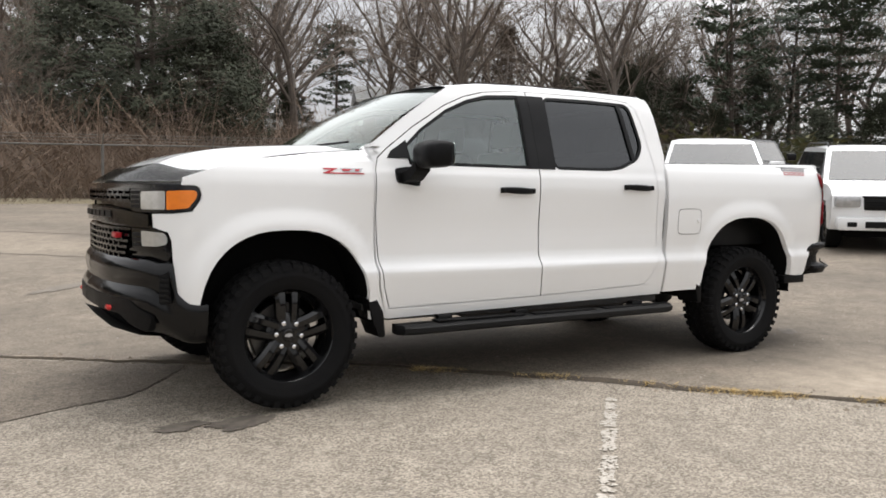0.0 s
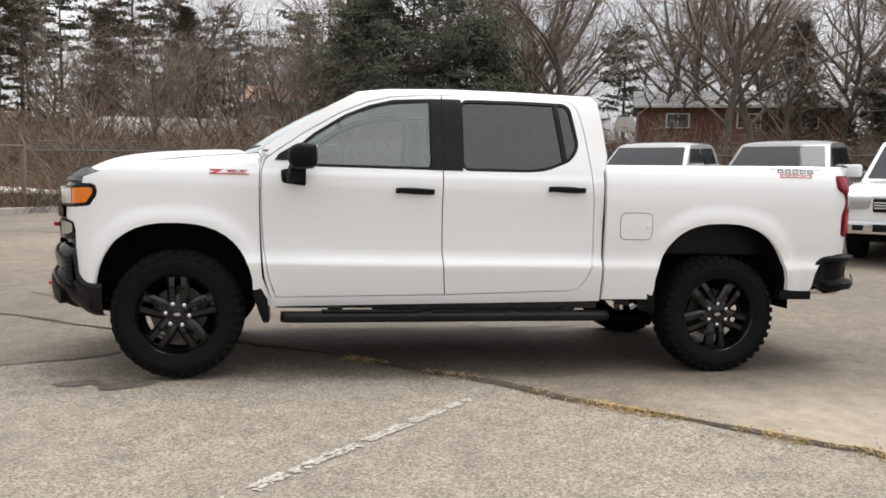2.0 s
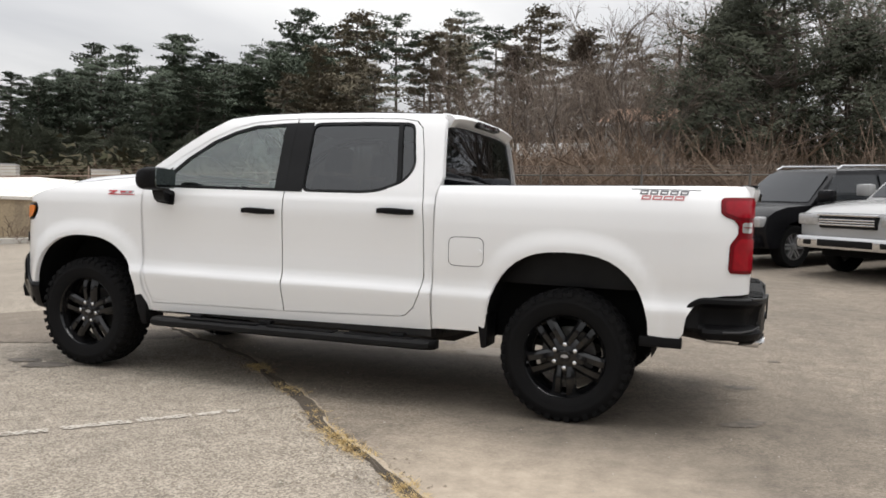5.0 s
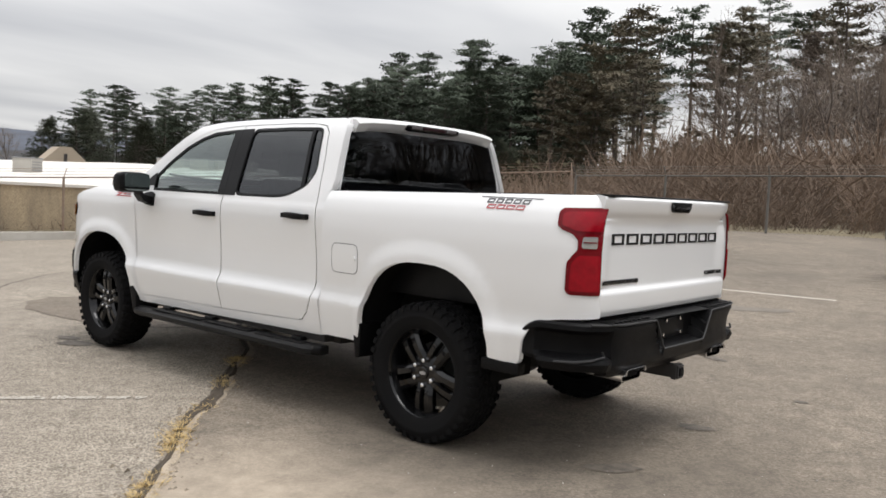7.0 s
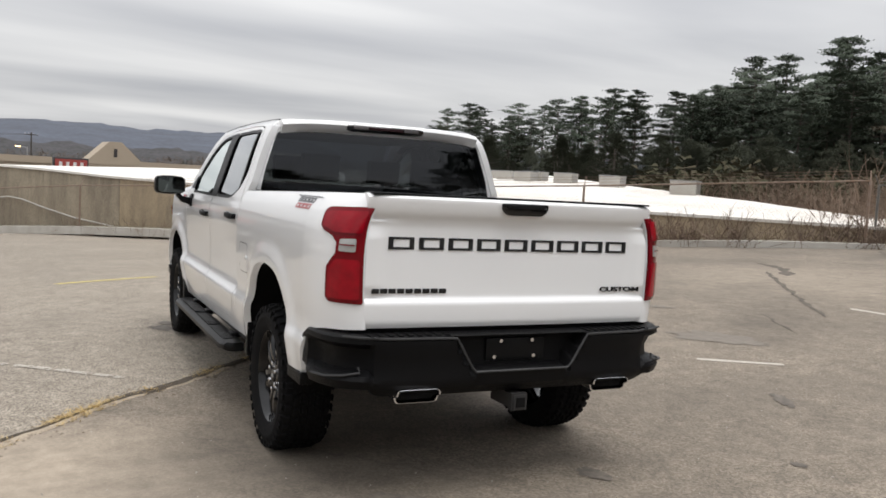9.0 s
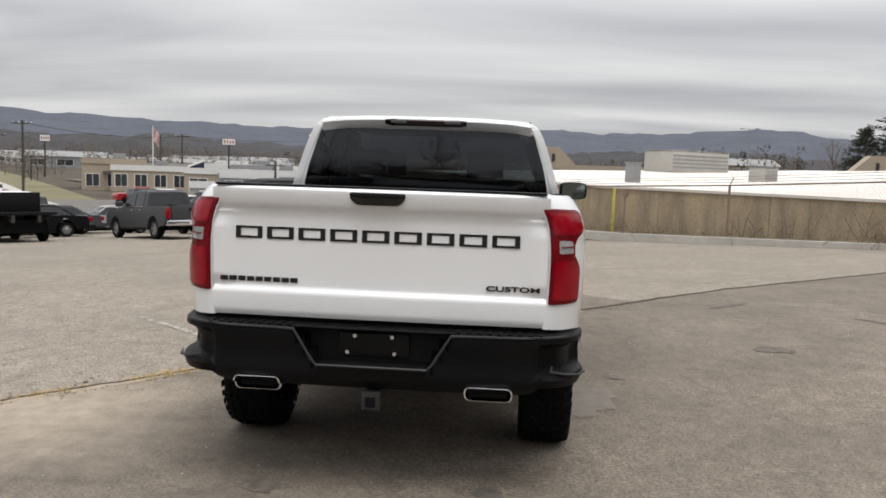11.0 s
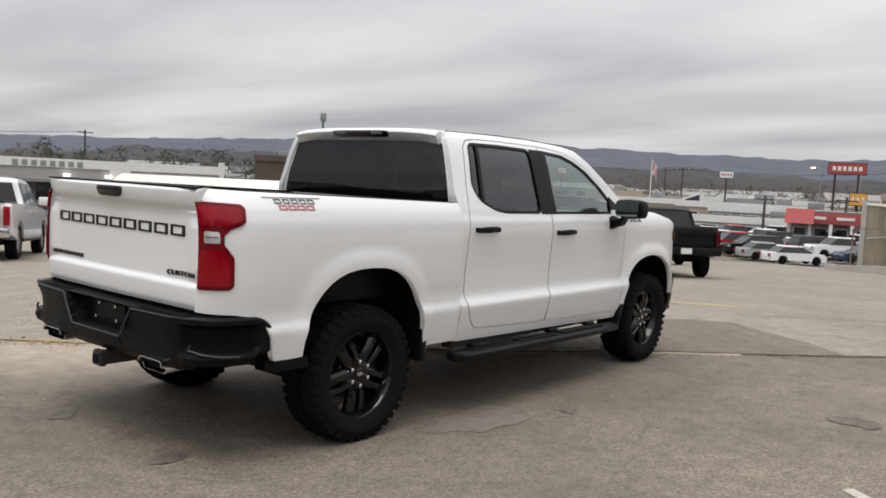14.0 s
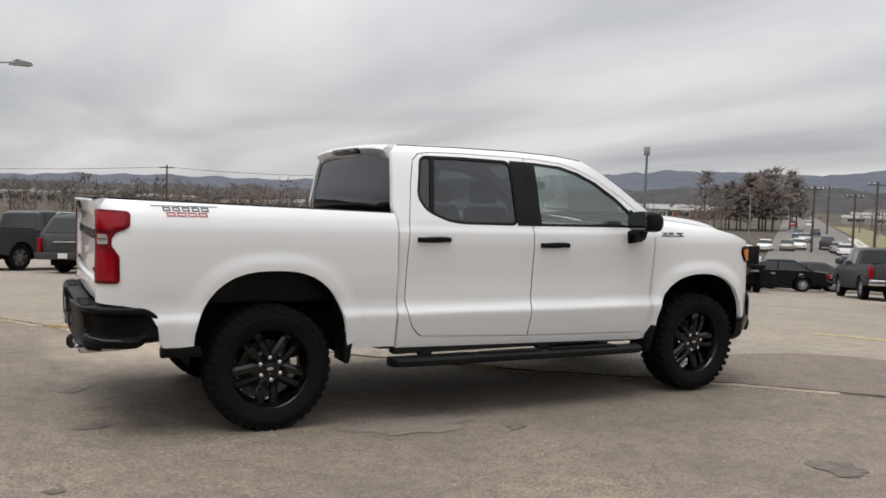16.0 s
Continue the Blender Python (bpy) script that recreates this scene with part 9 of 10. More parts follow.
WALLS = [material("pale_block_wall", (0.36, 0.345, 0.325), rough=0.9, second=(0.25, 0.24, 0.225), scale=0.3), material("tan_block_wall", (0.40, 0.33, 0.25), rough=0.9, second=(0.32, 0.27, 0.2), scale=0.3),
         BRICK, material("grey_metal_siding", (0.27, 0.275, 0.28), rough=0.6, second=(0.21, 0.215, 0.22), scale=0.5)]
ROOFS = [material("dull_white_roof", (0.27, 0.265, 0.255), rough=0.8, second=(0.19, 0.185, 0.175), scale=0.2), SHINGLE_GREY, material("dark_flat_roof", (0.10, 0.10, 0.10), rough=0.9, second=(0.16, 0.155, 0.15), scale=0.3)]
SIGN_RED = material("faded_red_sign", (0.33, 0.06, 0.05), rough=0.5, second=(0.42, 0.05, 0.04), scale=1.2)
SIGN_PALE = material("pale_sign_face", (0.72, 0.70, 0.68), rough=0.5, second=(0.6, 0.58, 0.57), scale=1.5)
SIGN_DARK = material("dark_sign_frame", (0.035, 0.03, 0.03), rough=0.6)
SIGN_ORANGE = material("orange_sign", (0.75, 0.36, 0.06), rough=0.5, second=(0.6, 0.3, 0.06), scale=2)
AWNING = material("red_awning", (0.34, 0.065, 0.065), rough=0.8, second=(0.26, 0.06, 0.055), scale=0.8)
BLUE_WALL = material("dark_blue_wall", (0.03, 0.04, 0.10), rough=0.7, second=(0.045, 0.055, 0.12), scale=1.0)
LAMP_ON = bpy.data.materials.new("lit_lamp")
LAMP_ON.use_nodes = True
LAMP_ON.node_tree.nodes["Principled BSDF"].inputs["Emission Color"].default_value = (1.0, 0.93, 0.80, 1)
LAMP_ON.node_tree.nodes["Principled BSDF"].inputs["Emission Strength"].default_value = 3.0
LAMP_WARM = bpy.data.materials.new("lit_warm_lamp")
LAMP_WARM.use_nodes = True
LAMP_WARM.node_tree.nodes["Principled BSDF"].inputs["Emission Color"].default_value = (1.0, 0.62, 0.22, 1)
LAMP_WARM.node_tree.nodes["Principled BSDF"].inputs["Emission Strength"].default_value = 3.0


def shop(x, y, yaw, w, d, h, wall_mat, roof_mat, label, z=None, gable=0.0, bays=4, name="shop_building"):
    """A low town building: walls, parapet or gable, a row of windows with frames on the side that faces the lot."""
    z = terrain_z(x, y) if z is None else z
    o = thing(name, label, "building", pose(x, y, z, 0, 0, yaw), group="buildings of the town")
    part("wall", box_bm(-w / 2, w / 2, -d / 2, d / 2, -1.5, h), wall_mat, o)
    if gable:
        part("roof", prism_bm([(-d / 2 - 0.4, h - 0.05), (d / 2 + 0.4, h - 0.05), (0, h + gable)], -w / 2 - 0.4, w / 2 + 0.4, "x"), roof_mat, o, smooth=False)
    else:
        part("roof", box_bm(-w / 2 + 0.2, w / 2 - 0.2, -d / 2 + 0.2, d / 2 - 0.2, h, h + 0.12), roof_mat, o)
        part("parapet", box_bm(-w / 2 - 0.12, w / 2 + 0.12, d / 2 - 0.1, d / 2 + 0.15, h - 0.55, h + 0.3), wall_mat if h > 4.2 else TRIM, o)
        part("roof_unit", box_bm(-w * 0.2, -w * 0.2 + 1.8, -1, 0.6, h + 0.12, h + 1.1, 0.05), GALV, o)
    for k in range(bays):
        cx = -w / 2 + w * (k + 0.5) / bays
        ww = w / bays * 0.62
        win = part("window", box_bm(cx - ww / 2 - 0.08, cx + ww / 2 + 0.08, d / 2, d / 2 + 0.06, 0.6, min(2.6, h - 0.8)), TRIM, o)
        for s in (-1, 1):
            part("pane", box_bm(cx + s * ww / 4 - ww / 4 + 0.04, cx + s * ww / 4 + ww / 4 - 0.04, d / 2 + 0.05, d / 2 + 0.075, 0.7, min(2.5, h - 0.9)), PANE, win)
    return o


def facing(x, y):
    """Yaw that turns a building's windows to the lot."""
    return math.degrees(math.atan2(-5 - y, -5 - x)) - 90


rng = random.Random(88)
for k in range(104):
    while True:
        az, d = rng.uniform(-14, 100), 125 * (480 / 125) ** rng.random()
        if off_road(az, d) and not (d < 170 and (az < 8 or 42 < az < 75)) and not (28 < az < 50 and d < 270) and not (az > 64 and d < 330):
            break
    x, y = d * math.cos(radians(az)) - 5, d * math.sin(radians(az)) - 4
    w = rng.uniform(6, 28) * (0.8 if k % 3 else 1.0)
    wm = WALLS[rng.choice((0, 0, 0, 1, 1, 3)) if d < 220 else rng.choice((0, 0, 1, 2, 3))]
    rm = ROOFS[rng.choice((0, 0, 1, 2))]
    shop(x, y, facing(x, y) + rng.uniform(-25, 25), w, rng.uniform(8, 14), rng.uniform(2.6, 3.9), wm, rm, {id(WALLS[0]): "low pale town building", id(WALLS[1]): "low tan town building", id(BRICK): "low brick town building"}.get(id(wm), "low grey metal town building") + " with a row of windows", gable=rng.choice((0, 0, 0, 1.6)), bays=rng.randrange(3, 6))

# the shop with the red awning on the lower lot
o = thing("awning_shop", "low pale shop with a red fascia and white columns", "building", pose(88.6, 19.2, -3.5, 0, 0, 104))
part("wall", box_bm(-5.2, 5.2, -5.0, 1.0, -0.5, 3.0), WALLS[0], o)
part("fascia", box_bm(-5.3, 5.3, 1.0, 2.3, 2.75, 3.9, 0.03), AWNING, o, "long red fascia")
part("awning", prism_bm([(2.3, 2.7), (3.6, 2.7), (2.3, 4.2)], 2.6, 5.4, "x"), AWNING, o, "bright red awning", smooth=False)
for k in range(6):
    cx = -5.0 + 2.0 * k
    part("column", box_bm(cx - 0.17, cx + 0.17, 1.9, 2.25, -0.5, 2.75), TRIM, o)
    if k < 5:
        win = part("window", box_bm(cx + 0.35, cx + 1.65, 0.98, 1.06, 0.5, 2.3), TRIM, o)
        part("pane", box_bm(cx + 0.45, cx + 1.55, 1.05, 1.08, 0.6, 2.2), PANE, win)
part("flat_roof", box_bm(-5.2, 5.2, -5.0, 2.2, 3.9, 4.0), ROOFS[2], o)
for k in range(3):
    part("sign_block", box_bm(-3.9 + 2.7 * k, -2.2 + 2.7 * k, 2.3, 2.34, 3.2, 3.5), SIGN_PALE, o)
# mall strip beyond the white roof, tan gables
for k, (x, y) in enumerate(((103.6, -5.0), (101.5, -23.0), (99.0, -44.0))):
    o = thing("roof_gable", "tan gabled dormer with a small dark vent", "roof gable", pose(x, y, 2.3, 0, 0, 4 + 96 - 10 * k), group="gables on the mall roof")
    part("gable", prism_bm([(-3.6, 0), (3.6, 0), (0.7, 2.75), (-0.7, 2.75)], -2.0, 1.6, "y"), WALLS[1], o, smooth=False)
    part("vent", box_bm(-0.2, 0.2, 1.58, 1.66, 0.9, 1.9), SIGN_DARK, o)
shop(116, -12, 92, 64, 14, 5.2, WALLS[1], ROOFS[0], "long tan strip mall behind the white roof", z=-2.6, bays=9, name="strip_mall")
shop(106, 30, 112, 20, 10, 3.2, WALLS[3], ROOFS[2], "long grey building behind the red sign", z=-3.0, bays=6, name="long_building")
shop(96, 31, 110, 18, 5, 2.4, WALLS[0], ROOFS[2], "low pale shed behind the lower car lot", z=-3.4, bays=3, name="low_shed")


def sign(x, y, z, yaw, w, h, low, face, label, legs=2, blocks=6, sd=0.4, name="pole_sign"):
    """A sign box on legs; its words are plain blocks."""
    o = thing(name, label, "sign", pose(x, y, z, 0, 0, yaw))
    part("sign_box", box_bm(-w / 2, w / 2, -0.25, 0.25, low, low + h, 0.03), SIGN_DARK, o)
    part("face", box_bm(-w / 2 + 0.08, w / 2 - 0.08, 0.25, 0.28, low + 0.1, low + h - 0.1), face, o)
    for k in range(blocks):
        cx = -w * 0.4 + w * 0.8 * (k + 0.5) / blocks
        part("block", box_bm(cx - w * 0.045, cx + w * 0.045, 0.28, 0.30, low + h * 0.32, low + h * 0.68), SIGN_PALE if face is not SIGN_PALE else SIGN_RED, o)
    for k in range(legs):
        cx = 0 if legs == 1 else (-w * 0.3, w * 0.3)[k]
        part("leg", tube_bm([(cx, 0, -0.5), (cx, 0, low)], 0.13, 8), SIGN_DARK, o)
    return o


sign(106, 23.5, -3.2, facing(106, 23.5), 4.4, 1.5, 8.2, SIGN_RED, "large red sign board on two dark legs")
sign(104, 21.5, -3.2, facing(104, 21), 2.0, 1.6, 4.4, SIGN_ORANGE, "small orange sign on a post", 1, 3)
sign(125, 46, -3.0, facing(125, 46), 2.2, 1.2, 7.4, SIGN_PALE, "white sign board on a tall post", 1, 4)
sign(44, 1.0, 1.4, facing(44, 1), 1.8, 0.75, 0.0, SIGN_RED, "small red sign board at the roof edge", 1, 4)
sign(150, 92, -2.0, facing(150, 92), 2.0, 1.4, 6.6, SIGN_PALE, "pale sign board on a post", 1, 4)

# the pale dealership and the low white-roofed building below the lot
o = thing("dealership", "long pale dealership building with a flat roof", "building", pose(46.5, 92, -3.2, 0, 0, 180 - 28))
part("wall", box_bm(-13, 13, -9, 0, -0.5, 5.0), WALLS[0], o)
part("parapet", box_bm(-13.2, 13.2, -0.2, 0.15, 4.2, 5.25), TRIM, o)
part("end_pier", box_bm(-13.6, -13.0, -1.0, 0.3, -0.5, 5.8), TRIM, o)
part("canopy", box_bm(-13.5, 13.5, 0.1, 3.2, 2.5, 2.9), ROOFS[0], o)
for k in range(8):
    part("sign_block", box_bm(3.0 + 1.0 * k, 3.62 + 1.0 * k, 0.15, 0.2, 4.3, 4.95), GALV, o)
part("white_panel", box_bm(-2.4, 0.0, 0.14, 0.2, 3.0, 4.9), SIGN_PALE, o)
for k in range(7):
    part("window", box_bm(-11.5 + 3.4 * k, -8.9 + 3.4 * k, 0.0, 0.05, 0.2, 2.3), PANE, o)
for k in range(4):
    part("wall_lamp", box_bm(-9.4 + 4.6 * k, -8.7 + 4.6 * k, 0.15, 0.4, 3.2, 3.5, 0.05), LAMP_ON, o, "lit wall lamp")
o = thing("white_roof_building", "low building with a white sloping roof and white wall", "building", pose(31, 45.5, -3.4, 0, 0, 180 - 40))
part("wall", box_bm(-9, 9, -8, 0, -0.5, 3.1), SIDING, o)
part("roof", prism_bm([(0.5, 3.1), (-8.5, 4.4), (-8.5, 4.2), (0.5, 2.95)], -9.4, 9.4, "x"), ROOF_WHITE, o, "white sloping roof", smooth=False)
part("panel", box_bm(-8.6, -6.4, 0.0, 0.06, 0.2, 2.4), material("faded_pink_panel", (0.55, 0.34, 0.32), rough=0.8, second=(0.5, 0.36, 0.34), scale=1.0), o, "faded pink panel")
for k in range(5):
    part("board_seam", box_bm(-9 + 3.6 * k, -8.96 + 3.6 * k, 0.0, 0.02, -0.4, 3.0), GALV, o)
o = thing("blue_gable_building", "pale building with a dark blue gabled front", "building", pose(121, 55, -3.2, 0, 0, facing(121, 55)))
part("wall", box_bm(-6, 6, -8, -1, -0.5, 4.4), WALLS[0], o)
part("blue_front", prism_bm([(-6.0, 0), (0.0, 0), (0.0, 2.6), (-1.6, 3.6), (-6.0, 4.9)], -1.0, 0.6, "y"), BLUE_WALL, o, "dark blue front", smooth=False)
part("roof_edge", prism_bm([(0.3, 2.4), (0.3, 2.65), (-6.0, 5.15), (-6.0, 4.85)], -1.1, 0.8, "y"), TRIM, o, smooth=False)
part("canopy", box_bm(3.2, 9.0, -0.5, 3.5, 2.6, 3.0), ROOFS[2], o)
shop(118, 62, facing(118, 62), 9, 6, 4.6, WALLS[1], ROOFS[0], "tan brick building beside the blue front", z=-3.2, bays=3)
shop(71.5, 90.5, facing(71.5, 90.5), 7.0, 4, 6.6, material("dark_brown_brick", (0.11, 0.08, 0.065), rough=0.9, second=(0.07, 0.055, 0.047), scale=0.8), ROOFS[2], "dark brown building on the slope", z=-2.8, bays=2)

# flag
o = thing("flag_pole", "striped flag hanging on a white pole", "flag", pose(120.7, 56.8, -3.2, 0, 0, facing(120.7, 56.8)))
part("pole", tube_bm([(0, 0, 0), (0, 0, 10.2)], 0.08, 8), TRIM, o)
rows = []
for i in range(9):
    u = i / 8
    rows.append([(-0.1 - 0.75 * u, 0.18 * math.sin(u * 7 + v * 0.7), 9.9 - 0.9 * u * u - 2.2 * v / 8) for v in range(9)])
part("flag", loft_bm(rows), material("faded_flag_cloth", (0.50, 0.20, 0.20), rough=0.9, second=(0.62, 0.58, 0.56), scale=2.2, amount=1.0), o, "faded red and white cloth")


def lamp_post(x, y, z, h, yaw, label, heads=2, lit=False):
    o = thing("street_lamp", label, "street lamp", pose(x, y, z, 0, 0, yaw), group="street lamps")
    part("pole", tube_bm([(0, 0, -0.5), (0, 0, h)], [0.11, 0.07], 8), GALV, o)
    for k in range(heads):
        s = (1, -1)[k]
        part("arm", tube_bm([(0, 0, h - 0.05), (s * 0.5, 0, h + 0.02), (s * 0.9, 0, h + 0.04)], 0.035, 6), GALV, o)
        part("lamp_head", box_bm(s * 0.8, s * 1.35, -0.16, 0.16, h - 0.03, h + 0.10, 0.04), LAMP_WARM if lit else GALV, o)
    return o


lamp_post(123, 10, -3, 12.1, 80, "tall lamp post with two level arms")
lamp_post(118, -34, -2, 11.0, 70, "tall lamp post with two level arms")
lamp_post(85.5, 74.4, -5.5, 9.6, 130, "lamp post with a pale head by the road", 1)
lamp_post(108, 27, -3.2, 9.0, 100, "lamp post with a lit warm head", 1, True)
lamp_post(140, 30, -2.6, 9.0, 100, "lamp post with two level arms")
lamp_post(112, 4.5, -2.6, 6.6, 100, "lamp post with a lit warm head", 1, True)
# twin cobra heads close by the lot, high over the dark vehicles
o = thing("street_lamp", "tall steel lamp post with two cobra heads", "street lamp", pose(-3.9, 15.8, ground_z(-3.9, 15.8), 0, 0, 20), group="street lamps")
part("pole", tube_bm([(0, 0, -0.2), (0, 0, 5.2)], [0.08, 0.055], 10), GALV, o)
for s in (1, -1):
    part("arm", tube_bm([(0, 0, 4.9), (s * 0.25, 0, 5.1), (s * 0.55, 0, 5.14)], 0.025, 6), GALV, o)
    part("lamp_head", prism_bm(rounded([(s * 0.5, 5.08), (s * 1.0, 5.10), (s * 0.96, 5.18), (s * 0.6, 5.22)], 0.02, 2), -0.11, 0.11, "y"), GALV, o)
# cell tower
o = thing("cell_tower", "green steel mast with an antenna box on top", "tower", pose(161, 182, 0, 0, 0, 40))
part("mast", tube_bm([(0, 0, 0), (0, 0, 19.2)], [0.5, 0.3], 10), material("green_mast_paint", (0.10, 0.17, 0.14), rough=0.7, second=(0.14, 0.2, 0.17), scale=0.5), o)
part("antenna_box", box_bm(-0.8, 0.8, -0.8, 0.8, 17.6, 20.0, 0.1), GALV, o)
for x, y, z, top, lab in ((90.6, 68.4, -5.8, 5.5, "dark wooden pole by the road"), (95, 62.5, -5.0, 6.2, "dark wooden pole by the road"), (101, 70, -4.5, 4.8, "dark wooden pole by the road"), (150, 112, -2, 8.0, "dark wooden pole by the road"), (185, 150, -1.5, 10.0, "dark wooden pole by the road"),
                          (92, 28.5, -3.6, 1.9, "short dark pole on the lower lot"), (97, 21, -3.4, 2.2, "short dark pole on the lower lot"), (140, 60, -2.5, 6.5, "dark wooden pole in the town"), (155, 25, -2, 7.5, "dark wooden pole in the town"), (170, 5, -2, 8.0, "dark wooden pole in the town"), (165, 75, -2, 7.0, "dark wooden pole in the town"),
                          (60, 125, -2.5, 7.0, "dark wooden pole behind the dealership"), (20, 140, -2.5, 6.5, "dark wooden pole behind the dealership")):
    utility_pole(x, y, z, top - z, facing(x, y), lab, 0, POLE_DARK)
wire([(90.6, 68.4, 5.2), (150, 112, 7.7), (185, 150, 9.6)], 0.04)
wire([(95, 62.5, 5.9), (140, 60, 6.2), (155, 25, 7.2), (170, 5, 7.7)], 0.04)
wire([(60, 125, 6.7), (20, 140, 6.2), (-60, 150, 6.0)], 0.04)


# ---- road, lower car lot, verges ----
def strip(name, points, width, mat, label, category, lift=0.06):
    rows = []
    pts = [Vector(p) for p in points]
    fine = []
    for a, b in zip(pts, pts[1:]):
        n = max(1, int((b - a).length / 4))
        fine += [a.lerp(b, k / n) for k in range(n)]
    fine.append(pts[-1])
    for k, p in enumerate(fine):
        d = (fine[min(k + 1, len(fine) - 1)] - fine[max(k - 1, 0)]).normalized()
        n = Vector((-d.y, d.x))
        mid = terrain_z(p.x, p.y)
        rows.append([(p.x + n.x * w * width / 2, p.y + n.y * w * width / 2, max(mid, terrain_z(p.x + n.x * w * width / 2, p.y + n.y * w * width / 2)) + lift) for w in (-1, -0.5, 0, 0.5, 1)])
    whole(name, loft_bm(rows), mat, label, category, kind="structure", sharp=180)


def from_gate(az, d):
    return -3.4 + d * math.cos(radians(az)), -6.3 + d * math.sin(radians(az))


ROAD = [from_gate(az, d) for az, d in ((36.4, 52), (37.0, 80), (38.0, 130), (38.6, 200), (39.0, 300), (39.2, 460))]
strip("road", ROAD, 13.0, TOWN_ROAD, "wide grey town road running away", "road", 0.16)
strip("verge_1", [from_gate(az, d) for az, d in ((29, 66), (32.8, 110), (34.8, 170), (36.5, 260))], 7.0, TOWN_GRASS, "pale winter lawn beside the road", "grass", 0.10)
strip("verge_2", [from_gate(az, d) for az, d in ((27, 60), (24, 80), (20, 100), (14, 120))], 10.0, TOWN_GRASS, "pale winter lawn beyond the lower lot", "grass", 0.10)
strip("footpath", [from_gate(az, d) for az, d in ((31.5, 60), (34.6, 110), (36.2, 170))], 1.6, CONCRETE_LIGHT, "pale concrete footpath beside the road", "path", 0.20)
strip("lower_lot", [(58, 4), (84, 34), (96, 46)], 34.0, TOWN_ROAD, "grey lower car lot below the bank", "pavement", 0.05)
strip("town_street", [(100, 20), (128, 50), (150, 74)], 26.0, TOWN_ROAD, "paved lots between the town's shops", "pavement", 0.05)
strip("dealer_lot", [(10, 84), (34, 76), (70, 62)], 18.0, TOWN_ROAD, "paved forecourt of the pale dealership", "pavement", 0.05)


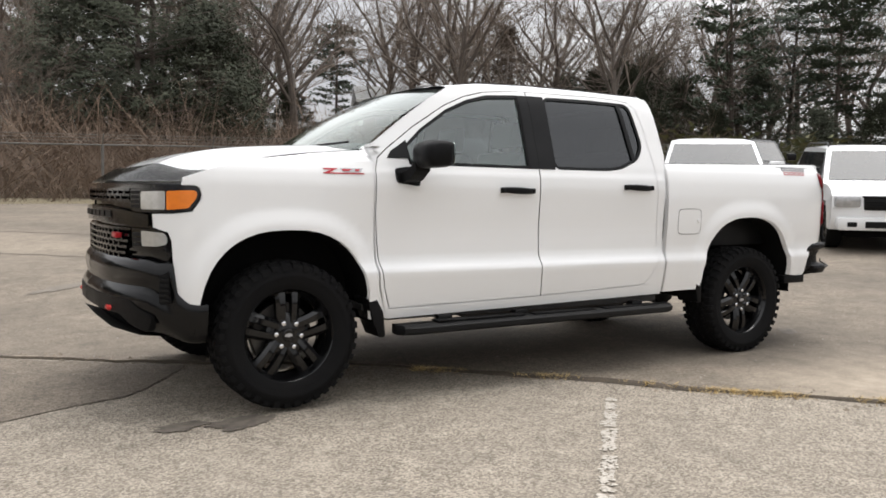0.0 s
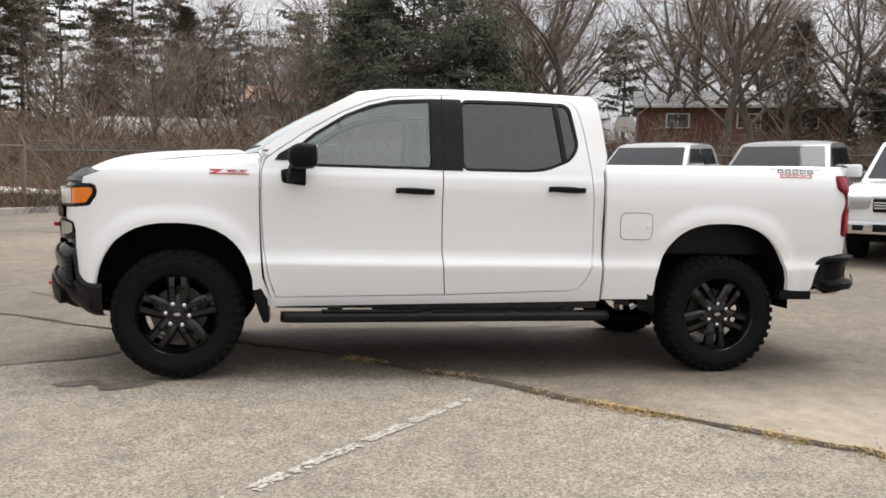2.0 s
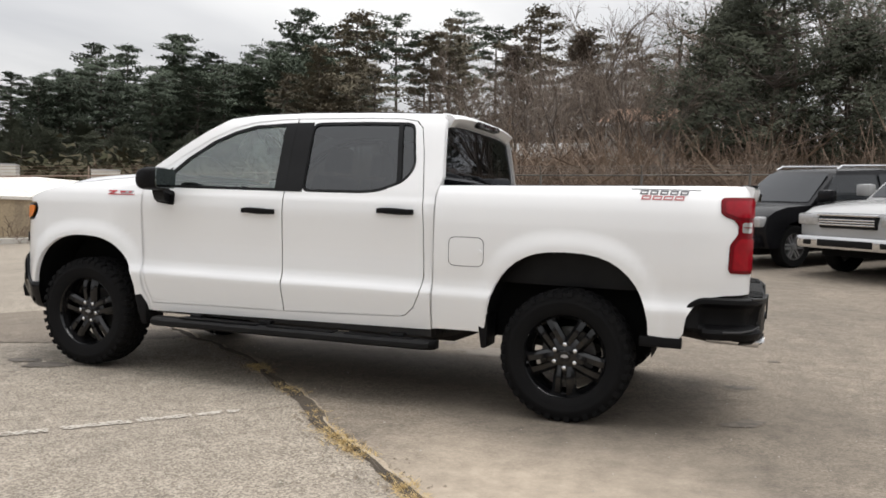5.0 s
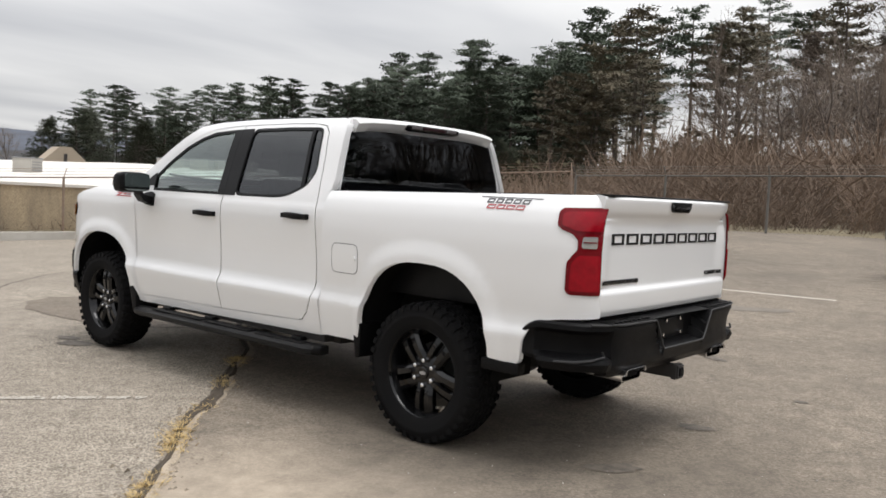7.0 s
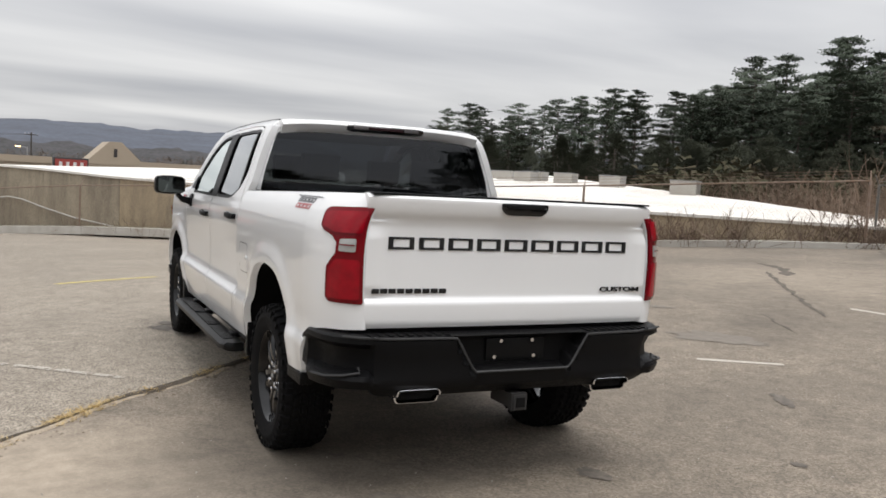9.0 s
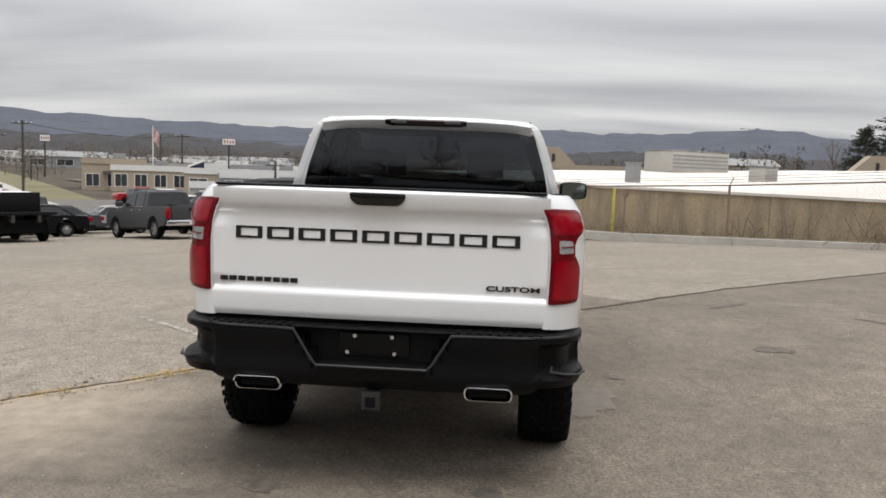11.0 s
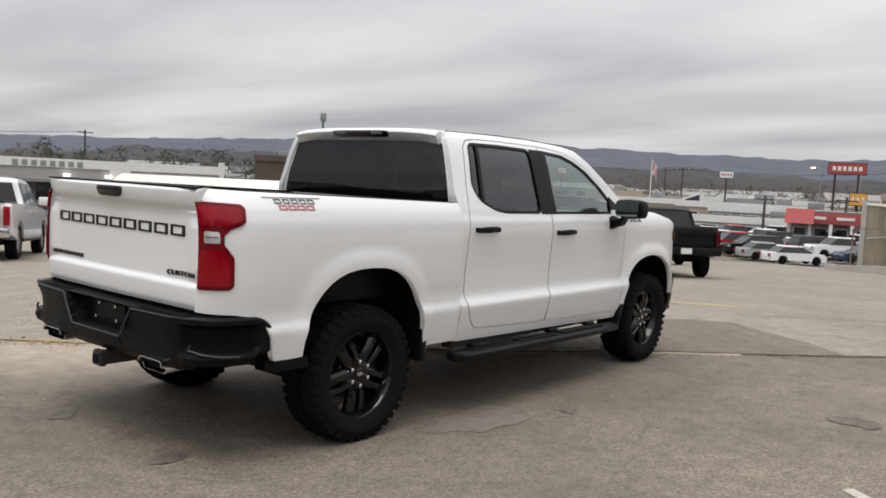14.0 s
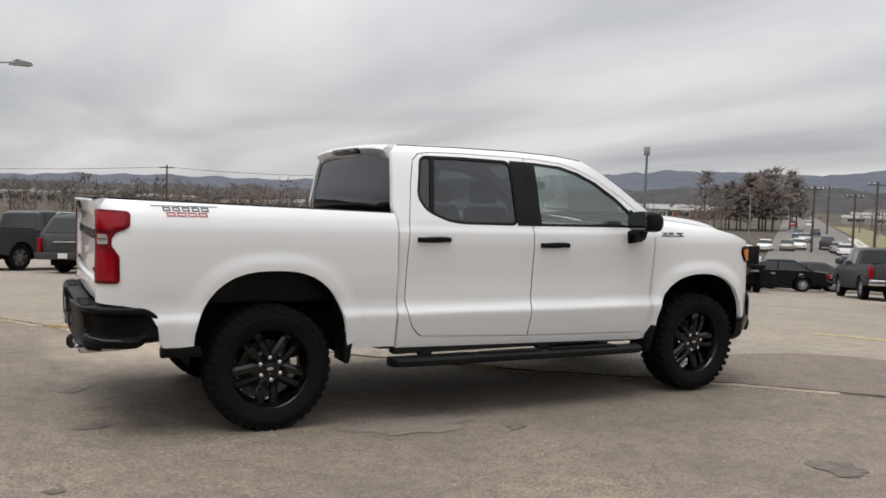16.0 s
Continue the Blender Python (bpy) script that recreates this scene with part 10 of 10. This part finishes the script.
# ---- far cars ----
def small_car(color, kind, label):
    """A far car: shell, glasshouse, roof, lamps and wheels."""
    s = SIZES[kind]
    half, R = s["w"] / 2, s["R"]
    v = thing({"pickup": "pickup_truck", "suv": "suv", "car": "car"}[kind], label, "car" if kind == "car" else {"pickup": "pickup truck", "suv": "suv"}[kind], group="cars in the town")
    top = s["bed"] or s["belt"]
    low = [(s["r"] + 0.05, s["sill"]), (s["r"], top - 0.15), (s["r"] + 0.08, top), (s["c0"], s["belt"]), (s["a0"], s["belt"]), (s["f"] - 0.2, s["hood"]), (s["f"], s["hood"] - 0.25), (s["f"] - 0.05, s["sill"])]
    low += arch(s["wb"] / 2, R + 0.08, R, s["sill"])[::-1] + arch(-s["wb"] / 2, R + 0.08, R, s["sill"])[::-1]
    part("body", car_shell(low, half, 0.07), PAINT[color], v, sharp=40)
    ring = lambda x1, x0, y, z: [(x1, y, z), (x1, -y, z), (x0, -y, z), (x0, y, z)]
    part("glasshouse", loft_bm([ring(s["a0"], s["c0"], half - 0.06, s["belt"] - 0.02), ring(s["a1"], s["c1"], half - 0.22, s["h"] - 0.07)], closed=True, caps=True), CAR_GLASS, v, "dark windows", smooth=False)
    part("roof", loft_bm([ring(s["a1"] + 0.06, s["c1"] - 0.05, half - 0.20, s["h"] - 0.09), ring(s["a1"] - 0.05, s["c1"] + 0.05, half - 0.26, s["h"])], closed=True, caps=True), PAINT[color], v, smooth=False)
    for sd in (1, -1):
        part("headlamp", box_bm(s["f"] - 0.2, s["f"] - 0.02, sd * half * 0.6, sd * half * 0.93, s["hood"] - 0.3, s["hood"] - 0.14), LAMP_GLASS, v)
        part("tail_lamp", box_bm(s["r"] - 0.01, s["r"] + 0.15, sd * half * 0.72, sd * half * 0.93, top - 0.35, top - 0.12), RED_LENS, v)
        for x in (s["wb"] / 2, -s["wb"] / 2):
            child("wheel", SMALL_WHEEL, v, Matrix.Translation((x, sd * (half - 0.13), R)) @ Matrix.Scale(R / 0.38, 4))
    return v


SMALL_WHEEL = mesh_of(lathe_bm([(0.0, -0.1), (0.30, -0.11), (0.38, -0.09), (0.38, 0.09), (0.30, 0.11), (0.0, 0.1)], 16), "wheel", RUBBER)
protos = [small_car(c, k, l) for c, k, l in (("white", "car", "small white car parked in the town"), ("silver", "car", "silver car parked in the town"), ("black", "suv", "dark suv parked in the town"), ("red", "pickup", "red pickup truck parked in the town"),
                                             ("white", "pickup", "white pickup truck parked in the town"), ("grey", "suv", "grey suv parked in the town"), ("blue", "car", "dark blue car parked in the town"), ("tan", "car", "champagne car parked in the town"))]
spots = []
for k in range(66):
    row, col = k // 13, k % 13
    spots.append((62 + 6.0 * row + 1.9 * col + rng.uniform(-0.3, 0.3), 16 - 5.5 * row + 2.2 * col + rng.uniform(-0.3, 0.3), 135 + rng.choice((0, 180))))
for k in range(40):
    row, col = k // 14, k % 14
    spots.append((112 + 8 * row + 2.0 * col, 36 - 6 * row + 2.0 * col, 135 + rng.choice((0, 180))))
for az, d, back in ((36.2, 78, 0), (37.0, 122, 0), (37.6, 128, 0), (36.6, 118, 0), (39.2, 126, 180), (39.9, 122, 180), (38.9, 146, 180), (39.3, 165, 180), (38.3, 175, 0), (39.6, 230, 180), (38.7, 250, 0), (41.2, 120, 180)):
    x, y = from_gate(az, d)
    spots.append((x, y, 39 + back))
for k in range(16):
    spots.append((16 + 3.4 * k, 84 - 1.25 * k + rng.uniform(-0.5, 0.5), 60 + rng.choice((0, 180))))
used = set()
for k, (x, y, yaw) in enumerate(spots):
    p = protos[k % len(protos)] if k < len(protos) else rng.choice(protos)
    m = Matrix.Translation((x, y, terrain_z(x, y) + 0.17)) @ Matrix.Rotation(radians(yaw), 4, "Z")
    if k < len(protos):
        p.matrix_basis = m
    else:
        copy_thing(p, m)
